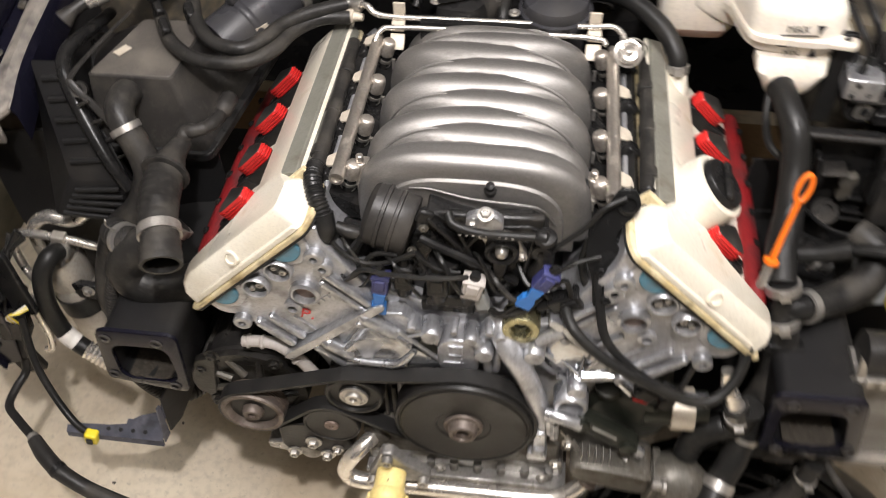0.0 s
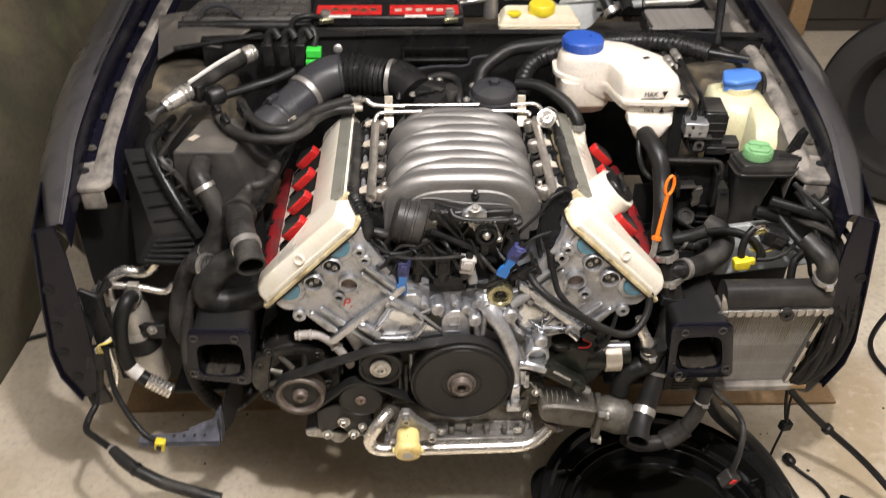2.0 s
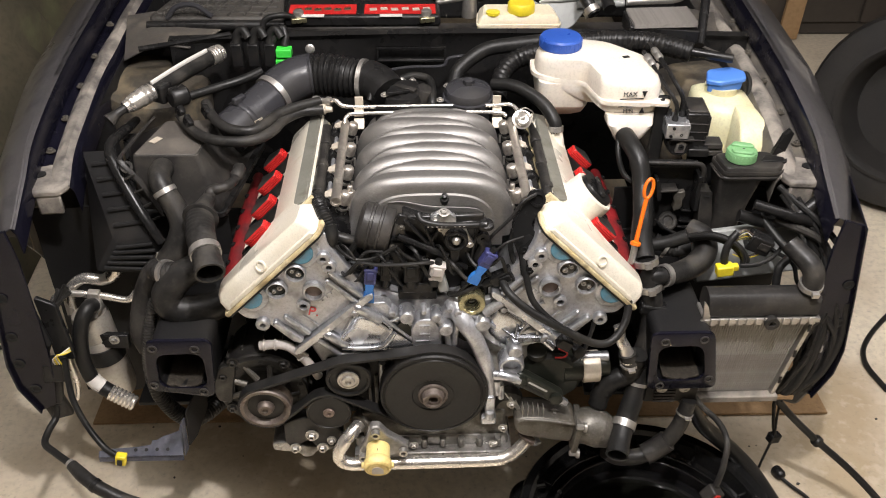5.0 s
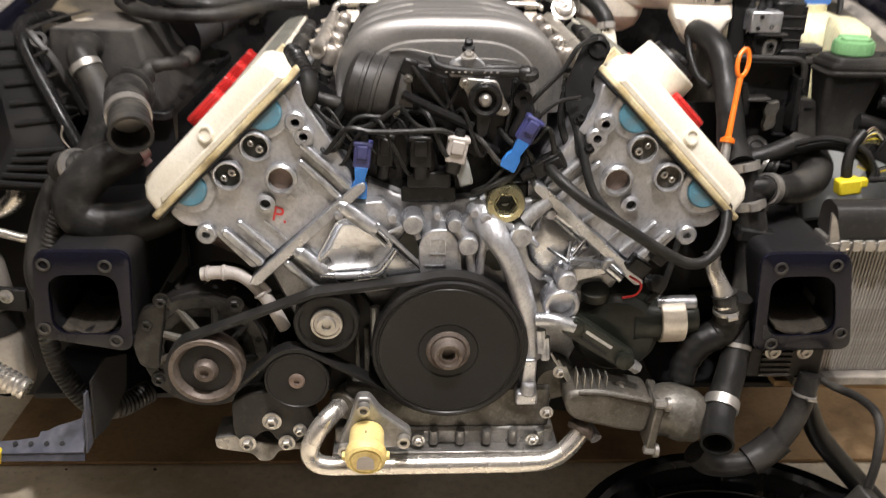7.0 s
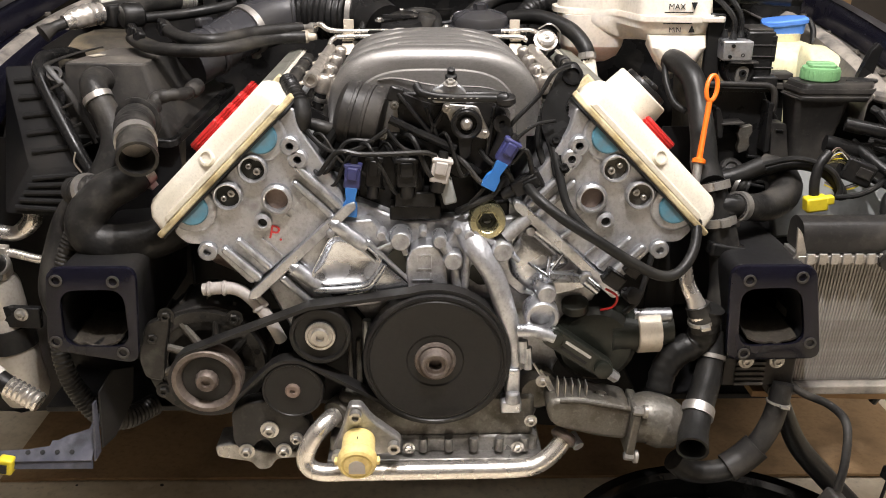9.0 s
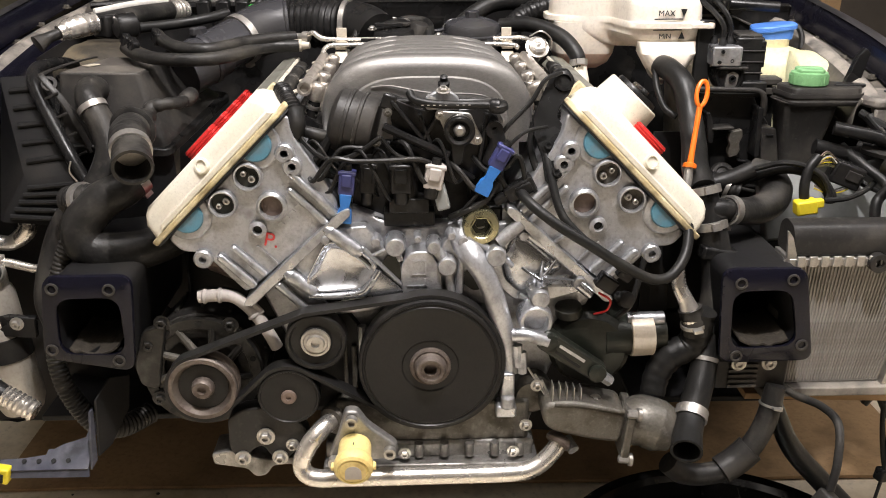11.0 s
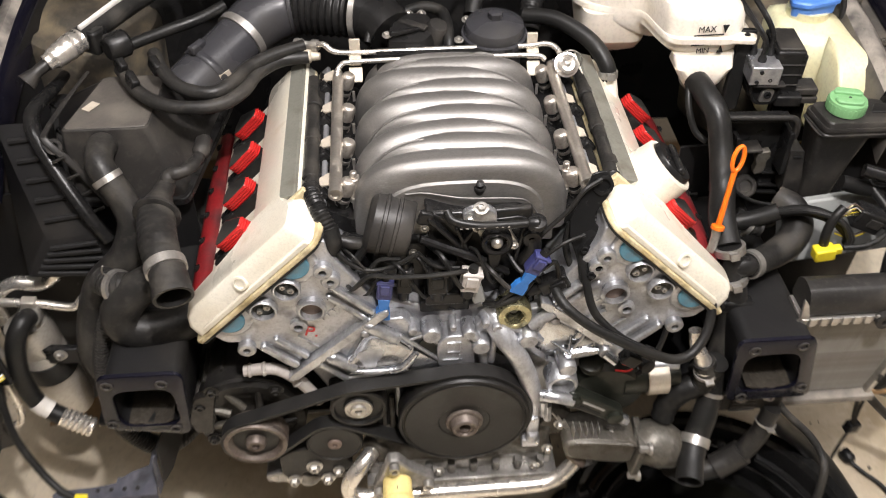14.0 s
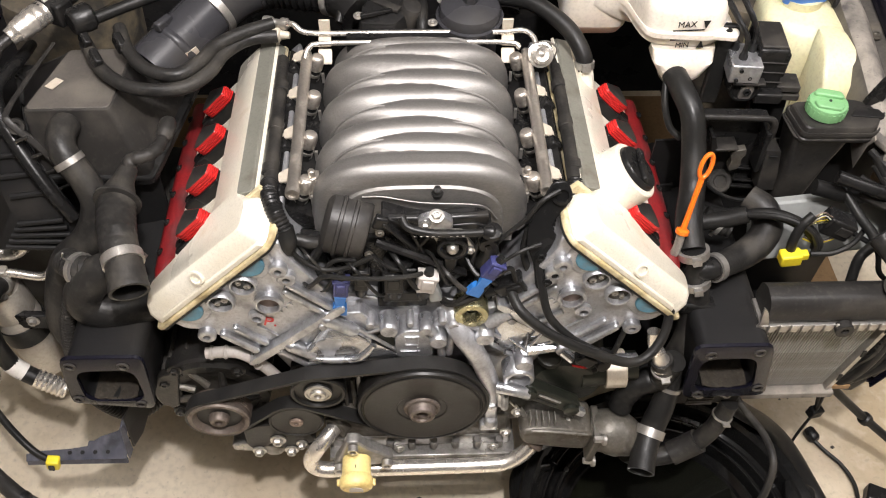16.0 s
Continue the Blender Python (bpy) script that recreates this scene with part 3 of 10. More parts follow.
                e = a.lerp(p1, t).lerp(p1.lerp(b, t), t)
                out.append(V(cx + e.x, y, cz + e.y))
        return out

    if s < 0:
        outer = [(-0.053, 0.062), (0.060, 0.062), (0.048, -0.076), (-0.068, -0.054)]
        inner = [(-0.040, 0.031), (0.041, 0.032), (0.040, -0.050), (-0.045, -0.048)]
        holes = [(-0.041, 0.045), (0.030, 0.043), (0.030, -0.058), (-0.054, -0.041)]
    else:
        outer = [(-0.070, 0.062), (0.042, 0.062), (0.068, -0.074), (-0.060, -0.076)]
        inner = [(-0.053, 0.030), (0.026, 0.032), (0.043, -0.050), (-0.047, -0.054)]
        holes = [(-0.044, 0.042), (0.024, 0.046), (0.049, -0.049), (-0.038, -0.064)]
    bm = loft(B(), [ringed(outer, 0.018, 0.607), ringed([(x * 0.985, z * 0.985) for x, z in outer], 0.017, 0.6022), ringed([(x * 0.95, z * 0.95) for x, z in outer], 0.016, 0.6010), ringed(inner, 0.022, 0.601), ringed(inner, 0.022, 0.607)], closed=True)
    part("mounting_flange", bm, NAVY, car, "glossy navy open flange with bolt holes", smooth=45)
    small = [(x * 0.99, z * 0.99) for x, z in inner]
    wide = [(x * 0.93 + 0.002, z * 0.93) for x, z in outer]
    bm = loft(B(), [ringed(wide, 0.02, 0.608), ringed(wide, 0.02, 1.02), ringed(small, 0.02, 1.02), ringed(small, 0.022, 0.608)], cap=False)
    part("box_rail", bm, BLACK, car, "dull black box rail behind the flange")
    bm = loft(B(), [ringed(small, 0.02, 0.96), ringed(small, 0.02, 0.965)])
    part("rail_plug", bm, APRON, car)
    rows = []
    for j in range(7):
        f = j / 6
        rows.append([V(cx + (inner[3][0] + 0.012) * (1 - i / 8) + (inner[2][0] - 0.012) * i / 8, 0.604 + 0.09 * f, cz + inner[2][1] + 0.0015 + 0.004 * f + 0.005 * noise.noise((i * 1.3, j * 1.1, s)) + 0.008 * (abs(i - 4) / 4) ** 2) for i in range(9)])
    part("dried_mud", sheet(B(), rows, 0.003), MUD, car, "dried brown mud inside the rail")
    for x, z in holes:
        bm = lathe(B(), [(0.0082, -0.004), (0.0082, 0.0012), (0.0058, 0.0014), (0.005, -0.003), (0.0, -0.003)], (cx + x, 0.600, cz + z), (0, -1, 0), 16)
        part("flange_nut", bm, APRON, car)

# crossmember under the engine, seen in the dark
part("subframe", box(B(), (C, 0.98, 0.36), (0.98, 0.16, 0.06)), BLACK, car, "black subframe under the engine", bevel=0.01)
# black liners behind both corners, and the shield under the engine, as dark backing
rows = []
for j in range(9):
    f = j / 8
    rows.append([(-0.815 + 0.365 * i / 14, 0.862 + 0.03 * math.sin(i * 0.45) * math.sin(f * 3) + 0.010 * noise.noise((i * 0.7, j * 0.9, 2)), 0.222 + 0.47 * f + 0.006 * noise.noise((i * 0.8, 3, 5)) * (1 - f)) for i in range(15)])
part("corner_liner", sheet(B(), rows, 0.004, (0, -1, 0)), BLACK, car, "wavy black wheel arch liner", smooth=60)
rows = []
for j in range(7):
    f = j / 6
    rows.append([(0.290 + 0.36 * i / 12, 0.90 + 0.02 * math.sin(i * 0.5) * math.sin(f * 3), 0.300 + 0.40 * f) for i in range(13)])
part("corner_liner", sheet(B(), rows, 0.004, (0, -1, 0)), BLACK, car, "wavy black wheel arch liner", smooth=60)
poly = [(-0.46, 0.60), (-0.46, 0.214), (-0.30, 0.206), (-0.10, 0.190), (0.08, 0.160), (0.20, 0.148), (0.34, 0.165), (0.34, 0.60)]
part("undershield", prism(B(), poly, (0, 0.905, 0), (1, 0, 0), (0, 0, 1), (0, 0.008, 0)), BLACK, car, "black shield under the engine", bevel=0.002)
# Black sheets added so that gaps below the bay stay dark
part("undertray", box(B(), (0.0, 1.09, 0.335), (1.26, 0.36, 0.012)), BLACK, car, "black sheet added to darken the gap under the engine bay", bevel=0.002)
part("undertray", box(B(), (0.43, 0.815, 0.325), (0.38, 0.19, 0.010)), BLACK, car, "black sheet added to darken the gap beside the engine", bevel=0.002)
part("undertray", box(B(), (-0.46, 0.825, 0.300), (0.40, 0.17, 0.010)), BLACK, car, "black sheet added to darken the gap beside the engine", bevel=0.002)
# bulkhead with a lip, the tray behind it, and the scuttle
rows = []
for x in [-0.62 + 1.26 * i / 20 for i in range(21)]:
    z = 0.855 + 0.012 * math.sin((x + 0.6) / 1.26 * math.pi)
    rows.append([(x, 1.26, 0.50), (x, 1.262, 0.70), (x, 1.272, 0.80), (x, 1.276, z - 0.012), (x, 1.268, z), (x, 1.282, z + 0.004), (x, 1.290, z - 0.004), (x, 1.292, 0.76)])
part("bulkhead", sheet(B(), rows, 0.003, (0, -1, 0)), PLASTIC, car, "black bulkhead panel with a rubber lip")
part("plenum_tray", box(B(), (C, 1.45, 0.74), (1.24, 0.36, 0.02)), APRON, car, "black tray behind the bulkhead")
part("scuttle_panel", box(B(), (C, 1.66, 0.86), (1.36, 0.06, 0.20)), PLASTIC, car, "black scuttle panel below the windscreen", bevel=0.01)
part("scuttle_seal", tube(B(), [(-0.70, 1.63, 0.945), (-0.4, 1.635, 0.965), (C, 1.64, 0.972), (0.3, 1.635, 0.965), (0.56, 1.63, 0.945)], 0.008), GREY_SEAL, car, "grey scuttle rubber seal")
rows = [[(x, 1.66 + 0.9 * v, 0.955 + 0.5 * v) for x in (-0.74, -0.4, C, 0.26, 0.60)] for v in (0, 0.5, 1)]
part("windscreen", sheet(B(), rows, 0.006), GLASS_DARK, car, "dark lower windscreen glass")
for xm, wd in ((-0.60, 0.26), (0.46, 0.22)):
    bm = B()
    for k in range(9):
        box(bm, (xm - wd / 2 + wd * (k + 0.5) / 9, 1.63, 0.93), (wd / 12, 0.07, 0.008), turn(0, 12, 0))
    part("scuttle_grille", bm, PLASTIC_DUSTY, car)
AX = (0, -1, 0)
# ---- the engine ----
engine = thing("engine", (C, 0.8, 0.30), "opened V8 car engine with cream valve covers and bare front", "engine")
ZC = 0.470
R2 = math.sqrt(0.5)
PITCH, COIL0 = 0.082, 0.712


def bank(s):
    """A place on the cylinder bank of the side s: a along the bores from the crank, b across towards the valley."""
    return lambda a, b, y: V(C + s * a * R2 - s * b * R2, y, ZC + (a + b) * R2)


def slab(bm, P, poly, a0, a1):
    """An outline of (b, y) between two heights along the bores."""
    return loft(bm, [[P(a0, b, y) for b, y in poly], [P(a1, b, y) for b, y in poly]])


def face(bm, P, poly, y0, y1):
    """An outline of (b, a) between two depths."""
    return loft(bm, [[P(a, b, y0) for b, a in poly], [P(a, b, y1) for b, a in poly]])


def shrink(poly, d):
    cx, cy = sum(p[0] for p in poly) / len(poly), sum(p[1] for p in poly) / len(poly)
    hx, hy = max(abs(p[0] - cx) for p in poly), max(abs(p[1] - cy) for p in poly)
    return [(cx + (x - cx) * (1 - d / hx), cy + (y - cy) * (1 - d / hy)) for x, y in poly]


def rounded(poly, r, n=4):
    out = []
    for k in range(len(poly)):
        p0, p1, p2 = (V(*poly[k - 1], 0), V(*poly[k], 0), V(*poly[(k + 1) % len(poly)], 0))
        r1, r2 = min(r, (p0 - p1).length * 0.45), min(r, (p2 - p1).length * 0.45)
        a, b = p1 + (p0 - p1).normalized() * r1, p1 + (p2 - p1).normalized() * r2
        for j in range(n + 1):
            t = j / n
            e = a.lerp(p1, t).lerp(p1.lerp(b, t), t)
            out.append((e.x, e.y))
    return out


# block, lower and front castings
poly = [(-0.300, 0.560), (-0.170, 0.662), (-0.105, 0.635), (-0.03, 0.640), (0.03, 0.662), (0.165, 0.560), (0.10, 0.42), (0.072, 0.33), (-0.205, 0.33), (-0.24, 0.42)]
bm = prism(B(), poly, (0, 0.652, 0), (1, 0, 0), (0, 0, 1), (0, 0.40, 0))
block = part("engine_block", bm, ALU, engine, "bare cast aluminium engine block", bevel=0.004)

for s in (-1, 1):
    P = bank(s)
    nose = V(0, -1, 0)
    # cylinder head
    poly = [(-0.125, 0.349), (-0.126, 0.325), (-0.108, 0.305), (-0.112, 0.228), (0.058, 0.214), (0.074, 0.26), (0.088, 0.325), (0.104, 0.349)]
    head = part("cylinder_head", face(B(), P, rounded(poly, 0.008), 0.634, 1.03), ALU, engine, "bare cast aluminium cylinder head with open bores", bevel=0.003)
    # machined lugs, ridges and the flange to the cover below
    poly = [(-0.118, 0.212), (0.066, 0.206), (0.072, 0.214), (0.060, 0.219), (-0.112, 0.225), (-0.124, 0.222)]
    part("head_flange", face(B(), P, rounded(poly, 0.004), 0.620, 0.70), ALU_RAW, head, bevel=0.002)
    for b0, w, a0, a1, pr in ((-0.095, 0.012, 0.226, 0.290, 0.010), (-0.074, 0.010, 0.226, 0.285, 0.008), (0.052, 0.010, 0.218, 0.300, 0.010), (0.034, 0.010, 0.218, 0.285, 0.007), (-0.052, 0.004, 0.226, 0.262, 0.003)):
        poly = [(b0 - w / 2, a0), (b0 + w / 2, a0), (b0 + w * 0.42, a1), (b0 - w * 0.42, a1)]
        part("head_rib", face(B(), P, rounded(poly, 0.006), 0.634 - pr, 0.65), ALU_RAW, head, bevel=0.003)
    for b0, a0, ro, ri, pr, mt in ((0.0113, 0.331, 0.0185, 0.0150, 0.008, ALU), (-0.0375, 0.330, 0.0185, 0.0150, 0.008, ALU), (0.003, 0.284, 0.0195, 0.0145, 0.009, ALU_RAW), (-0.033, 0.276, 0.0115, 0.0060, 0.007, ALU)):
        at = P(a0, b0, 0.6345)
        part("bore_ring", lathe(B(), [(ro, -0.004), (ro, pr), (ri * 1.12, pr + 0.0025), (ri, pr + 0.002), (ri, -0.003)], at, nose, 28), mt, head)
        big = ri > 0.012
        # Dark discs on the solid face give the bores their shaded depth
        part("bore_plug" if big else "bore_hole", lathe(B(), [(ri * 0.99, -0.010), (ri * 0.99, 0.0012), (0.0, 0.0012)], at, nose, 24), RUST if a0 < 0.3 and big else (GREENISH if s < 0 or not big else GREYCAST), head)
        if a0 > 0.3:
            for k in (-1, 1):
                q = at + V(0.0050 * k, -0.0022, 0.0034 * k * s * (1 if b0 > 0 else -1))
                w = 0.0046 if k * s < 0 else 0.0036
                part("cam_bolt", lathe(B(), [(w, -0.002), (w, 0.0045), (w * 0.8, 0.0052), (w * 0.45, 0.0052), (w * 0.4, 0.001), (0.0, 0.001)], q, nose, 14), STEEL, head)
    for b0, a0 in ((0.066, 0.318), (-0.112, 0.300), (0.060, 0.300)):
        at = P(a0, b0, 0.632)
        part("lug", lathe(B(), [(0.0125, -0.01), (0.0125, 0.006), (0.0105, 0.008), (0.005, 0.008), (0.0045, -0.002), (0, -0.002)], at, nose, 18), ALU_RAW, head)
    # casting letters, too small to read, as bars
    for k in range(4):
        part("cast_mark", face(B(), P, [(-0.012 + 0.011 * k, 0.256), (-0.005 + 0.011 * k, 0.256), (-0.005 + 0.011 * k, 0.262), (-0.012 + 0.011 * k, 0.262)], 0.6325, 0.636), ALU_RAW, head)
    # cam seals and the half-round shoulders that hold them
    for b0 in (0.048, -0.083):
        pts = [(b0 + 0.0265 * math.cos(math.pi * k / 14), 0.351 - 0.0265 * math.sin(math.pi * k / 14)) for k in range(15)]
        part("seal_shoulder", face(B(), P, [(b0 + (x - b0) * 1.20, 0.351 + (a - 0.351) * 1.20) for x, a in pts], 0.630, 0.65), ALU, head, bevel=0.003)
        part("cam_seal", face(B(), P, [(b0 + (x - b0) * 0.80, 0.351 + (a - 0.351) * 0.80) for x, a in pts], 0.626, 0.64), CYAN, head, "blue-green half-moon cam seal", bevel=0.002)

    # valve cover: wide front hood, long body with a grey channel, dirty rim
    cover = thing("valve_cover", P(0.37, 0, 0.80), "", "")
    cover.parent = engine
    cover.location = WPOS[cover] - WPOS[engine]
    rim = rounded([(-0.140, 0.622), (-0.142, 0.690), (-0.120, 0.715), (-0.115, 1.035), (0.082, 1.035), (0.083, 0.705), (0.110, 0.698), (0.110, 0.640), (0.098, 0.622)], 0.010)
    part("cover_gasket", slab(B(), P, shrink(rim, 0.002), 0.3495, 0.3525), FLAT_BLACK, cover)
    part("cover_rim", slab(B(), P, rim, 0.3525, 0.3605), CREAM_EDGE, cover, "oily yellowed rim", bevel=0.002)
    hood_top = rounded([(-0.114, 0.640), (-0.116, 0.670), (-0.024, 0.690), (0.018, 0.714), (0.020, 1.010), (0.0685, 1.010), (0.0695, 0.704), (0.092, 0.676), (0.088, 0.640)], 0.010)
    base = rounded([(-0.133, 0.627), (-0.135, 0.676), (-0.040, 0.698), (-0.004, 0.718), (-0.004, 1.02), (0.0735, 1.02), (0.0745, 0.704), (0.104, 0.694), (0.100, 0.627)], 0.010)
    mid = [(x * 0.4 + u * 0.6, y * 0.4 + v * 0.6) for (x, y), (u, v) in zip(base, hood_top)]
    bm = loft(B(), [[P(0.3605, b, y) for b, y in base], [P(0.379, x * 0.8 + u * 0.2, y * 0.8 + v * 0.2) for (x, y), (u, v) in zip(base, hood_top)],
                    [P(0.389, b, y) for b, y in mid], [P(0.3935, b, y) for b, y in hood_top]])
    part("cover_hood", bm, CREAM, cover, "cream painted cast cover", smooth=30)
    part("coil_deck", slab(B(), P, rounded([(-0.112, 0.72), (-0.112, 1.03), (0.006, 1.03), (0.006, 0.72)], 0.01), 0.3605, 0.372), CREAM, cover, bevel=0.004)
    part("channel", face(B(), P, [(0.0640, 0.362), (0.0690, 0.3938), (0.0865, 0.3838), (0.0880, 0.3780), (0.0880, 0.362)], 0.706, 1.016), STRIP, cover, "bare dull metal strip", bevel=0.001)
    part("channel_edge", face(B(), P, [(0.0880, 0.3750), (0.0880, 0.3798), (0.0894, 0.3790), (0.0894, 0.3750)], 0.700, 1.02), CREAM, cover)
    part("channel_end", slab(B(), P, [(0.066, 0.697), (0.066, 0.705), (0.106, 0.705), (0.106, 0.697)], 0.3605, 0.3850), CREAM_EDGE, cover, bevel=0.002)
    # sloping front face with its round boss
    for k, (b0, b1) in enumerate(((-0.10, 0.07),)):
        part("front_ledge", face(B(), P, [(-0.118, 0.3605), (0.096, 0.3605), (0.092, 0.369), (-0.112, 0.369)], 0.6245, 0.640), CREAM, cover, bevel=0.002)
    bax = P(0.0, 0.0, -1) - P(0.0, 0, 0) + (P(0.5, 0, 0) - P(0, 0, 0))
    part("boss_recess", lathe(B(), [(0.0066, -0.002), (0.0066, 0.0022), (0.0, 0.0022)], P(0.3785, -0.018, 0.634), bax, 18), CREAM_EDGE, cover)
    bm = lathe(B(), [(0.0135, -0.03), (0.0115, 0.000), (0.0098, 0.0065), (0.0070, 0.0068), (0.0062, 0.0020)], P(0.3785, -0.018, 0.634), bax, 20)
    part("cover_boss", bm, CREAM, cover)

    # ignition coils on their red rail
    for k in range(4):
        if s > 0 and k == 1:
            yk = COIL0 + PITCH * k + 0.012
        else:
            yk = COIL0 + PITCH * k
        coil = thing("ignition_coil", P(0.395, -0.03, yk), "", "")
        coil.parent = engine
        coil.location = WPOS[coil] - WPOS[engine]
        o = [(-0.049, -0.008), (-0.037, -0.012), (0.002, -0.010), (0.005, 0.007), (-0.0365, 0.031), (-0.048, 0.009)]
        o = rounded([(b, yk + d) for b, d in o], 0.004, 3)
        part("coil_body", slab(B(), P, [(b - 0.003, y - 0.002) for b, y in shrink(o, -0.004)], 0.368, 0.389), PLASTIC, coil, "black coil foot", bevel=0.001)
        bm = loft(B(), [[P(a, b, y) for b, y in shrink(o, d)] for a, d in ((0.388, 0.001), (0.404, 0.0), (0.4055, 0.001), (0.4055, 0.0012), (0.4035, 0.0014))], cap=True)
        part("red_collar", bm, RED, coil, "bright red ribbed collar", smooth=30)
        part("coil_top", slab(B(), P, shrink(o, 0.0016), 0.4020, 0.4062), PLASTIC_DUSTY, coil, "dusty black top face", bevel=0.0008)
        for j in range(4):
            part("collar_rib", loft(B(), [[P(a, b, y) for b, y in shrink(o, d)] for a, d in ((0.389 + 0.0038 * j, 0.0), (0.3900 + 0.0038 * j, -0.0014), (0.3912 + 0.0038 * j, -0.0014), (0.3920 + 0.0038 * j, 0.0))]), RED, coil)
        bm = B()
        for b, d in ((-0.058, -0.010), (-0.062, 0.004)):
            q = [(b - 0.014, yk + d - 0.005), (b + 0.012, yk + d - 0.005), (b + 0.012, yk + d + 0.006), (b - 0.014, yk + d + 0.006)]
            slab(bm, P, q, 0.372, 0.390)
        part("coil_plug", bm, PLASTIC, coil, "black wiring plug", bevel=0.002)
    pts = [P(0.370, -0.122, 0.696), P(0.373, -0.123, 0.706), P(0.374, -0.124, 0.80), P(0.374, -0.126, 0.92), P(0.372, -0.128, 1.05)]
    part("coil_wire_rail", tube(B(), pts, [0.013, 0.0175, 0.0175, 0.0175, 0.013], 14, flat=0.8), RED_DARK, engine, "dark red plastic wire rail beside the coils")
    for k in range(6):
        part("rail_clip", bolt(B(), P(0.3880, -0.120, 0.73 + 0.055 * k), P(1, 0, 0) - P(0, 0, 0), 0.004, 0.004), PLASTIC, engine)

# oil filler on one cover
P = bank(1)
UPR = P(1, 0, 0) - P(0, 0, 0)
filler = thing("oil_filler", P(0.40, 0.0, 0.78), "", "")
filler.parent = engine
filler.location = WPOS[filler] - WPOS[engine]
fc = P(0.372, 0.022, 0.752)
fax = (UPR + V(0, -0.02, 0.05)).normalized()
part("filler_neck", lathe(B(), [(0.044, -0.01), (0.043, 0.030), (0.041, 0.052), (0.039, 0.054), (0.034, 0.054), (0.033, 0.03), (0.0, 0.03)], fc, fax, 32), CREAM, filler, "cream filler neck")
part("filler_cap", lathe(B(), [(0.0325, 0.035), (0.0325, 0.058), (0.031, 0.061), (0.024, 0.0615), (0.0, 0.060)], fc, fax, 30), PLASTIC, filler, "black round filler cap")
fu, fv, fw = basis(fax)
part("cap_grip", box(B(), fc + fw * 0.064, (0.058, 0.012, 0.008), Matrix((fu, fv, fw)).transposed().to_4x4()), PLASTIC, filler, bevel=0.003)

# intake manifold: ribbed arch over the valley
MY0, MY1 = 0.705, 0.985
bm = B()
NU, NY = 96, 230
# runners: middle place, place at their own port, side of the port
RUNNERS = [(0.748, 0.738, 1), (0.780, 0.762, -1), (0.814, 0.806, 1), (0.847, 0.846, -1), (0.880, 0.882, 1), (0.912, 0.928, -1), (0.944, 0.962, 1), (0.978, 1.005, -1)]
grid = []
for j in range(NY + 1):
    y = MY0 + (MY1 - MY0) * j / NY
    row = []
    for i in range(NU + 1):
        ang = math.pi * (1 - i / NU)
        hw, h = 0.1385 - 0.003 * max(0, (y - 0.76) / 0.225), 0.1125 - 0.006 * max(0, (y - 0.76) / 0.225)
        n2 = 0.61
        cx, sz = math.copysign(abs(math.cos(ang)) ** n2, math.cos(ang)), abs(math.sin(ang)) ** n2
        g = math.cos(ang)
        # the front ring is plain, the runners behind it are rounded humps
        best = 0.0 if y < 0.716 else -0.5 * ((y - 0.716) / 0.017) ** 2 * 0.016
        for c0, c1, e in RUNNERS:
            q = max(-1.0, min(1.0, g * e * 1.05))
            t = abs(q) ** 1.05
            if q > 0:
                c, w, top = c0 + (c1 - c0) * t, 0.0205 + 0.0150 * t, 0.0
            else:
                t2 = min(1.0, abs(q) ** 1.3 * 1.15)
                c, w, top = c0 - 0.010 * t2, 0.0200 - 0.0162 * t2, -0.0120 * t2
            best = max(best, top - (0.0088 + 0.0215 * t) * abs((y - c) / w) ** 2.2) if best or y >= 0.716 else best
        d = min(0.030, -best)
        drop = 0.013 * max(0.0, (y - 0.93) / 0.055) ** 2
        row.append(V(C + cx * (hw - d), y, 0.738 + sz * (h - d) - drop))
    grid.append(row)
front = []
for sc, y, dz in ((0.30, 0.684, 0.0), (0.70, 0.685, 0.0), (0.76, 0.686, 0), (0.775, 0.690, 0), (0.86, 0.690, 0), (0.93, 0.692, 0), (0.975, 0.697, 0), (0.995, 0.702, 0)):
    front.append([V(C + (p.x - C) * sc, y, 0.738 + (p.z - 0.738) * sc) for p in grid[0]])
grid = front + grid + [[V(C + (p.x - C) * 0.9, MY1 + 0.012, 0.738 + (p.z - 0.738) * 0.86) for p in grid[-1]]]
sheet(bm, grid, 0.0)
manifold = part("intake_manifold", bm, MANIFOLD, engine, "dull grey metal manifold with swept ribs", smooth=40)
# sharp feather ridges where each runner tapers out
for c0, c1, e in RUNNERS:
    pts = []
    for k in range(13):
        q = 0.16 + 0.80 * k / 12
        t2 = min(1.0, q ** 1.3 * 1.15)
        y = c0 - 0.010 * t2
        g = -e * q / 1.05
        sq = math.sqrt(1 - g * g)
        hw, h = 0.1385 - 0.003 * max(0, (y - 0.76) / 0.225), 0.1125 - 0.006 * max(0, (y - 0.76) / 0.225)
        d = 0.0120 * t2 - 0.0006
        pts.append((C - math.copysign(abs(g) ** 0.61, -g) * (hw - d), y, 0.738 + sq ** 0.61 * (h - d) - 0.013 * max(0.0, (y - 0.93) / 0.055) ** 2))
    part("manifold_ridge", tube(B(), pts, [0.0006] + [0.0020] * 11 + [0.0008], 8, n=2), MANIFOLD, manifold)
part("manifold_wall", box(B(), (C, 0.84, 0.735), (0.24, 0.30, 0.03)), MANIFOLD, manifold)
part("manifold_back", box(B(), (C, 0.986, 0.785), (0.20, 0.02, 0.10)), PLASTIC, manifold)
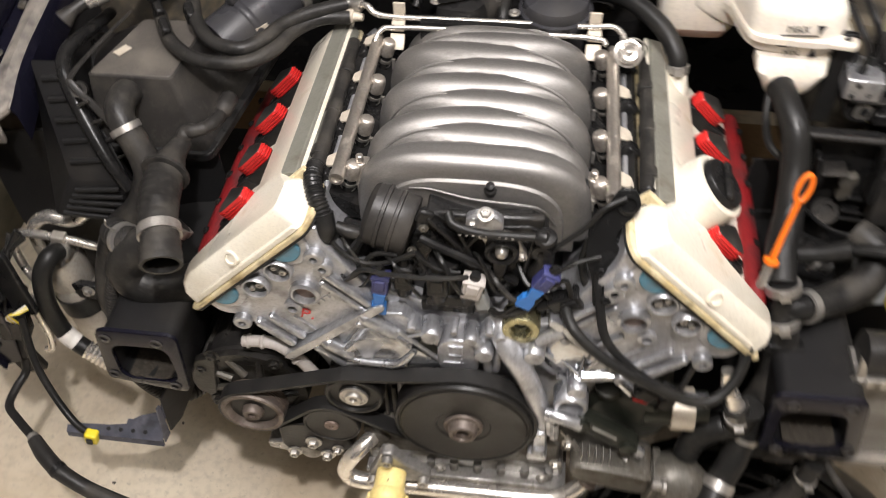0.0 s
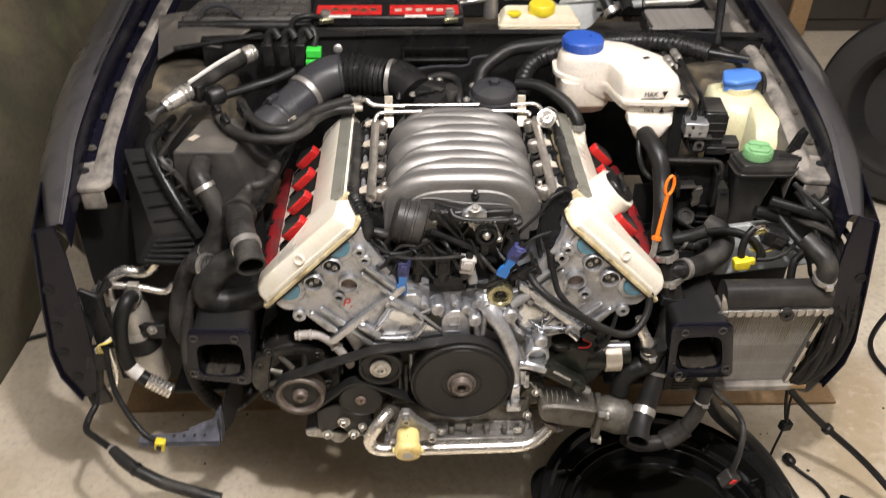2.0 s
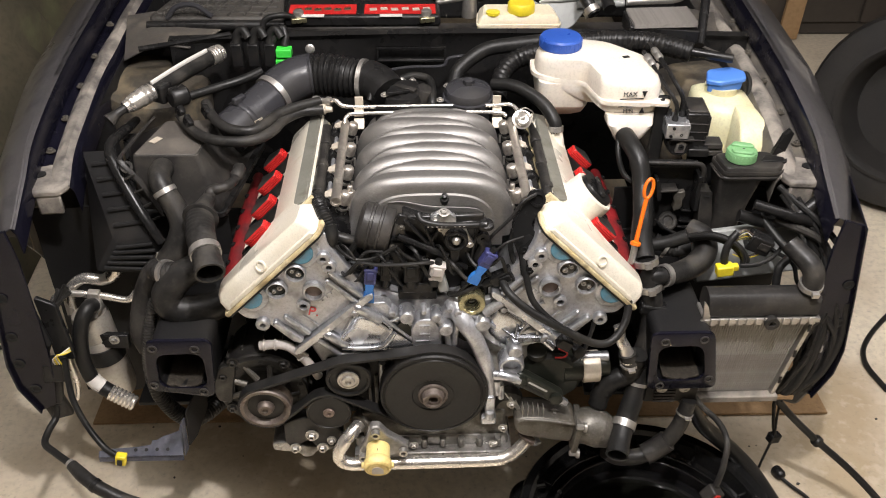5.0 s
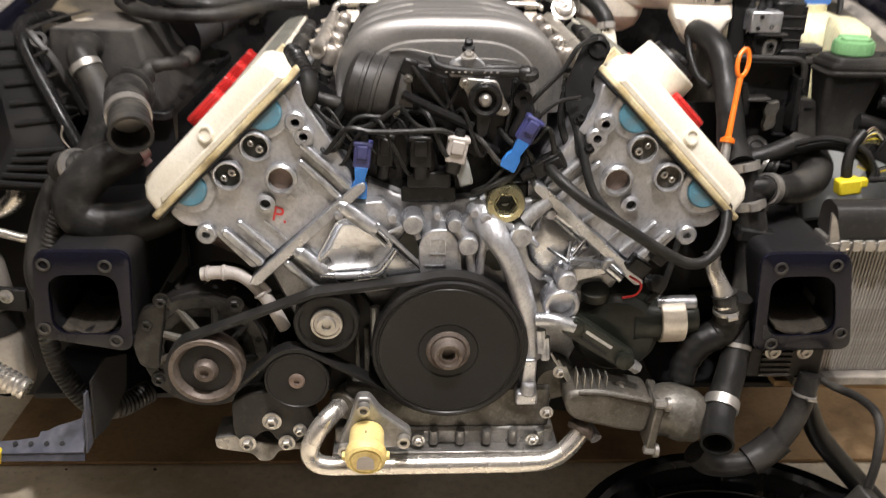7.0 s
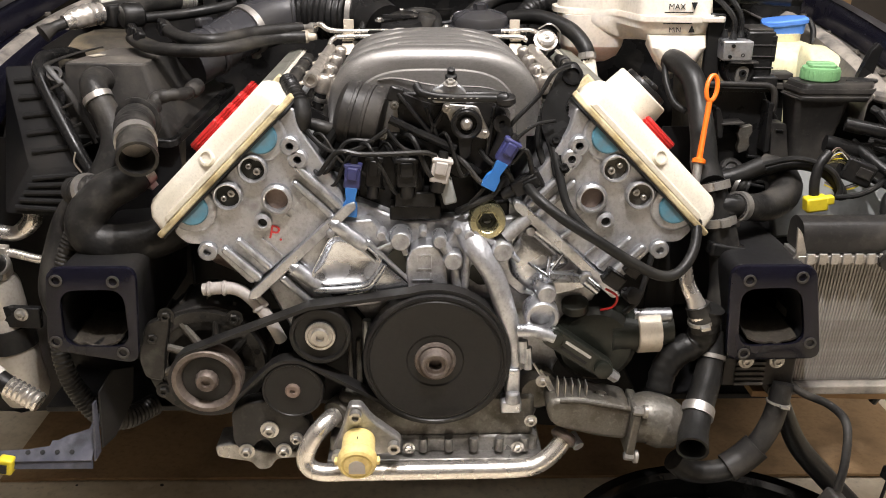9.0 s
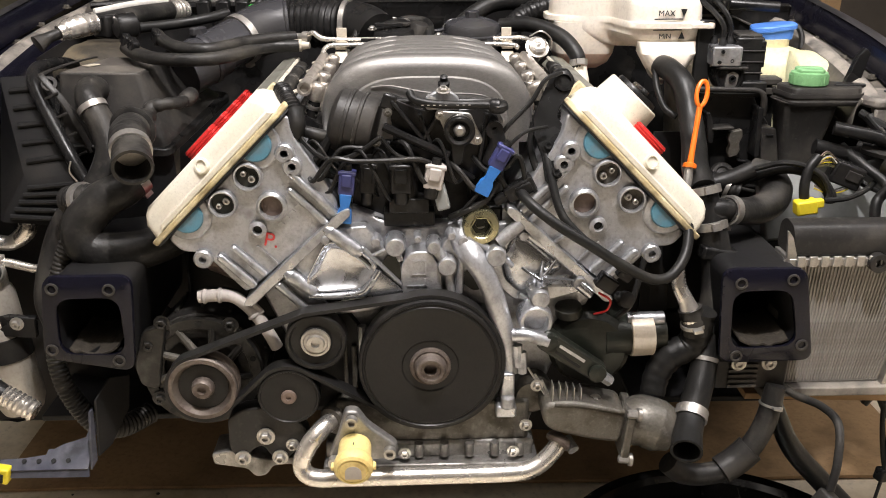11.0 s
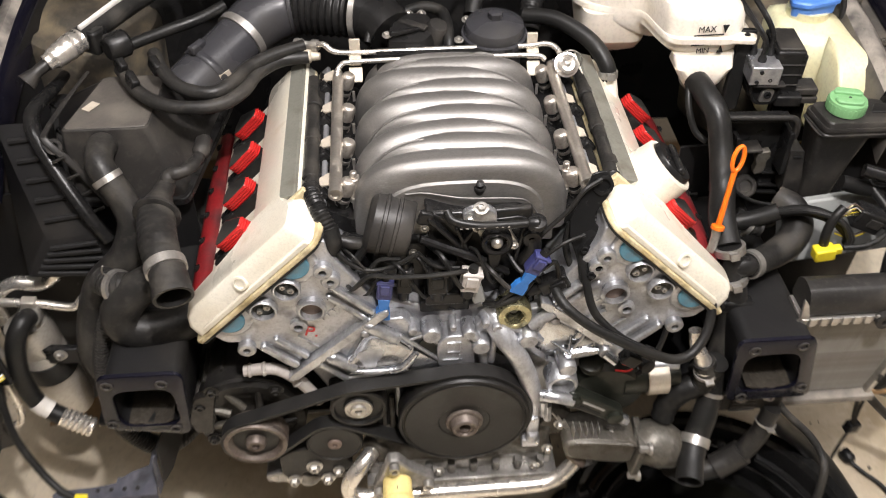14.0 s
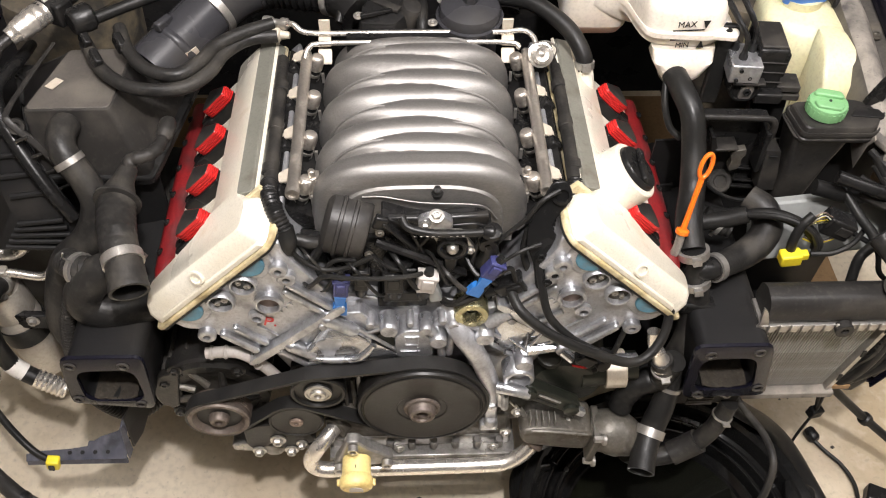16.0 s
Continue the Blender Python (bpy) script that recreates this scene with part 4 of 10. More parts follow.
for x in (-0.048, 0.056):
    part("manifold_bolt", lathe(B(), [(0.008, -0.008), (0.008, 0.004), (0.005, 0.006), (0.005, 0.012), (0.0, 0.014)], (x, 0.688 if x < 0 else 0.72, 0.815 if x < 0 else 0.800), (0, -0.5, 1), 12), PLASTIC, manifold)
# Black lip that keeps the area below the front edge dark
bm = sheet(B(), [[V(C + x, 0.660 - 0.004 * math.cos(x * 20), z) for x in (-0.055, -0.02, 0.02, 0.06, 0.085)] for z in (0.802, 0.795, 0.780)], 0.01, (0, -1, 0))
part("front_lip", bm, PLASTIC, manifold, "black lip under the front edge", bevel=0.003)
# small bright bracket with a stud on the front lip
part("lip_bracket", prism(B(), rounded([(-0.072, 0.790), (-0.072, 0.806), (-0.060, 0.813), (-0.040, 0.813), (-0.030, 0.804), (-0.030, 0.790)], 0.004), (0, 0.648, 0), (1, 0, 0), (0, 0, 1), (0, 0.012, 0)), ALU_RAW, manifold, "bright cast bracket with a bolt", bevel=0.002)
part("bracket_bolt", bolt(B(), (-0.050, 0.650, 0.813), (0, -0.3, 1), 0.0062, 0.006), STEEL, manifold)
part("bracket_bolt", bolt(B(), (-0.064, 0.646, 0.799), (0, -1, 0.2), 0.0052, 0.005), STEEL, manifold)
part("front_shelf", tube(B(), [(-0.140, 0.684, 0.812), (-0.115, 0.682, 0.814), (-0.068, 0.679, 0.806), (-0.01, 0.677, 0.804), (0.012, 0.679, 0.796), (0.028, 0.683, 0.770)], 0.0012, 8), MANIFOLD, manifold)

# fuel rails with injectors
for s, x0 in ((-1, -0.2265), (1, 0.0895)):
    rail = thing("fuel_rail", (x0, 0.83, 0.808), "", "")
    rail.parent = engine
    rail.location = WPOS[rail] - WPOS[engine]
    part("rail_tube", lathe(B(), [(0.0, 0.003), (0.0052, 0.003), (0.0058, 0.0), (0.0090, 0.0), (0.0094, 0.004), (0.0094, 0.010), (0.0082, 0.012), (0.0082, 0.27), (0.006, 0.285)], (x0, 0.692, 0.809), (0, 1, 0.0), 18), RAIL_NICKEL, rail, "nickel plated rail tube")
    for k in range(4):
        y = 0.718 + PITCH * k
        xi = x0 - s * 0.0150
        part("injector_cup", lathe(box(B(), (x0 - s * 0.006, y, 0.806), (0.016, 0.012, 0.010)), [(0.0, 0.0075), (0.0060, 0.0072), (0.0088, 0.0050), (0.0100, 0.0010), (0.0103, -0.006), (0.0103, -0.016), (0.0085, -0.018)], (xi, y, 0.806), (-s * 0.30, -0.1, 1), 18), RAIL_NICKEL, rail, bevel=0.0012)
        bm = B()
        for dz in (-0.022, -0.027, -0.034):
            lathe(bm, [(0.0086, dz), (0.0098, dz), (0.0098, dz - 0.0022), (0.0086, dz - 0.0022)], (xi, y, 0.806), (-s * 0.30, -0.1, 1), 14)
        box(bm, (xi - s * 0.006, y - 0.006, 0.778), (0.004, 0.004, 0.016))
        part("injector_clip", bm, STEEL, rail, "bright spring clip")
        part("injector", lathe(B(), [(0.0075, 0), (0.0085, -0.006), (0.0065, -0.010), (0.0085, -0.018), (0.0085, -0.034), (0.006, -0.045)], (xi + s * 0.004, y, 0.790), (-s * 0.35, -0.1, 1), 14), PLASTIC, rail, "black fuel injector")
        part("injector_band", lathe(B(), [(0.0090, -0.007), (0.0090, -0.010)], (xi + s * 0.004, y, 0.790), (-s * 0.35, -0.1, 1), 14), STEEL, rail)
        bm = B()
        prism(bm, rounded([(-0.004, -0.013), (0.017, -0.011), (0.019, 0.006), (0.004, 0.013)], 0.004, 3), (x0 + s * 0.004, y + 0.018, 0.800), (s, 0, -0.25), (0, 1, 0), (0, 0, 0.003))
        prism(bm, rounded([(0.011, -0.011), (0.019, -0.011), (0.019, 0.006), (0.011, 0.004)], 0.003, 3), (x0 + s * 0.006, y + 0.018, 0.790), (s, 0, -0.5), (0, 1, 0), (0, 0, 0.012))
        part("rail_lug", bm, TAPE, rail, bevel=0.001)
        part("injector_plug", box(B(), (x0 + s * 0.022, y + 0.004, 0.785), (0.020, 0.020, 0.018), turn(0, s * 40, 10)), PLASTIC, rail, "black injector plug", bevel=0.003)
    # upright post screwed to the rail's front end
    px = x0 - s * 0.0225
    bm = cyl(B(), (px, 0.722, 0.775), (px, 0.722, 0.812), 0.008, 0.007, 12)
    cyl(bm, (px, 0.722, 0.812), (px, 0.722, 0.822), 0.005, 0.005, 6)
    box(bm, (px, 0.730, 0.790), (0.013, 0.03, 0.02))
    part("rail_post", bm, RAIL_NICKEL, rail, bevel=0.0015)
    # bracket strip at the back
    bx = x0 - s * 0.026
    bm = prism(B(), [(-0.010, 0), (0.010, 0), (0.010, 0.02), (-0.010, 0.02)], (bx, 0.960, 0.800), (1, 0, 0), (0, 0.75, 0.6), (0, 0.002, 0.004))
    box(bm, (bx, 0.985, 0.825), (0.018, 0.022, 0.004), turn(25, 0, 0))
    box(bm, (bx, 0.998, 0.835), (0.016, 0.004, 0.030))
    part("rail_bracket", bm, TAPE, rail, bevel=0.001)
bm = tube(B(), [(-0.262, 1.010, 0.834), (-0.246, 1.000, 0.842), (-0.230, 0.992, 0.834), (-0.19, 0.990, 0.832), (-0.07, 0.990, 0.833), (0.05, 0.990, 0.833), (0.085, 0.992, 0.834), (0.100, 0.980, 0.830), (0.103, 0.960, 0.82)], 0.0042, 10)
part("fuel_line", bm, NICKEL, engine, "thin bright steel cross line")
bm = tube(B(), [(-0.228, 0.955, 0.815), (-0.222, 0.968, 0.824), (-0.20, 0.975, 0.826), (-0.07, 0.976, 0.827), (0.06, 0.975, 0.826), (0.080, 0.967, 0.822)], 0.0038, 10)
part("fuel_line", bm, NICKEL, engine, "thin bright steel cross line")
part("hose_coupling", lathe(B(), [(0.008, 0), (0.009, 0.004), (0.009, 0.012), (0.006, 0.016), (0.006, 0.024), (0.009, 0.028), (0.009, 0.036), (0.004, 0.04)], (-0.290, 1.018, 0.834), (1, -0.25, 0.02), 12), STEEL, engine)
part("hose_coupling", lathe(B(), [(0.008, 0), (0.010, 0.002), (0.010, 0.016), (0.007, 0.018), (0.005, 0.030)], (-0.282, 1.004, 0.822), (1, -0.15, 0.02), 12), TAPE, engine)
reg = thing("pressure_regulator", (0.107, 0.945, 0.82), "", "")
reg.parent = engine
reg.location = WPOS[reg] - WPOS[engine]
ra = V(0.05, -0.75, 0.62)
part("regulator_can", lathe(B(), [(0.010, -0.03), (0.010, -0.008), (0.0165, -0.006), (0.0185, 0.0), (0.0185, 0.003), (0.0145, 0.004), (0.014, 0.010), (0.010, 0.012), (0.005, 0.011), (0.0, 0.014)], (0.107, 0.948, 0.824), ra, 26), NICKEL, reg, "round nickel pressure can")
part("regulator_clip", tube(B(), [(0.095, 0.950, 0.842), (0.112, 0.944, 0.850), (0.128, 0.946, 0.838), (0.129, 0.950, 0.820)], 0.0013, 6), STEEL, reg)

# wiring conduits beside the rails, ribbed where they turn down
for s in (-1, 1):
    X = side(s)
    sh = 0.010 if s < 0 else 0.0
    bm = tube(B(), [(X(0.206 - sh), 0.985, 0.790), (X(0.203 - sh), 0.90, 0.794), (X(0.201 - sh), 0.80, 0.795), (X(0.199 - sh), 0.725, 0.794)], 0.0098, 12)
    for y in (0.75, 0.832, 0.914):
        lathe(bm, [(0.0100, -0.008), (0.0112, -0.007), (0.0112, 0.007), (0.0100, 0.008)], (X(0.2015 - sh), y, 0.7945), (0, 1, 0), 14)
    part("wiring_conduit", bm, RUBBER_OLD, engine, "black plastic wiring conduit")
    if s < 0:
        pts = [(-0.259, 0.722, 0.798), (-0.256, 0.700, 0.806), (-0.251, 0.681, 0.808), (-0.244, 0.665, 0.801), (-0.236, 0.653, 0.788), (-0.233, 0.647, 0.775)]
    else:
        pts = [(X(0.199), 0.722, 0.794), (X(0.197), 0.704, 0.792), (X(0.186), 0.690, 0.782), (X(0.172), 0.676, 0.765), (X(0.160), 0.664, 0.742), (X(0.156), 0.656, 0.712)]
    part("corrugated_loom", tube(B(), pts, 0.0115, 12, 6, (0.0046, 0.0016)), PLASTIC, engine, "black corrugated loom tube")

# black strips added for the dark void between the manifold and the heads
for s in (-1, 1):
    X = side(s)
    part("head_gutter", prism(B(), [(X(0.118), 0.750), (X(0.160), 0.772), (X(0.186), 0.790), (X(0.190), 0.778), (X(0.150), 0.740), (X(0.118), 0.735)], (0, 0.700, 0), (1, 0, 0), (0, 0, 1), (0, 0.31, 0)), PLASTIC, engine, "black strip added for the dark gap beside the manifold")

# throttle drive in front: vacuum drum, lever, carrier
drum = thing("vacuum_drum", (-0.155, 0.665, 0.775), "", "")
drum.parent = engine
drum.location = WPOS[drum] - WPOS[engine]
da = V(1.0, -0.16, -0.24)
part("drum_shell", lathe(B(), [(0.030, -0.030), (0.037, -0.027), (0.041, -0.022), (0.041, -0.012), (0.0430, -0.011), (0.0430, -0.007), (0.041, -0.006), (0.041, 0.004), (0.0430, 0.005), (0.0430, 0.009), (0.041, 0.010), (0.0405, 0.024), (0.038, 0.027), (0.030, 0.028), (0.0, 0.028)], (-0.161, 0.680, 0.767), da, 36), PLASTIC_DUSTY, drum, "black round vacuum drum")
part("drum_ear", box(B(), (-0.118, 0.652, 0.800), (0.018, 0.008, 0.020), turn(0, 20, 0)), PLASTIC, drum, bevel=0.003)
for q in ((-0.119, 0.646, 0.788), (-0.134, 0.645, 0.750)):
    part("drum_screw", bolt(B(), q, (0, -1, 0.1), 0.0038, 0.0035), GREYCAST, drum)
part("drum_rod", tube(B(), [(-0.125, 0.648, 0.770), (-0.09, 0.644, 0.754), (-0.043, 0.640, 0.734)], 0.0055, 8), PLASTIC, drum)
carrier = thing("flap_carrier", (-0.06, 0.66, 0.74), "", "")
carrier.parent = engine
carrier.location = WPOS[carrier] - WPOS[engine]
poly = [(-0.118, 0.806), (-0.085, 0.792), (-0.060, 0.786), (0.000, 0.792), (0.020, 0.780), (0.022, 0.748), (0.000, 0.700), (-0.040, 0.690), (-0.085, 0.728), (-0.112, 0.742)]
part("carrier_plate", prism(B(), rounded(poly, 0.006), (0, 0.656, 0), (1, 0, 0), (0, 0, 1), (0, 0.03, 0)), PLASTIC, carrier, "black ribbed carrier plate", bevel=0.003)
for (x0, z0), (x1, z1) in (((-0.115, 0.802), (-0.075, 0.752)), ((-0.075, 0.752), (-0.055, 0.786)), ((-0.080, 0.785), (-0.062, 0.735)), ((-0.060, 0.735), (-0.010, 0.700)), ((0.005, 0.785), (-0.005, 0.715))):
    d = V(x1 - x0, 0, z1 - z0)
    bm = B()
    box(bm, ((x0 + x1) / 2, 0.652, (z0 + z1) / 2), (d.length, 0.012, 0.005), turn(0, -math.degrees(math.atan2(d.z, d.x)), 0))
    part("carrier_rib", bm, PLASTIC, carrier, bevel=0.0015)
poly = rounded([(-0.060, 0.790), (-0.016, 0.786), (-0.008, 0.768), (0.000, 0.754), (-0.008, 0.744), (-0.024, 0.750), (-0.048, 0.762)], 0.005)
part("flap_flange", prism(B(), poly, (0, 0.648, 0), (1, 0, 0), (0, 0, 1), (0, 0.006, 0)), STEEL, carrier, "bright metal flange", bevel=0.0015)
part("flap_hub", lathe(B(), [(0.0195, 0), (0.0195, 0.012), (0.0165, 0.014), (0.013, 0.012), (0.013, 0.004), (0.0, 0.004)], (-0.030, 0.648, 0.766), (0, -1, 0), 26), PLASTIC, carrier)
part("hub_bolt", lathe(B(), [(0.0075, 0.004), (0.0075, 0.012), (0.0065, 0.014), (0.004, 0.016), (0, 0.016)], (-0.030, 0.648, 0.766), (0, -1, 0), 16), STEEL, carrier)
for x, z in ((-0.054, 0.784), (-0.007, 0.752)):
    part("flange_screw", bolt(B(), (x, 0.647, z), (0, -1, 0), 0.0042, 0.004), STEEL, carrier)
part("flap_lever", prism(B(), rounded([(-0.042, 0.756), (-0.020, 0.756), (-0.026, 0.721), (-0.038, 0.721)], 0.006), (0, 0.640, 0), (1, 0, 0), (0, 0, 1), (0, 0.005, 0)), PLASTIC, carrier, bevel=0.0015)
part("lever_eye", lathe(B(), [(0.011, 0), (0.011, 0.010), (0.004, 0.010), (0.004, 0.002), (0, 0.002)], (0.014, 0.650, 0.766), (0, -1, 0), 18), PLASTIC, carrier)
part("sensor_neck", tube(B(), [(0.014, 0.650, 0.766), (0.018, 0.648, 0.748), (0.010, 0.650, 0.720)], 0.011, 10), PLASTIC, carrier)
bm = tube(B(), [(-0.092, 0.650, 0.812), (-0.084, 0.640, 0.804), (-0.055, 0.634, 0.800), (-0.02, 0.634, 0.799), (0.008, 0.636, 0.798)], 0.0052, 10)
part("vacuum_hose", bm, RUBBER, engine, "short black vacuum hose with printed marks")
for k in range(9):
    part("hose_print", box(B(), (-0.076 + 0.0072 * k, 0.6288, 0.800), (0.0030, 0.0004, 0.0010)), PLUG_GREY, engine)
part("hose_cap", lathe(B(), [(0.007, 0), (0.0095, 0.004), (0.0095, 0.012), (0.006, 0.016), (0.0, 0.016)], (0.006, 0.637, 0.797), (1, 0.0, 0.0), 14), PLASTIC, engine)
part("sensor_cap", lathe(B(), [(0.008, 0.0), (0.0125, 0.005), (0.011, 0.011), (0.004, 0.014), (0, 0.014)], (0.018, 0.640, 0.790), (0, -0.3, 1), 16), PLASTIC, engine)
# black backing box added to keep the valley under the manifold dark
part("valley_cover", box(B(), (C - 0.01, 0.70, 0.685), (0.22, 0.05, 0.12)), PLASTIC, engine, "black backing box that darkens the valley", bevel=0.008)

# plugs and sensors in the valley
def plug(name, at, mat, size, tilt, label, tab=None):
    o = thing(name, at, "", "")
    o.parent = engine
    o.location = WPOS[o] - WPOS[engine]
    m = turn(*tilt)
    r3 = m.to_3x3()
    w, d, h = size
    at = V(at)
    part("plug_shell", box(B(), at, (w, d, h), m), mat, o, label, bevel=0.002)
    part("plug_latch", box(B(), at + r3 @ V(0, -d * 0.55, h * 0.12), (w * 0.62, d * 0.3, h * 0.5), m), mat, o, bevel=0.0015)
    part("plug_collar", box(B(), at + r3 @ V(0, 0, h * 0.40), (w * 1.12, d * 1.1, h * 0.14), m), mat, o, bevel=0.001)
    part("wire_grommet", cyl(B(), at + r3 @ V(0, 0, h * 0.45), at + r3 @ V(0, 0, h * 0.72), w * 0.30, w * 0.24, 12), RUBBER, o)
    part("plug_seat", cyl(B(), at - r3 @ V(0, 0, h * 0.45), at - r3 @ V(0, 0, h * 0.9), w * 0.42, w * 0.36, 14), PLASTIC, o)
    if tab:
        part("plug_half", prism(B(), rounded([(-w * 0.50, -h * 1.65), (w * 0.50, -h * 1.65), (w * 0.44, -h * 1.15), (w * 0.28, -h * 1.0), (w * 0.40, -h * 0.45), (-w * 0.40, -h * 0.45), (-w * 0.28, -h * 1.0), (-w * 0.44, -h * 1.15)], 0.002, 3), at + r3 @ V(0, -d * 0.55, 0), r3 @ V(1, 0, 0), r3 @ V(0, 0, 1), r3 @ V(0, d * 0.6, 0)), tab, o, "bright blue lower half", bevel=0.001)
    return o


plug("wiring_plug", (-0.172, 0.632, 0.703), PLUG_NAVY, (0.020, 0.016, 0.032), (0, 6, 0), "navy blue sensor plug", PLUG_BLUE)
plug("wiring_plug", (-0.146, 0.644, 0.706), PLASTIC, (0.020, 0.018, 0.040), (0, 4, 0), "black sensor plug")
plug("wiring_plug", (-0.104, 0.640, 0.706), PLASTIC, (0.026, 0.022, 0.038), (0, 0, 0), "black sensor plug")
plug("wiring_plug", (-0.062, 0.632, 0.710), PLUG_GREY, (0.024, 0.018, 0.032), (0, 10, 0), "pale grey sensor plug")
part("plug_foot", box(B(), (-0.053, 0.640, 0.680), (0.017, 0.016, 0.034), turn(0, -14, 0)), GREY_SEAL, engine, "pale grey sensor foot", bevel=0.003)
plug("wiring_plug", (0.0215, 0.632, 0.734), PLUG_NAVY, (0.020, 0.016, 0.032), (0, 28, 0), "navy blue sensor plug", PLUG_BLUE)
plug("wiring_plug", (0.048, 0.640, 0.690), PLASTIC, (0.020, 0.020, 0.040), (0, 62, 0), "black sensor plug")
bm = box(B(), (-0.094, 0.655, 0.668), (0.052, 0.034, 0.020))
lathe(bm, [(0.016, -0.03), (0.016, 0.03), (0.020, 0.032), (0.020, 0.04)], (-0.098, 0.655, 0.690), (0, 0, 1), 20)
box(bm, (-0.094, 0.66, 0.648), (0.066, 0.03, 0.02))
part("valve_sensor", bm, PLASTIC, engine, "black valve sensor block", bevel=0.003)

# wires
for pts, r in (([(-0.222, 0.646, 0.72), (-0.214, 0.63, 0.705), (-0.19, 0.622, 0.735), (-0.16, 0.62, 0.733), (-0.12, 0.618, 0.734), (-0.085, 0.62, 0.735), (-0.068, 0.63, 0.728)], 0.0032),
               ([(-0.222, 0.646, 0.715), (-0.205, 0.635, 0.706), (-0.18, 0.640, 0.742), (-0.150, 0.64, 0.745)], 0.003),
               ([(-0.218, 0.650, 0.712), (-0.210, 0.640, 0.695), (-0.195, 0.635, 0.690), (-0.180, 0.630, 0.72), (-0.168, 0.630, 0.735)], 0.0026),
               ([(-0.214, 0.652, 0.72), (-0.19, 0.655, 0.758), (-0.175, 0.655, 0.760)], 0.006),
               ([(0.080, 0.640, 0.770), (0.050, 0.630, 0.765), (0.020, 0.628, 0.735), (-0.005, 0.628, 0.69), (-0.03, 0.630, 0.66)], 0.0024),
               ([(-0.135, 0.66, 0.74), (-0.12, 0.655, 0.715), (-0.118, 0.65, 0.70)], 0.003),
               ([(0.018, 0.635, 0.700), (0.0, 0.630, 0.675), (-0.028, 0.632, 0.660), (-0.04, 0.645, 0.650)], 0.005)):
    part("sensor_wire", tube(B(), pts, r, 8), RUBBER, engine, "thin black sensor wire")

rng = random.Random(5)
for k in range(9):
    x = -0.20 + 0.030 * k + rng.uniform(-0.008, 0.008)
    y = 0.640 + rng.uniform(-0.010, 0.012)
    pts = [(x - 0.03, y + 0.03, 0.715 + rng.uniform(0, 0.03)), (x - 0.012, y - 0.004, 0.735 + rng.uniform(-0.02, 0.02)), (x + 0.008, y - 0.010, 0.715 + rng.uniform(-0.02, 0.02)), (x + 0.022, y, 0.690 + rng.uniform(-0.015, 0.015)), (x + 0.030, y + 0.03, 0.670)]
    part("sensor_wire", tube(B(), pts, rng.choice((0.0018, 0.0024, 0.0034)), 7), RUBBER if k % 3 else PLASTIC_DUSTY, engine, "thin black sensor wire")

# wires that spread from the near loom, with a short vacuum stub
part("loom_sleeve", tube(B(), [(-0.237, 0.654, 0.790), (-0.233, 0.646, 0.774), (-0.234, 0.646, 0.758)], [0.0135, 0.0125, 0.009], 12), RUBBER, engine, "taped end of the loom")
for pts, r in (([(-0.233, 0.645, 0.768), (-0.222, 0.641, 0.750), (-0.205, 0.638, 0.736), (-0.186, 0.636, 0.731), (-0.160, 0.634, 0.738), (-0.128, 0.633, 0.760)], 0.0032),
               ([(-0.128, 0.633, 0.760), (-0.114, 0.633, 0.742), (-0.100, 0.632, 0.734), (-0.076, 0.632, 0.732)], 0.0024),
               ([(-0.235, 0.647, 0.764), (-0.240, 0.650, 0.741), (-0.231, 0.648, 0.711), (-0.212, 0.646, 0.704), (-0.194, 0.650, 0.711)], 0.0045),
               ([(-0.232, 0.648, 0.764), (-0.230, 0.652, 0.736), (-0.212, 0.652, 0.714), (-0.182, 0.648, 0.702)], 0.0040),
               ([(-0.236, 0.650, 0.760), (-0.236, 0.656, 0.730), (-0.222, 0.660, 0.705), (-0.198, 0.658, 0.690)], 0.0050),
               ([(0.100, 0.672, 0.832), (0.078, 0.662, 0.824), (0.060, 0.657, 0.797), (0.029, 0.650, 0.766), (0.008, 0.644, 0.736)], 0.0030),
               ([(0.066, 0.664, 0.770), (0.062, 0.656, 0.740), (0.070, 0.646, 0.712), (0.084, 0.636, 0.690)], 0.0048)):
    part("sensor_wire", tube(B(), pts, r, 8), RUBBER, engine, "black sensor wire")
part("vacuum_stub", tube(B(), [(-0.226, 0.662, 0.762), (-0.208, 0.660, 0.757), (-0.186, 0.664, 0.750)], [0.0075, 0.0085, 0.0075], 12), RUBBER_OLD, engine, "short grey rubber vacuum stub")
part("loom_block", box(B(), (-0.214, 0.676, 0.728), (0.030, 0.030, 0.040), turn(0, 20, 0)), PLASTIC, engine, "black plug block behind the wires", bevel=0.003)

# stamped black bracket on the far head, and its studs
poly = rounded([(0.092, 0.846), (0.110, 0.848), (0.118, 0.834), (0.112, 0.818), (0.098, 0.802), (0.094, 0.790), (0.108, 0.774), (0.104, 0.762), (0.090, 0.756), (0.094, 0.742), (0.100, 0.726), (0.090, 0.712), (0.078, 0.714), (0.074, 0.745), (0.064, 0.770), (0.064, 0.792), (0.078, 0.820)], 0.006)
part("lifting_bracket", prism(B(), poly, (0, 0.2937, -0.012), (1, 0.0, 0), (0, 0.46, 1), (0, 0.004, -0.002)), GLOSS_BLACK, engine, "black stamped lifting bracket", bevel=0.001)
part("bracket_eye", lathe(B(), [(0.013, -0.002), (0.013, 0.002), (0.0085, 0.003), (0.0085, -0.002)], (0.104, 0.675, 0.820), (0, -1, 0.46), 22), GLOSS_BLACK, engine)
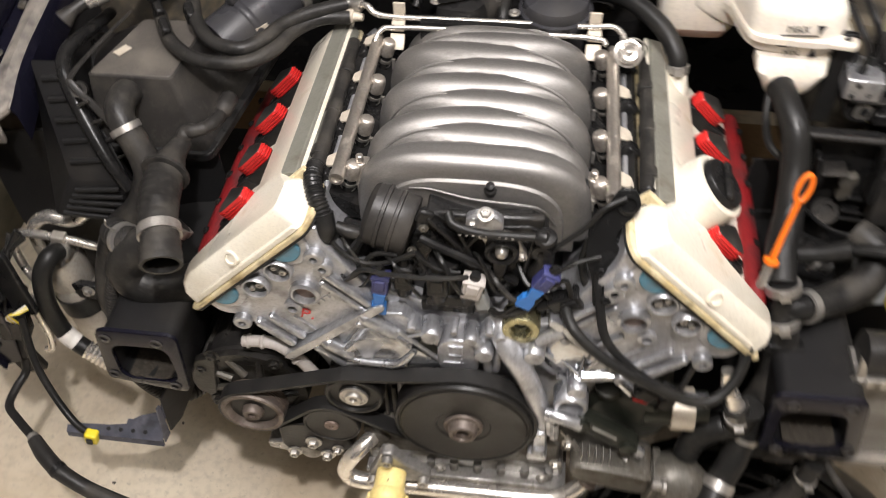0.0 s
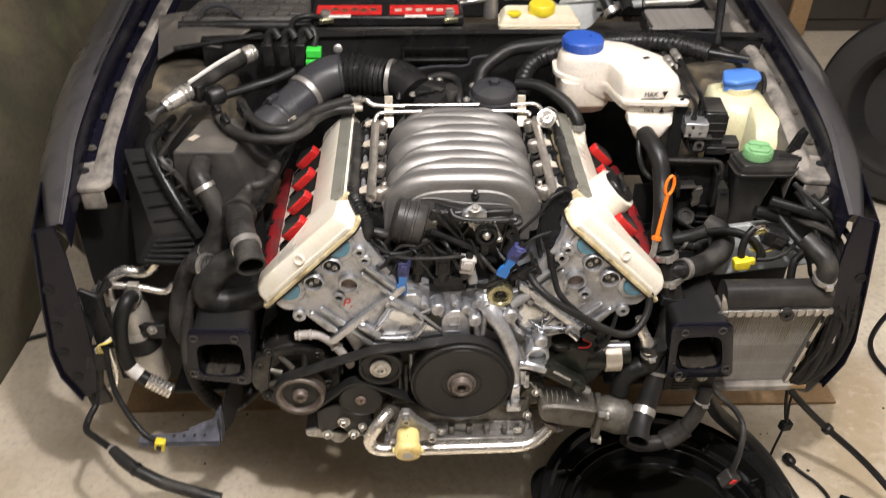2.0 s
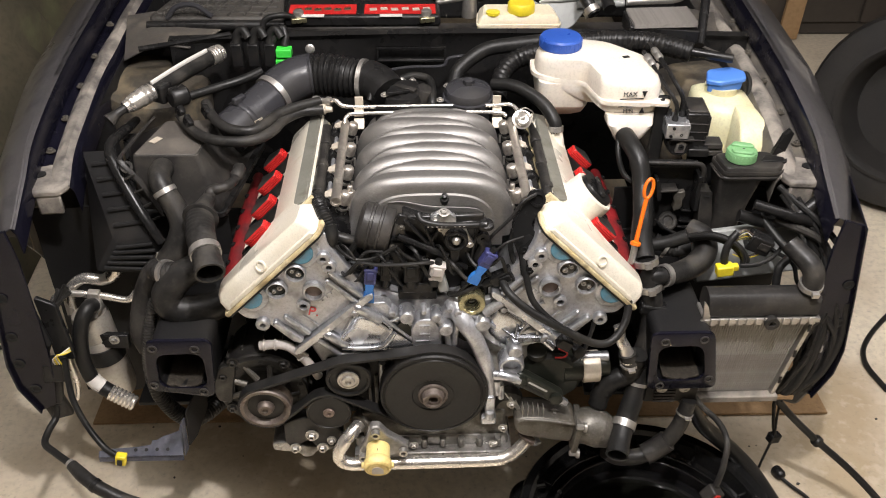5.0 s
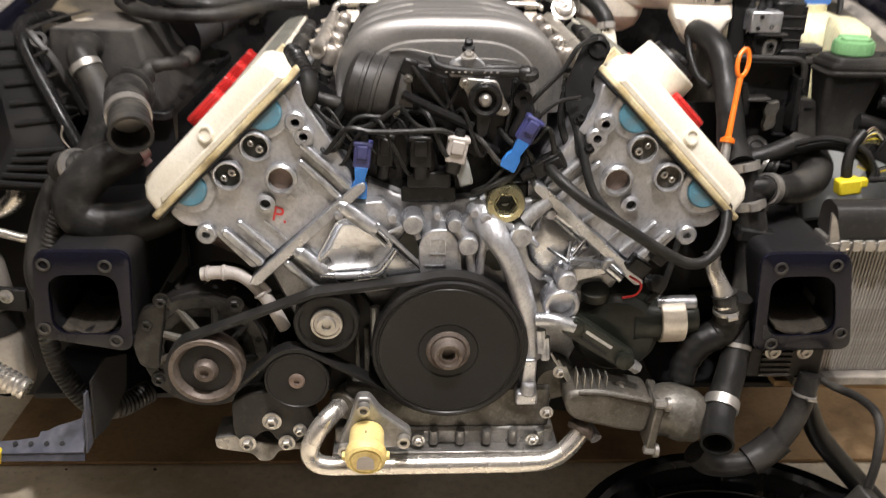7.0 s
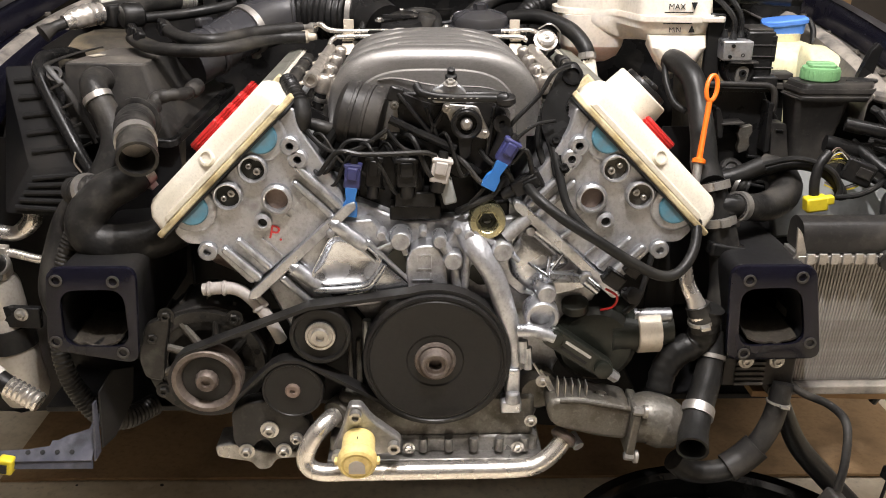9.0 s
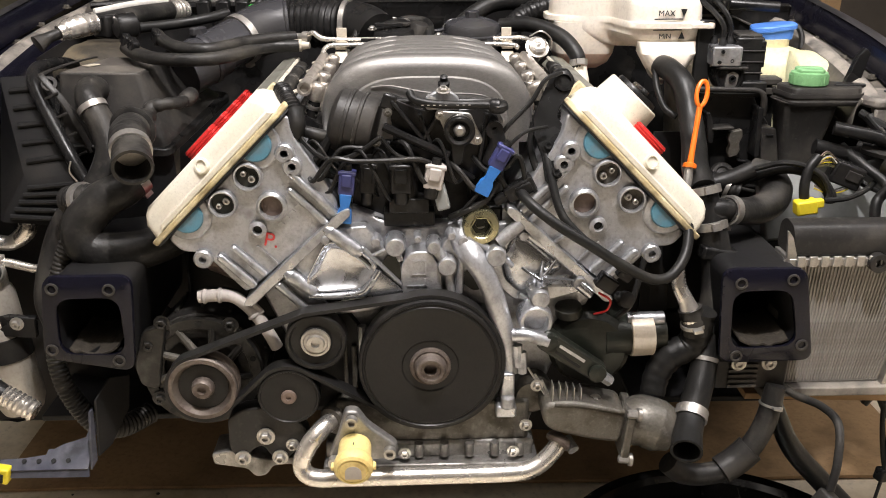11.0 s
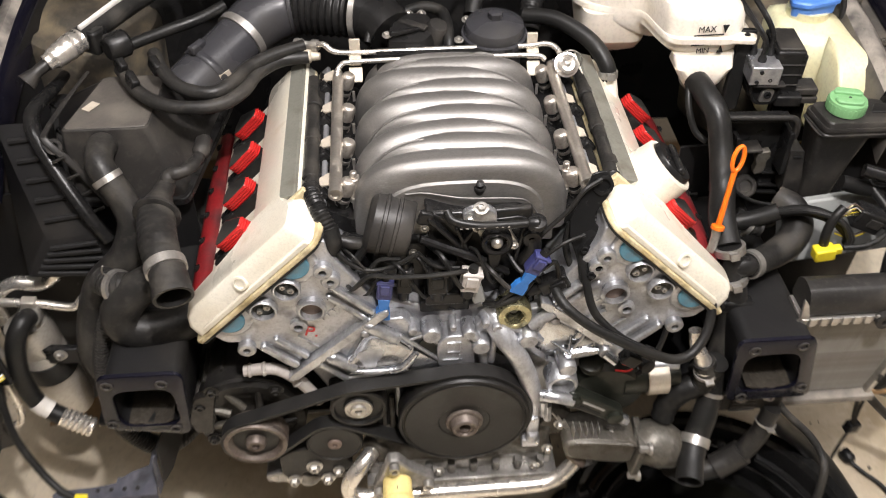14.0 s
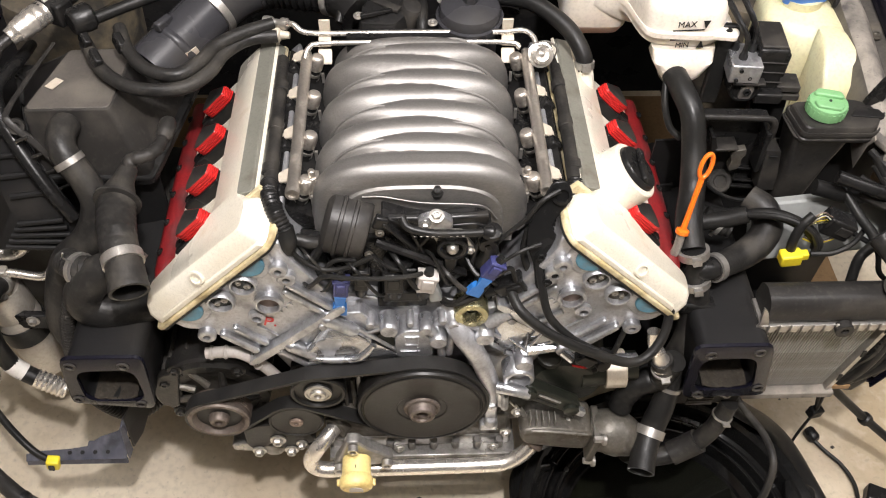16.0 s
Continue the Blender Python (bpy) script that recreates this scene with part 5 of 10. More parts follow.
for x, z in ((0.082, 0.757), (0.091, 0.726), (0.100, 0.735)):
    part("bracket_stud", bolt(B(), (x, 0.2922 + 0.46 * z, z - 0.012), (0, -1, 0.46), 0.0055, 0.005), GLOSS_BLACK, engine)

# ---- engine front below the heads ----
def plate(name, poly, y0, y1, mat, label="", r=0.004, bevel=0.002, parent=None):
    return part(name, prism(B(), rounded(poly, r), (0, y0, 0), (1, 0, 0), (0, 0, 1), (0, y1 - y0, 0)), mat, parent or engine, label, bevel=bevel)


def dome(name, poly, y0, rise, mat, parent, r=0.010):
    """A panel that swells towards the front."""
    o = rounded(poly, r)
    cx, cz = sum(p[0] for p in o) / len(o), sum(p[1] for p in o) / len(o)
    rows = [[V(cx + (x - cx) * k, y0 - rise * h, cz + (z - cz) * k) for x, z in o] for k, h in ((1.0, -0.6), (1.0, 0.0), (0.975, 0.28), (0.93, 0.45), (0.82, 0.62), (0.64, 0.80), (0.42, 0.93), (0.18, 0.99), (0.02, 1.0))]
    return part(name, loft(B(), rows), mat, parent, smooth=80)


def dish(name, poly, y0, deep, mat, parent, r=0.010):
    """A panel with a raised rim and a hollow face."""
    o = rounded(poly, r)
    cx, cz = sum(p[0] for p in o) / len(o), sum(p[1] for p in o) / len(o)
    rows = [[V(cx + (x - cx) * k, y0 + deep * h, cz + (z - cz) * k) for x, z in o] for k, h in ((1.0, 1.3), (1.0, 0.15), (0.98, 0.0), (0.95, 0.02), (0.90, 0.20), (0.78, 0.58), (0.60, 0.85), (0.36, 0.97), (0.02, 1.0))]
    return part(name, loft(B(), rows), mat, parent, smooth=80)


front_cover = plate("timing_cover", [(-0.272, 0.560), (-0.196, 0.640), (-0.150, 0.644), (-0.126, 0.612), (-0.094, 0.575), (-0.090, 0.540), (-0.110, 0.528), (-0.20, 0.518), (-0.238, 0.528)], 0.632, 0.66, ALU, "bright cast aluminium timing cover")
dish("cover_panel", [(-0.231, 0.572), (-0.203, 0.626), (-0.190, 0.628), (-0.160, 0.618), (-0.134, 0.592), (-0.155, 0.561), (-0.219, 0.556)], 0.619, 0.0115, POLISHED, front_cover, 0.010)
part("panel_ridge", tube(B(), [(-0.226, 0.621, 0.551), (-0.190, 0.617, 0.553), (-0.158, 0.615, 0.558), (-0.146, 0.615, 0.570), (-0.134, 0.617, 0.588)], [0.004, 0.005, 0.0055, 0.005, 0.004], 10), POLISHED, front_cover)
dome("cover_panel", [(-0.134, 0.588), (-0.098, 0.556), (-0.108, 0.541), (-0.204, 0.537), (-0.212, 0.549), (-0.156, 0.557)], 0.625, 0.006, POLISHED, front_cover, 0.006)
for (x0, z0), (x1, z1), w in (((-0.196, 0.640), (-0.162, 0.613), 0.0105), ((-0.250, 0.580), (-0.221, 0.556), 0.0105), ((-0.155, 0.616), (-0.098, 0.556), 0.0035), ((-0.168, 0.611), (-0.108, 0.552), 0.0030), ((-0.266, 0.566), (-0.232, 0.532), 0.006), ((-0.232, 0.532), (-0.110, 0.540), 0.005)):
    bm = cyl(B(), (x0, 0.626, z0), (x1, 0.626, z1), w, w * 0.92, 14)
    lathe(bm, [(w, 0), (w * 0.7, w * 0.7), (0, w)], (x0, 0.626, z0), (x0 - x1, 0, z0 - z1), 14)
    lathe(bm, [(w * 0.92, 0), (w * 0.65, w * 0.65), (0, w * 0.92)], (x1, 0.626, z1), (x1 - x0, 0, z1 - z0), 14)
    part("cover_rib", bm, ALU_RAW, front_cover)
d = V(-0.102 + 0.162, 0, 0.553 - 0.611).normalized()
# Thin dark pieces laid on the cover as the shade of slot and pocket
part("dark_slot", prism(B(), [(-0.042, -0.0022), (0.042, -0.0022), (0.042, 0.0022), (-0.042, 0.0022)], (-0.1315, 0.6225, 0.5835), d, (-d.z, 0, d.x), (0, 0.006, 0)), FLAT_BLACK, front_cover)
part("dark_pocket", prism(B(), rounded([(-0.134, 0.590), (-0.122, 0.606), (-0.108, 0.604), (-0.106, 0.572), (-0.114, 0.570)], 0.003), (0, 0.626, 0), (1, 0, 0), (0, 0, 1), (0, 0.004, 0)), GREENISH, front_cover)
part("cover_stud", lathe(B(), [(0.007, -0.01), (0.0065, 0.008), (0.005, 0.011), (0, 0.012)], (-0.201, 0.628, 0.630), AX, 14), ALU_RAW, front_cover)
# middle plate with bosses
mid_cover = plate("middle_cover", [(-0.105, 0.548), (-0.106, 0.594), (-0.094, 0.611), (-0.067, 0.612), (-0.054, 0.586), (-0.052, 0.548)], 0.622, 0.655, ALU, "matt cast aluminium middle cover", r=0.010)
for x, z, w, h in ((-0.0825, 0.5990, 0.018, 0.0012), (-0.0825, 0.5800, 0.018, 0.0012), (-0.0915, 0.5895, 0.0012, 0.020), (-0.0735, 0.5895, 0.0012, 0.020), (-0.0855, 0.5945, 0.003, 0.005), (-0.0800, 0.5945, 0.003, 0.005), (-0.0745, 0.5690, 0.0022, 0.010), (-0.0850, 0.5640, 0.026, 0.0014), (-0.090, 0.5590, 0.0014, 0.008), (-0.080, 0.5590, 0.0014, 0.008)):
    part("cast_mark", box(B(), (x, 0.6215, z), (w, 0.002, h)), ALU_RAW, mid_cover)
for x, z, r, pr in ((-0.113, 0.619, 0.0125, 0.014), (-0.063, 0.618, 0.0085, 0.014), (-0.046, 0.592, 0.0122, 0.016), (0.017, 0.607, 0.0130, 0.022), (0.075, 0.550, 0.0125, 0.030), (0.053, 0.631, 0.006, 0.010), (-0.084, 0.628, 0.0045, 0.010), (-0.138, 0.624, 0.006, 0.008), (0.128, 0.566, 0.009, 0.016), (-0.025, 0.625, 0.007, 0.012), (-0.040, 0.632, 0.005, 0.010)):
    part("round_boss", lathe(B(), [(r * 1.2, -0.012), (r * 1.04, pr * 0.6), (r, pr), (r * 0.90, pr + 0.0018), (0, pr + 0.0018)], (x, 0.632, z), (0, -1, 0), 22), ALU_RAW if r > 0.007 else ALU, mid_cover)
for x0, z0, x1, z1, w in ((-0.063, 0.618, -0.046, 0.592, 0.0075), (-0.150, 0.602, -0.113, 0.619, 0.0026), (-0.113, 0.619, -0.106, 0.598, 0.004), (-0.040, 0.548, -0.044, 0.58, 0.006), (-0.030, 0.552, -0.026, 0.61, 0.005), (0.017, 0.607, 0.040, 0.588, 0.003), (0.017, 0.607, -0.02, 0.63, 0.006), (0.021, 0.622, 0.050, 0.648, 0.009)):
    part("casting_web", cyl(B(), (x0, 0.626, z0), (x1, 0.626, z1), w, w, 12), ALU, mid_cover)
plate("valley_plate", [(-0.056, 0.532), (-0.054, 0.612), (-0.040, 0.632), (-0.006, 0.626), (0.012, 0.586), (0.020, 0.532)], 0.634, 0.655, ALU, "flat cast plate between the covers", r=0.006)
# Raised dark plate painted as a shaded pocket
part("plate_pocket", prism(B(), rounded([(-0.030, 0.566), (-0.022, 0.580), (-0.014, 0.582), (-0.008, 0.566), (-0.002, 0.552), (-0.012, 0.552)], 0.003), (0, 0.6325, 0), (1, 0, 0), (0, 0, 1), (0, 0.004, 0)), GREENISH, engine)
part("pocket_rim", tube(B(), [(-0.034, 0.632, 0.562), (-0.027, 0.630, 0.580), (-0.017, 0.629, 0.588), (-0.008, 0.629, 0.580)], 0.004, 10), ALU_RAW, engine)
far_cover = plate("far_cover", [(-0.024, 0.636), (0.040, 0.646), (0.104, 0.604), (0.152, 0.564), (0.132, 0.545), (0.090, 0.533), (0.045, 0.535), (0.0, 0.575)], 0.636, 0.66, ALU_RAW, "bright cast aluminium timing cover", r=0.006)
dome("cover_panel", [(0.024, 0.592), (0.042, 0.632), (0.060, 0.626), (0.110, 0.584), (0.096, 0.570), (0.052, 0.545), (0.030, 0.565)], 0.638, 0.013, POLISHED, far_cover, 0.008)
for x0, z0, x1, z1, w in ((0.060, 0.630, 0.140, 0.566, 0.005), (0.050, 0.545, 0.075, 0.532, 0.004), (0.085, 0.612, 0.122, 0.640, 0.004)):
    part("cover_rib", cyl(B(), (x0, 0.630, z0), (x1, 0.630, z1), w, w * 0.8, 10), ALU_RAW, far_cover)
# passage tube and its foot
part("oil_passage", tube(B(), [(-0.030, 0.655, 0.628), (-0.022, 0.636, 0.618), (-0.012, 0.620, 0.603), (0.001, 0.612, 0.584), (0.012, 0.609, 0.560), (0.021, 0.608, 0.532), (0.029, 0.609, 0.502), (0.036, 0.613, 0.470), (0.040, 0.618, 0.44)], [0.020, 0.0180, 0.0160, 0.0144, 0.0138, 0.0138, 0.0140, 0.0142, 0.014], 20), ALU, engine, "bright cast passage tube")
bm = box(B(), (0.036, 0.614, 0.418), (0.018, 0.03, 0.05))
cyl(bm, (0.036, 0.60, 0.392), (0.036, 0.60, 0.41), 0.011, 0.009, 12)
box(bm, (0.034, 0.610, 0.386), (0.028, 0.03, 0.018))
part("passage_foot", bm, ALU_RAW, engine, bevel=0.003)
# star web, ring and arm
bm = B()
star = V(0.076, 0.614, 0.572)
for dx, dz, w in ((-0.024, 0.014, 0.0032), (0.025, 0.030, 0.0032), (0.062, -0.010, 0.009), (-0.002, -0.030, 0.007), (0.004, 0.022, 0.003), (0.036, 0.002, 0.004)):
    cyl(bm, star, star + V(dx, 0.012, dz), w, w * 0.55, 8)
cyl(bm, star + V(0.052, 0.004, -0.008), star + V(0.068, -0.004, -0.020), 0.008, 0.007, 10)
part("star_web", bm, POLISHED, engine, "bright star-shaped casting web")
part("web_ring", lathe(B(), [(0.0235, -0.02), (0.0225, 0.008), (0.0205, 0.011), (0.0165, 0.011), (0.0155, 0.006), (0.0155, -0.004), (0.0, -0.004)], (0.070, 0.608, 0.519), (0, -1, 0), 28), ALU_RAW, engine, "open cast ring")
nut = thing("yellow_nut", (-0.002, 0.636, 0.64), "", "")
nut.parent = engine
nut.location = WPOS[nut] - WPOS[engine]
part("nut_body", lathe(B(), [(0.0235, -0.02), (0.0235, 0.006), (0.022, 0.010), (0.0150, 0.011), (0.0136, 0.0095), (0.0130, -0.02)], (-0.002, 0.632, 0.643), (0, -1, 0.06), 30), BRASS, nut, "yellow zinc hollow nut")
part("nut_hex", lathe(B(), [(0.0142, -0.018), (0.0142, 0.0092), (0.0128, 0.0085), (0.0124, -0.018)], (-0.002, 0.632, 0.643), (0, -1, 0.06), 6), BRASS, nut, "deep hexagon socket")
# Green-black disc that paints the socket's bottom as shaded
part("nut_core", lathe(B(), [(0.0135, -0.0100), (0.0135, -0.0015), (0.0070, -0.0015), (0.0060, -0.006), (0.0, -0.006)], (-0.002, 0.632, 0.643), (0, -1, 0.06), 12), GREENISH, nut, "dark disc painted as shade in the socket")
part("nut_pad", box(B(), (0.004, 0.660, 0.640), (0.048, 0.022, 0.046)), PLASTIC, nut, bevel=0.004)

# Black plate set on the block's face as the shade of a recess
plate("front_recess", [(-0.262, 0.372), (-0.262, 0.500), (-0.180, 0.520), (-0.152, 0.480), (-0.150, 0.372)], 0.640, 0.656, BLACK, "black plate painted as the shaded recess behind the belt", r=0.008)
for x, z0, z1, w in ((-0.172, 0.385, 0.470, 0.004), (-0.184, 0.400, 0.480, 0.003), (-0.160, 0.430, 0.500, 0.007), (-0.196, 0.450, 0.500, 0.003)):
    part("recess_rib", cyl(B(), (x, 0.634, z0), (x, 0.636, z1), w, w * 0.9, 8), GREYCAST if w < 0.005 else ALU, engine)
# crank pulley, belt, idlers
pz = 0.4625
crank = thing("crank_pulley", (C, 0.60, pz), "", "")
crank.parent = engine
crank.location = WPOS[crank] - WPOS[engine]
part("pulley_disc", lathe(B(), [(0.060, -0.028), (0.0945, -0.026), (0.0945, -0.002), (0.0950, 0.001), (0.0935, 0.0045), (0.0900, 0.0055), (0.0885, 0.0035), (0.0868, 0.0035), (0.0855, 0.0052), (0.0830, 0.0052), (0.0815, 0.0046), (0.0380, 0.0036), (0.0360, 0.0020), (0.0, 0.0020)], (C, 0.592, pz), AX, 72), PULLEY, crank, "large black crank pulley disc", smooth=25)
part("pulley_hub", lathe(B(), [(0.0275, 0.0015), (0.0265, 0.0055), (0.0235, 0.0070), (0.0215, 0.0060), (0.0205, 0.0080), (0.0185, 0.0170), (0.0165, 0.0185), (0.0135, 0.0180), (0.0125, 0.0150), (0.0085, 0.0150), (0.0078, 0.003), (0.0, 0.003)], (C, 0.592, pz), AX, 40), WORN, crank, "worn rusty hub", smooth=25)
ALTC, IDC, LOC = V(-0.371, 0, 0.431), V(-0.2185, 0, 0.4955), V(-0.2585, 0, 0.4155)
pul = thing("idler_pulley", (IDC.x, 0.61, IDC.z), "", "")
pul.parent = engine
pul.location = WPOS[pul] - WPOS[engine]
part("pulley_wheel", lathe(B(), [(0.030, -0.024), (0.0395, -0.022), (0.0405, 0.002), (0.0385, 0.004), (0.0345, 0.004), (0.0330, -0.001), (0.0215, -0.002), (0.0205, 0.001), (0.0, 0.001)], (IDC.x, 0.600, IDC.z), AX, 40), PULLEY, pul, "black plastic idler wheel", smooth=25)
part("pulley_boss", lathe(B(), [(0.0200, 0.000), (0.0195, 0.004), (0.0165, 0.0045), (0.0155, 0.003), (0.0120, 0.0035), (0.0110, 0.008), (0.0055, 0.008), (0.0045, 0.004), (0.0, 0.004)], (IDC.x, 0.600, IDC.z), AX, 30), STEEL, pul, "pale metal boss", smooth=25)
pul = thing("tensioner_pulley", (LOC.x, 0.61, LOC.z), "", "")
pul.parent = engine
pul.location = WPOS[pul] - WPOS[engine]
part("pulley_wheel", lathe(B(), [(0.030, -0.024), (0.0405, -0.022), (0.0415, 0.001), (0.0400, 0.0035), (0.0380, 0.0035), (0.0370, 0.002), (0.0120, 0.0010), (0.0, 0.0010)], (LOC.x, 0.598, LOC.z), AX, 40), PULLEY, pul, "black plastic tensioner wheel", smooth=25)
part("pulley_boss", lathe(B(), [(0.0105, 0.0005), (0.0100, 0.004), (0.0080, 0.005), (0.0035, 0.005), (0.0030, 0.002), (0.0, 0.002)], (LOC.x, 0.598, LOC.z), AX, 24), RUST, pul, "rusty centre bolt", smooth=25)
line = []


def arc(c, r, a0, a1, n):
    for k in range(n + 1):
        a = radians(a0 + (a1 - a0) * k / n)
        line.append(V(c.x + r * math.cos(a), 0, c.z + r * math.sin(a)))


arc(V(C, 0, pz), 0.0975, -138, 108, 40)
arc(IDC, 0.0430, 106, 116, 3)
arc(ALTC, 0.0475, 122, 296, 22)
arc(LOC, 0.0445, 128, 52, 12)
loops = []
for k, p in enumerate(line):
    t = (line[(k + 1) % len(line)] - line[k - 1]).normalized()
    nn = V(t.z, 0, -t.x) * 0.0024
    loops.append([p + nn + V(0, 0.594, 0), p + nn + V(0, 0.616, 0), p - nn + V(0, 0.616, 0), p - nn + V(0, 0.594, 0)])
part("drive_belt", loft(B(), loops, closed=True), BELT, engine, "black ribbed drive belt", smooth=30)

# alternator
alt = thing("alternator", (-0.38, 0.68, 0.43), "", "")
alt.parent = engine
alt.location = WPOS[alt] - WPOS[engine]
ac = V(-0.380, 0.0, 0.434)
part("alternator_case", lathe(B(), [(0.060, 0.12), (0.076, 0.115), (0.080, 0.09), (0.080, 0.045), (0.0815, 0.040), (0.0815, 0.012), (0.076, 0.004), (0.070, 0.002), (0.066, 0.006), (0.064, 0.012), (0.0, 0.014)], (ac.x, 0.638, ac.z), (0, 1, 0), 44), PLASTIC_DUSTY, alt, "dirty dark alternator case", smooth=30)
part("case_rim", lathe(B(), [(0.0800, 0.000), (0.0810, 0.010), (0.0700, 0.010), (0.0640, 0.004), (0.0660, 0.000)], (ac.x, 0.634, ac.z), (0, 1, 0), 44), GRIME, alt, "worn dirty aluminium rim")
part("case_face", lathe(B(), [(0.0520, 0.006), (0.0520, 0.0005), (0.0545, 0.0), (0.0780, 0.0), (0.0780, 0.006)], (ac.x, 0.6365, ac.z), (0, 1, 0), 44), GRIME, alt, "oily front face of the case", smooth=30)
for k in range(10):
    a = radians(16 + 36 * k)
    part("face_hole", lathe(B(), [(0.0042, 0), (0.0042, 0.0008), (0, 0.0008)], ac + V(math.cos(a) * 0.0735, 0.6335, math.sin(a) * 0.0735), AX, 10), FLAT_BLACK, alt)
for k in range(9):
    a = radians(20 + 40 * k)
    p0, p1 = ac + V(math.cos(a), 0, math.sin(a)) * 0.034, ac + V(math.cos(a + 0.25), 0, math.sin(a + 0.25)) * 0.068
    part("case_spoke", cyl(B(), p0 + V(0, 0.632, 0), p1 + V(0, 0.638, 0), 0.006, 0.005, 8), GREYCAST if k in (2, 3, 4) else GRIME, alt)
part("case_shield", prism(B(), rounded([(-0.462, 0.470), (-0.452, 0.500), (-0.418, 0.512), (-0.425, 0.478), (-0.432, 0.448), (-0.438, 0.412), (-0.462, 0.418), (-0.468, 0.446)], 0.008), (0, 0.628, 0), (1, 0, 0), (0, 0, 1), (0, 0.012, 0)), GRIME, alt, "oily cast case shield", bevel=0.003)
for k in range(14):
    a = radians(12 + 25.7 * k)
    part("case_fin", box(B(), ac + V(math.cos(a) * 0.080, 0.70, math.sin(a) * 0.080), (0.004, 0.06, 0.012), turn(0, 90 - math.degrees(a), 0)), PLASTIC_DUSTY, alt)
for x, z in ((-0.446, 0.478), (-0.440, 0.396), (-0.335, 0.506), (-0.425, 0.510)):
    part("case_bolt", bolt(B(), (x, 0.633, z), AX, 0.0075, 0.008), GRIME, alt)
part("alternator_pulley", lathe(B(), [(0.030, -0.026), (0.0440, -0.024), (0.0450, 0.0), (0.0460, 0.003), (0.0445, 0.006), (0.0390, 0.006), (0.0350, 0.000), (0.0330, -0.004), (0.0150, -0.004), (0.0, -0.004)], (ALTC.x, 0.598, ALTC.z), AX, 44), WORN, alt, "worn brown steel pulley", smooth=25)
# Black disc painted as shade in the pulley's dish
part("pulley_shade", lathe(B(), [(0.0330, -0.003), (0.0320, -0.0028), (0.0160, -0.0025), (0.0, -0.0025)], (ALTC.x, 0.5975, ALTC.z), AX, 32), PULLEY, alt)
part("pulley_nut", lathe(B(), [(0.0160, -0.003), (0.0150, 0.004), (0.0120, 0.009), (0.0060, 0.009), (0.0050, 0.005), (0.0, 0.005)], (ALTC.x, 0.598, ALTC.z), AX, 12), WORN, alt)
bm = B()
for k in range(5):
    lathe(bm, [(0.0440, 0), (0.0465, 0.0012), (0.0440, 0.0024)], (ALTC.x, 0.604 + 0.0036 * k, ALTC.z), (0, 1, 0), 32)
part("pulley_groove", bm, WORN, alt)
# short white pipe over the alternator
bm = tube(B(), [(-0.374, 0.638, 0.545), (-0.352, 0.638, 0.547), (-0.330, 0.638, 0.545), (-0.312, 0.636, 0.533), (-0.296, 0.635, 0.512), (-0.284, 0.634, 0.490), (-0.276, 0.636, 0.470)], 0.0085, 14, bore=0.01)
for q, a in (((-0.366, 0.638, 0.546), (1, 0, 0)), ((-0.346, 0.638, 0.547), (1, 0, 0)), ((-0.302, 0.6355, 0.520), (0.6, 0, -0.8))):
    lathe(bm, [(0.0085, -0.003), (0.0105, -0.001), (0.0105, 0.001), (0.0085, 0.003)], q, a, 14)
part("coolant_stub", bm, PLUG_GREY, engine, "pale grey metal coolant pipe stub")
part("stub_tab", box(B(), (-0.300, 0.632, 0.528), (0.020, 0.004, 0.016), turn(0, 50, 0)), PLUG_GREY, engine, bevel=0.002)
# dark passage behind the stub and exhaust side
part("heat_shield", tube(B(), [(-0.372, 0.70, 0.60), (-0.352, 0.70, 0.59), (-0.320, 0.69, 0.575)], [0.030, 0.034, 0.030], 16), RUST, engine, "brown rusty exhaust elbow")

# tensioner arm and the alloy foot
plate("tensioner_arm", [(-0.345, 0.378), (-0.325, 0.392), (-0.290, 0.396), (-0.262, 0.388), (-0.240, 0.360), (-0.236, 0.342), (-0.258, 0.322), (-0.275, 0.306), (-0.290, 0.318), (-0.300, 0.336), (-0.315, 0.328), (-0.330, 0.306), (-0.346, 0.330)], 0.604, 0.63, PLASTIC_DUSTY, "dark cast tensioner arm", r=0.008, bevel=0.004)
for x, z, r in ((-0.2945, 0.351, 0.0085), (-0.328, 0.317, 0.0075), (-0.277, 0.317, 0.0075), (-0.259, 0.337, 0.006)):
    part("arm_bolt", bolt(B(), (x, 0.603, z), AX, r, 0.010), STEEL, engine)
plate("alloy_foot", [(-0.372, 0.300), (-0.374, 0.318), (-0.345, 0.322), (-0.315, 0.310), (-0.295, 0.306), (-0.245, 0.312), (-0.240, 0.300), (-0.290, 0.296), (-0.300, 0.280), (-0.316, 0.278), (-0.326, 0.292)], 0.612, 0.66, ALU_DIRTY, "stained cast alloy foot", r=0.006, bevel=0.003)
# sump edge with bolts
sump = part("oil_sump", box(B(), (-0.07, 0.80, 0.318), (0.29, 0.38, 0.030)), ALU_DIRTY, engine, "stained cast aluminium oil sump", bevel=0.006)
part("sump_flange", box(B(), (-0.068, 0.79, 0.3035), (0.298, 0.40, 0.010)), ALU_DIRTY, sump, bevel=0.002)
part("sump_gasket", box(B(), (-0.068, 0.792, 0.296), (0.290, 0.40, 0.006)), FLAT_BLACK, sump)
part("sump_pan", box(B(), (-0.068, 0.84, 0.276), (0.270, 0.40, 0.036)), PLASTIC_DUSTY, sump, bevel=0.01)
part("front_apron", box(B(), (-0.066, 0.628, 0.362), (0.268, 0.03, 0.066)), GREYCAST, sump, bevel=0.006)
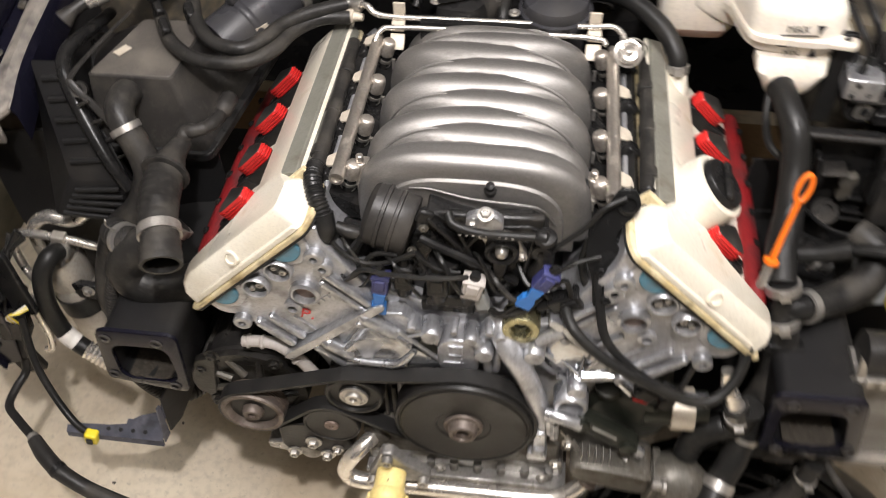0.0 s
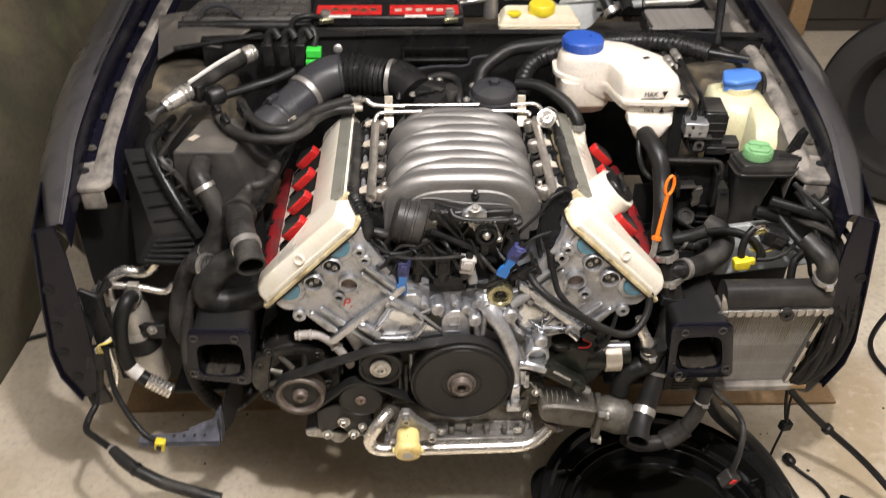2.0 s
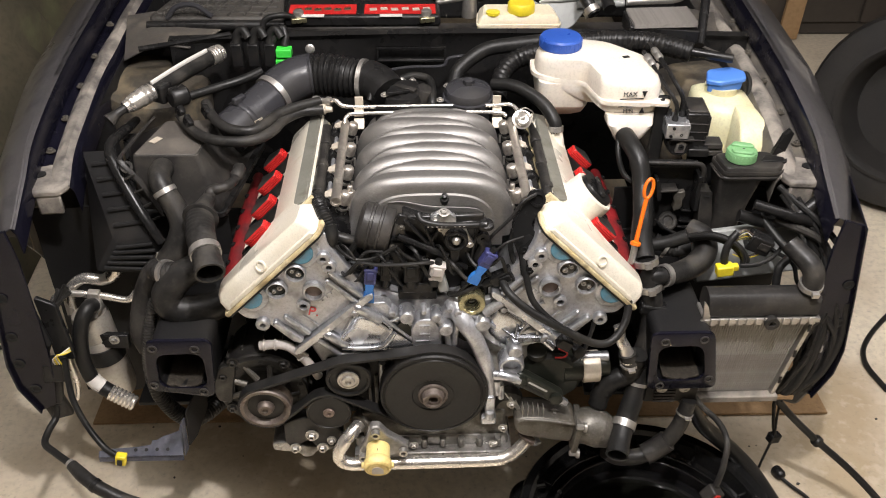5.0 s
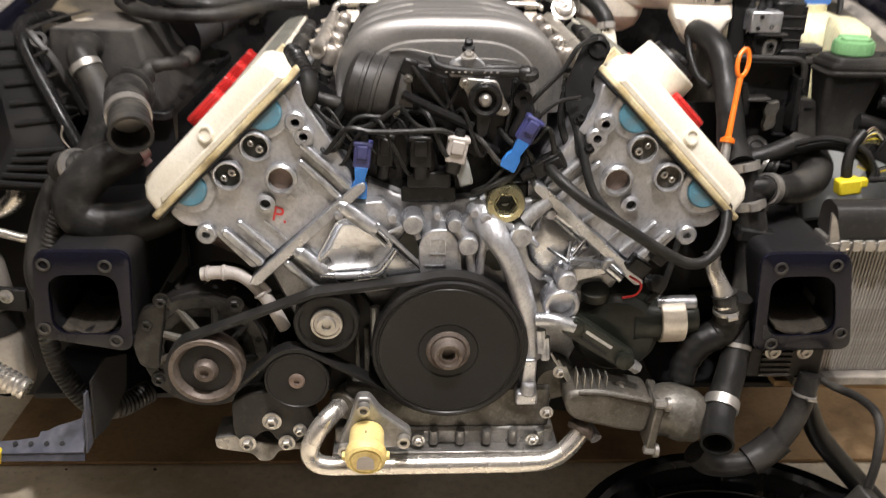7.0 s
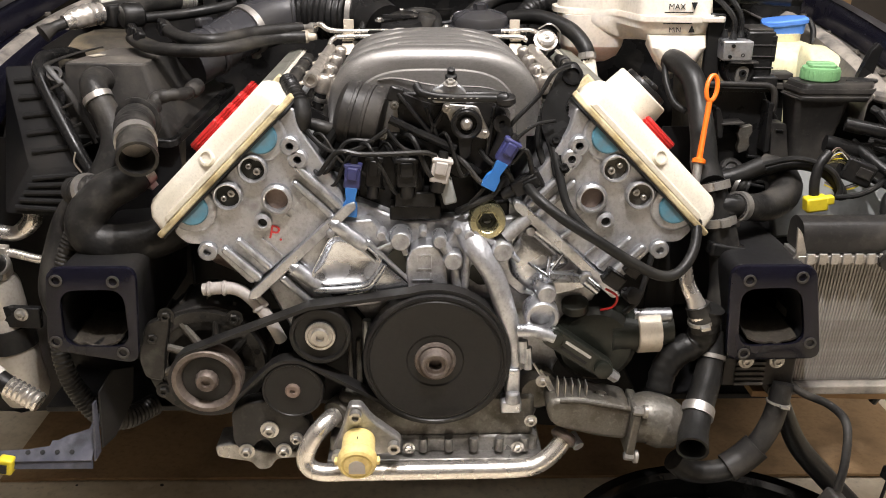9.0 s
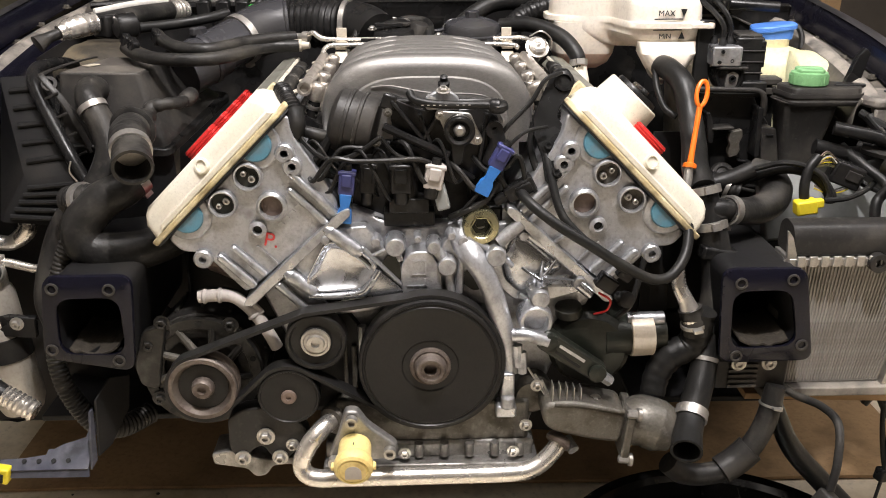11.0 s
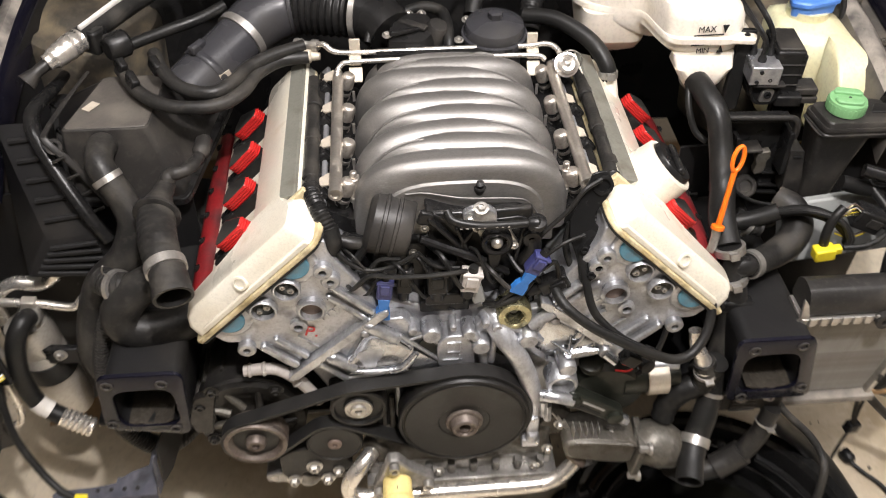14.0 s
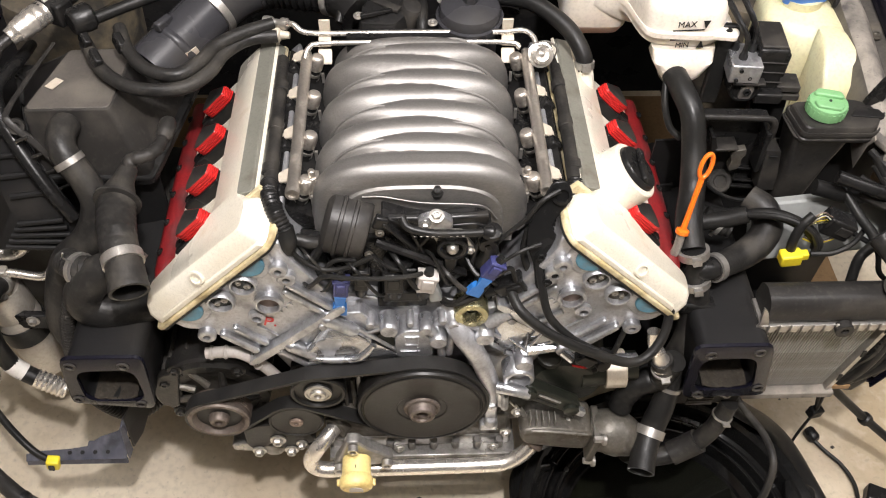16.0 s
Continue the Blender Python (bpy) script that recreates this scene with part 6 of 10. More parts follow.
for k in range(7):
    x = -0.155 + 0.035 * k
    bm = cyl(B(), (x, 0.604, 0.314), (x, 0.604, 0.334), 0.0065, 0.006, 10)
    part("sump_boss", bm, ALU_DIRTY, sump)
for x in (-0.105, 0.045):
    part("sump_bolt", bolt(B(), (x, 0.598, 0.322), AX, 0.006, 0.006), STEEL, sump)
# steel coolant pipe with its pale cap
bm = tube(B(), [(-0.200, 0.622, 0.366), (-0.212, 0.604, 0.366), (-0.225, 0.590, 0.358), (-0.236, 0.584, 0.344), (-0.245, 0.580, 0.321), (-0.239, 0.576, 0.307), (-0.222, 0.574, 0.301), (-0.19, 0.574, 0.301), (-0.05, 0.574, 0.302), (0.045, 0.575, 0.303), (0.072, 0.578, 0.308), (0.092, 0.584, 0.321), (0.110, 0.594, 0.340)], 0.0125, 18)
part("coolant_pipe", bm, NICKEL, engine, "bright bent steel coolant pipe")
part("pipe_collar", lathe(B(), [(0.022, -0.030), (0.022, -0.004), (0.019, 0.0), (0.0135, 0.001)], (-0.205, 0.612, 0.3665), (-0.5, -0.85, 0.0), 24), GREYCAST, engine, "dirty cast collar round the pipe")
part("pipe_flange", lathe(B(), [(0.0165, -0.004), (0.0185, 0.0), (0.0165, 0.006), (0.014, 0.010)], (0.106, 0.592, 0.340), (0.6, 0.5, 0.6), 22), WORN, engine)
part("pipe_ear", cyl(B(), (0.128, 0.588, 0.328), (0.120, 0.606, 0.336), 0.008, 0.008, 12), ALU_RAW, engine)
capt = thing("filler_plug", (-0.172, 0.53, 0.35), "", "")
capt.parent = engine
capt.location = WPOS[capt] - WPOS[engine]
ca = V(0.0, -1, -0.16)
co = V(-0.170, 0.552, 0.3570)
part("plug_barrel", lathe(B(), [(0.0215, -0.012), (0.0220, 0.004), (0.0222, 0.015), (0.0245, 0.018), (0.0258, 0.024), (0.0256, 0.030), (0.0240, 0.034), (0.0205, 0.0365), (0.0185, 0.0350), (0.0165, 0.0365), (0.0, 0.0365)], co, ca, 36), CAP_CREAM, capt, "pale yellow plastic screw plug with a grimy flange", smooth=30)
cu, cv, cw = basis(ca)
part("plug_recess", prism(B(), [(0.0105 * math.cos(math.pi * k / 10), 0.0105 * math.sin(math.pi * k / 10) - 0.001) for k in range(11)] + [(-0.0105, -0.012), (0.0105, -0.012)], co + cw * 0.0362, cu, -cv if cv.z < 0 else cv, cw * 0.0012), PLUG_GREY, capt)
for a in (0, 180):
    d = cu * math.cos(radians(a)) + cv * math.sin(radians(a))
    part("plug_lug", box(B(), co + cw * 0.026 + d * 0.0262, (0.006, 0.007, 0.010), Matrix((d, cw.cross(d), cw)).transposed().to_4x4()), CAP_CREAM, capt, bevel=0.0015)
part("plug_slot", box(B(), co + cw * 0.010 + V(0, 0, 0.0215), (0.0014, 0.007, 0.002)), FLAT_BLACK, capt)
plate("plug_bracket", [(-0.182, 0.412), (-0.166, 0.412), (-0.152, 0.390), (-0.126, 0.368), (-0.114, 0.358), (-0.116, 0.342), (-0.134, 0.338), (-0.198, 0.330), (-0.206, 0.342), (-0.192, 0.376)], 0.562, 0.58, ALU_DIRTY, "cast alloy bracket behind the plug", r=0.006, bevel=0.003)
for x, z in ((-0.173, 0.400), (-0.124, 0.352), (-0.198, 0.339)):
    part("bracket_bolt", lathe(B(), [(0.008, 0), (0.008, 0.010), (0.0045, 0.010), (0.004, 0.004), (0, 0.004)], (x, 0.561, z), AX, 16), STEEL, engine)

# pump, thermostat housing and outlets on the other side
pump = thing("coolant_pump", (0.15, 0.66, 0.46), "", "")
pump.parent = engine
pump.location = WPOS[pump] - WPOS[engine]
part("pump_drum", lathe(B(), [(0.030, 0.0), (0.048, 0.004), (0.056, 0.014), (0.058, 0.03), (0.058, 0.09), (0.04, 0.10)], (0.148, 0.622, 0.462), (0.12, 1, 0), 32), GREENISH, pump, "oily green-black pump drum", smooth=30)
part("pump_neck", lathe(B(), [(0.030, 0), (0.028, 0.05), (0.022, 0.052), (0.022, 0.085)], (0.170, 0.645, 0.475), (1, 0, 0.05), 24), GREENISH, pump)
part("pump_band", lathe(B(), [(0.0285, 0), (0.0295, 0.001), (0.0295, 0.030), (0.0285, 0.031)], (0.205, 0.640, 0.478), (1, 0, 0.05), 26), TAPE, pump, "pale beige label band")
part("pump_tip", lathe(B(), [(0.010, 0), (0.010, 0.05), (0.007, 0.052)], (0.20, 0.640, 0.502), (1, 0, 0.02), 14), ALU_RAW, pump)
part("pump_cap", lathe(B(), [(0.018, 0), (0.018, 0.012), (0.012, 0.014), (0, 0.014)], (0.120, 0.640, 0.512), (-0.1, -0.2, 1), 20), GREENISH, pump)
arm = V(0.086, 0.592, 0.494), V(0.152, 0.592, 0.448)
bm = tube(B(), [(0.040, 0.598, 0.502), (0.060, 0.592, 0.504), (0.086, 0.590, 0.496)], 0.009, 12)
part("arm_pipe", bm, ALU_RAW, pump)
d = (arm[1] - arm[0]).normalized()
bm = prism(B(), rounded([(-0.012, -0.016), (0.092, -0.014), (0.096, 0.012), (-0.012, 0.014)], 0.012), arm[0], d, (-d.z, 0, d.x), (0, 0.02, 0))
part("pump_arm", bm, GREENISH, pump, "slotted dark pump arm", bevel=0.003)
for k in (-1, 1):
    part("arm_slot", prism(B(), rounded([(0.016, -0.003 + 0.005 * k), (0.058, -0.003 + 0.005 * k), (0.058, 0.001 + 0.005 * k), (0.016, 0.001 + 0.005 * k)], 0.001, 2), arm[0] - V(0, 0.001, 0), d, (-d.z, 0, d.x), (0, 0.003, 0)), ALU_RAW if k > 0 else FLAT_BLACK, pump)
for k in (0.0, 0.082):
    part("arm_bolt", lathe(B(), [(0.012, 0), (0.012, 0.006), (0.009, 0.008), (0, 0.008)], arm[0] + d * k - V(0, 0.0, 0), AX, 18), GREENISH, pump)
part("arm_tip", bolt(B(), arm[1] + d * 0.012, d, 0.008, 0.014, False), ALU_RAW, pump)
for q in ((0.052, 0.600, 0.476), (0.046, 0.600, 0.486)):
    part("pump_bolt", cyl(B(), q, (q[0] + 0.002, 0.596, q[2] - 0.03), 0.007, 0.006, 8), ALU_RAW, pump)
stat = thing("thermostat_housing", (0.16, 0.60, 0.36), "", "")
stat.parent = engine
stat.location = WPOS[stat] - WPOS[engine]
poly = rounded([(0.080, 0.410), (0.120, 0.412), (0.196, 0.396), (0.190, 0.346), (0.150, 0.352), (0.092, 0.368), (0.080, 0.384)], 0.014, 5)
part("stat_body", prism(B(), poly, (0, 0.574, 0), (1, 0, 0), (0, 0, 1), (0, 0.060, 0)), GREYCAST, stat, "dirty grey thermostat body", bevel=0.006)
part("stat_ridge", tube(B(), [(0.096, 0.576, 0.409), (0.13, 0.574, 0.408), (0.19, 0.574, 0.396)], 0.003, 8), GREYCAST, stat)
part("stat_flange", prism(B(), rounded([(-0.022, -0.034), (0.044, -0.034), (0.044, 0.036), (-0.022, 0.034)], 0.008), (0.190, 0.582, 0.364), (0.04, 1, 0), (0.10, 0, 1), (0.011, 0, -0.002)), GREYCAST, stat, bevel=0.002)
for dy, dz in ((-0.018, -0.036), (-0.018, 0.034)):
    part("stat_bolt", bolt(B(), (0.206 + 0.1 * dz, 0.582 + dy, 0.364 + dz), (-1, 0, 0.1), 0.006, 0.018), STEEL, stat)
part("stat_outlet", tube(B(), [(0.198, 0.596, 0.366), (0.220, 0.594, 0.370), (0.242, 0.590, 0.364), (0.262, 0.584, 0.358)], [0.031, 0.036, 0.036, 0.028], 20), GREYCAST, stat, "dirty grey outlet")
for k in range(5):
    part("stat_fin", box(B(), (0.094 + 0.0095 * k, 0.590, 0.421 - 0.0015 * k), (0.0012, 0.016, 0.026)), STEEL, stat)
for k in range(3):
    part("stat_strut", cyl(B(), (0.062 + 0.01 * k, 0.604, 0.45 - 0.01 * k), (0.105, 0.600, 0.378), 0.0016, 0.0016, 6), STEEL, stat)
part("stat_side", lathe(B(), [(0.022, 0), (0.030, 0.01), (0.030, 0.03)], (0.072, 0.618, 0.395), (0, 1, 0), 20), GREYCAST, stat)
for x, z in ((0.075, 0.424), (0.062, 0.362), (0.155, 0.400)):
    part("stat_bolt", bolt(B(), (x, 0.602, z), AX, 0.006, 0.008), STEEL, stat)
# dark filler block at the engine's rear so that the gaps under the heads stay closed
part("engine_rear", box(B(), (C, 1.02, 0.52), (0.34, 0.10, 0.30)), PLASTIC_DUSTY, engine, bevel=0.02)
# red letter chalked on the head by hand, and its mirror smear
P = bank(-1)
lettering("chalk_mark", "P.", 0.027, Matrix.Translation((-0.272, 0.6328, 0.625)) @ turn(90, 14, 0), RED_INK, engine)

# ---- things in the engine bay: intake side ----
def hose(name, pts, r, mat, label, category="hose", clips=(), bore=0.0, ribs=None, seg=16, n=7):
    """A hose that lies between its neighbours, with its band clips as (place along it, width)."""
    line = spline(pts, 10)
    bm = tube(B(), pts, r, seg, n, ribs, bore)
    if not clips:
        return part(name, bm, mat, None, label, category=category)
    o = thing(name, pts[0], label, category)
    part("hose_tube", bm, mat, o)
    for f, w in clips:
        i = min(int(f * (len(line) - 1)), len(line) - 2)
        rr = r if not isinstance(r, (list, tuple)) else r[min(round(f * (len(r) - 1)), len(r) - 1)]
        part("hose_clip", clamp(B(), line[i], line[i + 1] - line[i], rr * 1.02, w), STEEL, o, "bright metal band clip")
    return o


airbox = thing("air_filter_box", (-0.52, 0.95, 0.62), "dusty black air filter housing with a ribbed tray", "air box")
low = rounded([(0, 0), (1, 0), (1, 1), (0, 1)], 0.07, 3)


def quadloop(c, poly):
    a, b, d, e = [V(q) for q in c]
    return [a.lerp(b, u).lerp(e.lerp(d, u), v) for u, v in poly]


lip = [(-0.650, 0.985, 0.775), (-0.606, 0.838, 0.700), (-0.452, 0.842, 0.690), (-0.398, 1.030, 0.735)]
top = [(-0.570, 0.992, 0.806), (-0.604, 0.862, 0.803), (-0.487, 0.867, 0.800), (-0.478, 1.000, 0.803)]
mid1 = [tuple(V(a).lerp(V(b), 0.90) - V(0, 0, 0.002)) for a, b in zip(lip, top)]
order = [0, 1, 2, 3]
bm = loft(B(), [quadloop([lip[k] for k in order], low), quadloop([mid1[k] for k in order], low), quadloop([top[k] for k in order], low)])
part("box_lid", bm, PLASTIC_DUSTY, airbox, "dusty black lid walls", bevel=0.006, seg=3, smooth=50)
# Dusty top plate, painted lighter than the walls to carry the top light
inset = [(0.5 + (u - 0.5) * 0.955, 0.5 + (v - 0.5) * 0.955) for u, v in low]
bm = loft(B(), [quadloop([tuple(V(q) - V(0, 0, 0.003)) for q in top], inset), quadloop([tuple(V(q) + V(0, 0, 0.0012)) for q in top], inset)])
part("lid_top", bm, LID, airbox, "dusty brown flat lid painted lighter as if lit from above", bevel=0.001)
wide = [tuple(V(a) + (V(a) - V(-0.51, 0.92, 0.73)) * 0.06 + V(0, 0, d)) for a in lip for d in (0,)]
bm = loft(B(), [quadloop([tuple(V(q) - V(0, 0, 0.006)) for q in wide], low), quadloop([tuple(V(q) + V(0, 0, 0.006)) for q in wide], low)])
part("box_lip", bm, PLASTIC, airbox, "black rim of the lid", bevel=0.002)
for k in range(4):
    q = V(wide[0]).lerp(V(wide[1]), 0.12 + 0.25 * k)
    part("lip_tooth", box(B(), q + V(0.012, -0.002, 0.004), (0.022, 0.006, 0.006), turn(0, 30, -30)), PLASTIC, airbox, bevel=0.001)
tray_top = [(-0.705, 0.900, 0.792), (-0.652, 0.900, 0.794), (-0.560, 0.803, 0.668), (-0.648, 0.800, 0.660)]
tray_low = [(-0.712, 0.880, 0.640), (-0.60, 0.880, 0.600), (-0.545, 0.790, 0.590), (-0.690, 0.790, 0.600)]
bm = loft(B(), [quadloop(tray_low, low), quadloop(tray_top, low)])
part("box_tray", bm, BLACK, airbox, "black ribbed lower tray", bevel=0.006)
for k in range(5):
    f = 0.16 + 0.17 * k
    a = V(tray_top[3]).lerp(V(tray_low[3]), f) + V(0.012, -0.004, 0)
    b = V(tray_top[2]).lerp(V(tray_low[2]), f) + V(-0.02, -0.004, 0)
    part("tray_rib", cyl(B(), a, b, 0.0045, 0.0035, 8), BLACK, airbox)
    a = V(tray_top[0]).lerp(V(tray_top[3]), f) + V(0.010, 0, 0.003)
    b = V(tray_top[1]).lerp(V(tray_top[2]), f) + V(-0.01, 0, 0.003)
    part("tray_slat", cyl(B(), a, b, 0.005, 0.004, 8), BLACK, airbox)
bm = tube(B(), [(-0.640, 1.030, 0.788), (-0.638, 0.985, 0.799), (-0.646, 0.940, 0.804), (-0.653, 0.908, 0.800), (-0.643, 0.876, 0.786), (-0.620, 0.845, 0.752), (-0.585, 0.810, 0.702), (-0.560, 0.795, 0.660)], [0.008, 0.009, 0.0095, 0.0105, 0.0115, 0.011, 0.010, 0.009], 12)
part("box_strut", bm, PLASTIC, airbox, "black rounded frame strut")
rim_pts = [(-0.597, 1.009, 0.805), (-0.610, 0.935, 0.806), (-0.622, 0.862, 0.803), (-0.616, 0.845, 0.796), (-0.588, 0.838, 0.760), (-0.560, 0.836, 0.692)]
part("lid_flange", tube(B(), rim_pts, [0.003, 0.0035, 0.0045, 0.0055, 0.0055, 0.005], 8, flat=0.55), PLASTIC_DUSTY, airbox, "worn edge of the lid frame")
part("flange_eye", lathe(B(), [(0.011, -0.004), (0.011, 0.004), (0.006, 0.004), (0.0055, -0.002), (0, -0.002)], (-0.610, 0.846, 0.790), (0.2, -0.8, 0.5), 18), PLASTIC_DUSTY, airbox)
for k in range(4):
    q = V(-0.606, 0.836, 0.775).lerp(V(-0.575, 0.828, 0.690), k / 3)
    part("flange_tooth", box(B(), q, (0.022, 0.004, 0.004), turn(0, -25, 0)), PLASTIC_DUSTY, airbox, bevel=0.001)
part("box_label", box(B(), (-0.572, 0.915, 0.8062), (0.014, 0.022, 0.001), turn(0, 0, -30)), TAPE, airbox, "small beige sticker")
# a low black moulding that closes the corner under the box
part("wheel_liner", box(B(), (-0.60, 0.96, 0.56), (0.20, 0.16, 0.20)), PLASTIC, None, "black plastic liner behind the filter box", category="liner", bevel=0.03)

duct = thing("intake_duct", (-0.40, 1.0, 0.80), "blue-black plastic intake duct with a ribbed bellows", "duct")
d0, d1, d2 = V(-0.452, 0.968, 0.786), V(-0.416, 1.010, 0.804), V(-0.372, 1.062, 0.825)
part("duct_tube", tube(B(), [d0, d1, d2], [0.041, 0.0395, 0.038], 28), SLATE, duct)
part("duct_collar", lathe(B(), [(0.041, 0), (0.0425, 0.003), (0.0425, 0.008), (0.040, 0.012)], d0.lerp(d1, 0.75), d1 - d0, 30), SLATE, duct)
part("duct_clip", clamp(B(), d2, d2 - d1, 0.0400, 0.012), STEEL, duct, "bright steel band clip")
part("duct_elbow", tube(B(), [d2, (-0.356, 1.082, 0.832), (-0.335, 1.098, 0.839), (-0.312, 1.108, 0.843), (-0.296, 1.110, 0.845)], [0.0400, 0.0425, 0.0435, 0.0435, 0.0430], 28), SLATE, duct)
part("elbow_seam", lathe(B(), [(0.0432, -0.002), (0.0445, 0), (0.0432, 0.002)], (-0.302, 1.110, 0.8445), (1, 0.1, 0.08), 28), SLATE, duct)
part("duct_bellows", tube(B(), [(-0.298, 1.110, 0.845), (-0.265, 1.106, 0.846), (-0.235, 1.098, 0.845), (-0.205, 1.088, 0.845)], [0.0435, 0.0430, 0.0415, 0.0390], 28, 7, (0.0115, 0.0040)), PLASTIC, duct, "black ribbed bellows")
part("duct_clip", clamp(B(), (-0.196, 1.086, 0.845), (1, -0.3, 0), 0.0385, 0.009), STEEL, duct, "bright steel band clip")
part("duct_sticker", prism(B(), [(-0.011, -0.008), (0.011, -0.008), (0.011, 0.008), (-0.011, 0.008)], d1 + V(0.025, -0.0305, 0.004), (0.6, 0.6, 0.1), (-0.2, -0.3, 0.9), (0.001, -0.001, 0)), TAPE, duct)
part("duct_foot", box(B(), d1 + V(-0.012, -0.010, 0.041), (0.012, 0.03, 0.014), turn(0, 0, -30)), SLATE, duct, bevel=0.003)

for pts, nm in (([(-0.276, 1.012, 0.834), (-0.317, 0.990, 0.834), (-0.352, 0.962, 0.832), (-0.371, 0.925, 0.831), (-0.398, 0.901, 0.83), (-0.439, 0.912, 0.832), (-0.470, 0.948, 0.838), (-0.490, 0.995, 0.84)], "upper"),
                ([(-0.270, 1.000, 0.822), (-0.311, 0.992, 0.822), (-0.342, 0.962, 0.82), (-0.358, 0.918, 0.82), (-0.391, 0.888, 0.818), (-0.452, 0.888, 0.818), (-0.503, 0.924, 0.82), (-0.540, 0.985, 0.822)], "lower")):
    o = hose("fuel_hose", pts, 0.0098, RUBBER_OLD, "dusty black rubber fuel hose with a soft bend", seg=14)
    tagged(o, "dusty black rubber fuel hose with a soft bend", "hose", "fuel hoses beside the duct")
for q in ((-0.482, 0.958, 0.842), (-0.512, 0.935, 0.832), (-0.535, 0.975, 0.835)):
    part("hose_bracket", box(B(), q, (0.012, 0.026, 0.020), turn(20, 10, 35)), PLASTIC, None, "black plastic hose bracket on the filter box", category="bracket", bevel=0.003, group="hose brackets")

ac = thing("air_conditioning_hose", (-0.58, 1.0, 0.83), "thick dark hose with bare aluminium ends", "hose")
part("hose_tube", tube(B(), [(-0.598, 1.005, 0.857), (-0.550, 1.088, 0.862), (-0.510, 1.160, 0.862)], 0.0168, 18), RUBBER_OLD, ac)
part("hose_sleeve", tube(B(), [(-0.590, 1.010, 0.8745), (-0.548, 1.084, 0.8800), (-0.512, 1.150, 0.8800)], 0.0026, 8, flat=2.2), WHITE, ac, "pale printed stripe")
part("hose_end", tube(B(), [(-0.512, 1.156, 0.862), (-0.502, 1.174, 0.861), (-0.495, 1.188, 0.860)], [0.0178, 0.0190, 0.0180], 18, ribs=(0.007, 0.0014)), NICKEL, ac, "bright crimped end")
part("hose_elbow", tube(B(), [(-0.594, 1.010, 0.857), (-0.606, 0.992, 0.856), (-0.620, 0.975, 0.852), (-0.632, 0.963, 0.848)], [0.0178, 0.0185, 0.0165, 0.0120], 16, ribs=(0.012, 0.0012)), NICKEL, ac, "bright crimped elbow")
part("hose_tip", tube(B(), [(-0.630, 0.965, 0.848), (-0.645, 0.950, 0.842), (-0.657, 0.938, 0.834)], [0.0085, 0.0085, 0.014], 12), PLASTIC_DUSTY, ac, "black tip")
part("hose_saddle", box(B(), (-0.578, 1.022, 0.852), (0.034, 0.030, 0.036), turn(0, 0, -30)), PLASTIC, ac, "black clamp block", bevel=0.004)
part("hose_socket", lathe(B(), [(0.016, 0), (0.020, 0.005), (0.020, 0.03), (0.016, 0.034)], (-0.552, 0.985, 0.855), (0.6, 0.5, 0.0), 14), PLASTIC, ac)
part("side_hose", tube(B(), [(-0.535, 0.995, 0.850), (-0.48, 1.035, 0.852), (-0.43, 1.06, 0.858), (-0.395, 1.085, 0.865)], 0.0085, 12), RUBBER, ac)

hose("breather_hose", [(-0.547, 0.876, 0.770), (-0.550, 0.858, 0.780), (-0.551, 0.838, 0.782), (-0.547, 0.818, 0.777), (-0.539, 0.806, 0.764), (-0.529, 0.799, 0.748), (-0.519, 0.791, 0.727), (-0.514, 0.780, 0.700), (-0.532, 0.764, 0.656), (-0.574, 0.758, 0.613), (-0.596, 0.747, 0.565), (-0.606, 0.725, 0.510), (-0.595, 0.712, 0.475)],
     [0.017, 0.0195, 0.0195, 0.0188, 0.0186, 0.0192, 0.0200, 0.0212, 0.0235, 0.0240, 0.0235, 0.023, 0.022], RUBBER_OLD, "dusty black rubber hose bending down from the filter box", clips=((0.345, 0.009),))
o = hose("boot_hose", [(-0.460, 0.800, 0.754), (-0.465, 0.778, 0.750), (-0.467, 0.752, 0.747), (-0.462, 0.715, 0.747), (-0.450, 0.672, 0.748), (-0.438, 0.641, 0.742), (-0.427, 0.606, 0.731)], [0.012, 0.0155, 0.0245, 0.0255, 0.0245, 0.0235, 0.0255], RUBBER_OLD, "open-ended ribbed black rubber boot", clips=((0.80, 0.013),), bore=0.085, ribs=(0.0110, 0.0005), seg=24)
part("boot_ring", lathe(B(), [(0.027, -0.004), (0.031, -0.002), (0.031, 0.002), (0.027, 0.004)], (-0.466, 0.744, 0.747), (0.05, 0.98, 0.05), 22), RUBBER_OLD, o)
part("boot_pipe", tube(B(), [(-0.461, 0.792, 0.752), (-0.455, 0.804, 0.764), (-0.436, 0.808, 0.768), (-0.424, 0.826, 0.766), (-0.420, 0.850, 0.765)], [0.010, 0.011, 0.009, 0.0095, 0.009], 12, ribs=(0.014, 0.0012)), PLASTIC_DUSTY, o)
part("boot_valve", lathe(B(), [(0.008, 0), (0.012, 0.006), (0.012, 0.03), (0.008, 0.036)], (-0.420, 0.845, 0.765), (0.1, 0.9, 0.1), 14), PLASTIC_DUSTY, o)
hose("coolant_hose", [(-0.455, 0.715, 0.690), (-0.472, 0.700, 0.677), (-0.506, 0.690, 0.660), (-0.531, 0.683, 0.628), (-0.522, 0.680, 0.600), (-0.480, 0.685, 0.592), (-0.435, 0.70, 0.598), (-0.395, 0.735, 0.612)], [0.020, 0.024, 0.026, 0.027, 0.027, 0.027, 0.026, 0.025], RUBBER_OLD, "fat dusty black coolant hose bent like a hook", clips=((0.05, 0.013),))
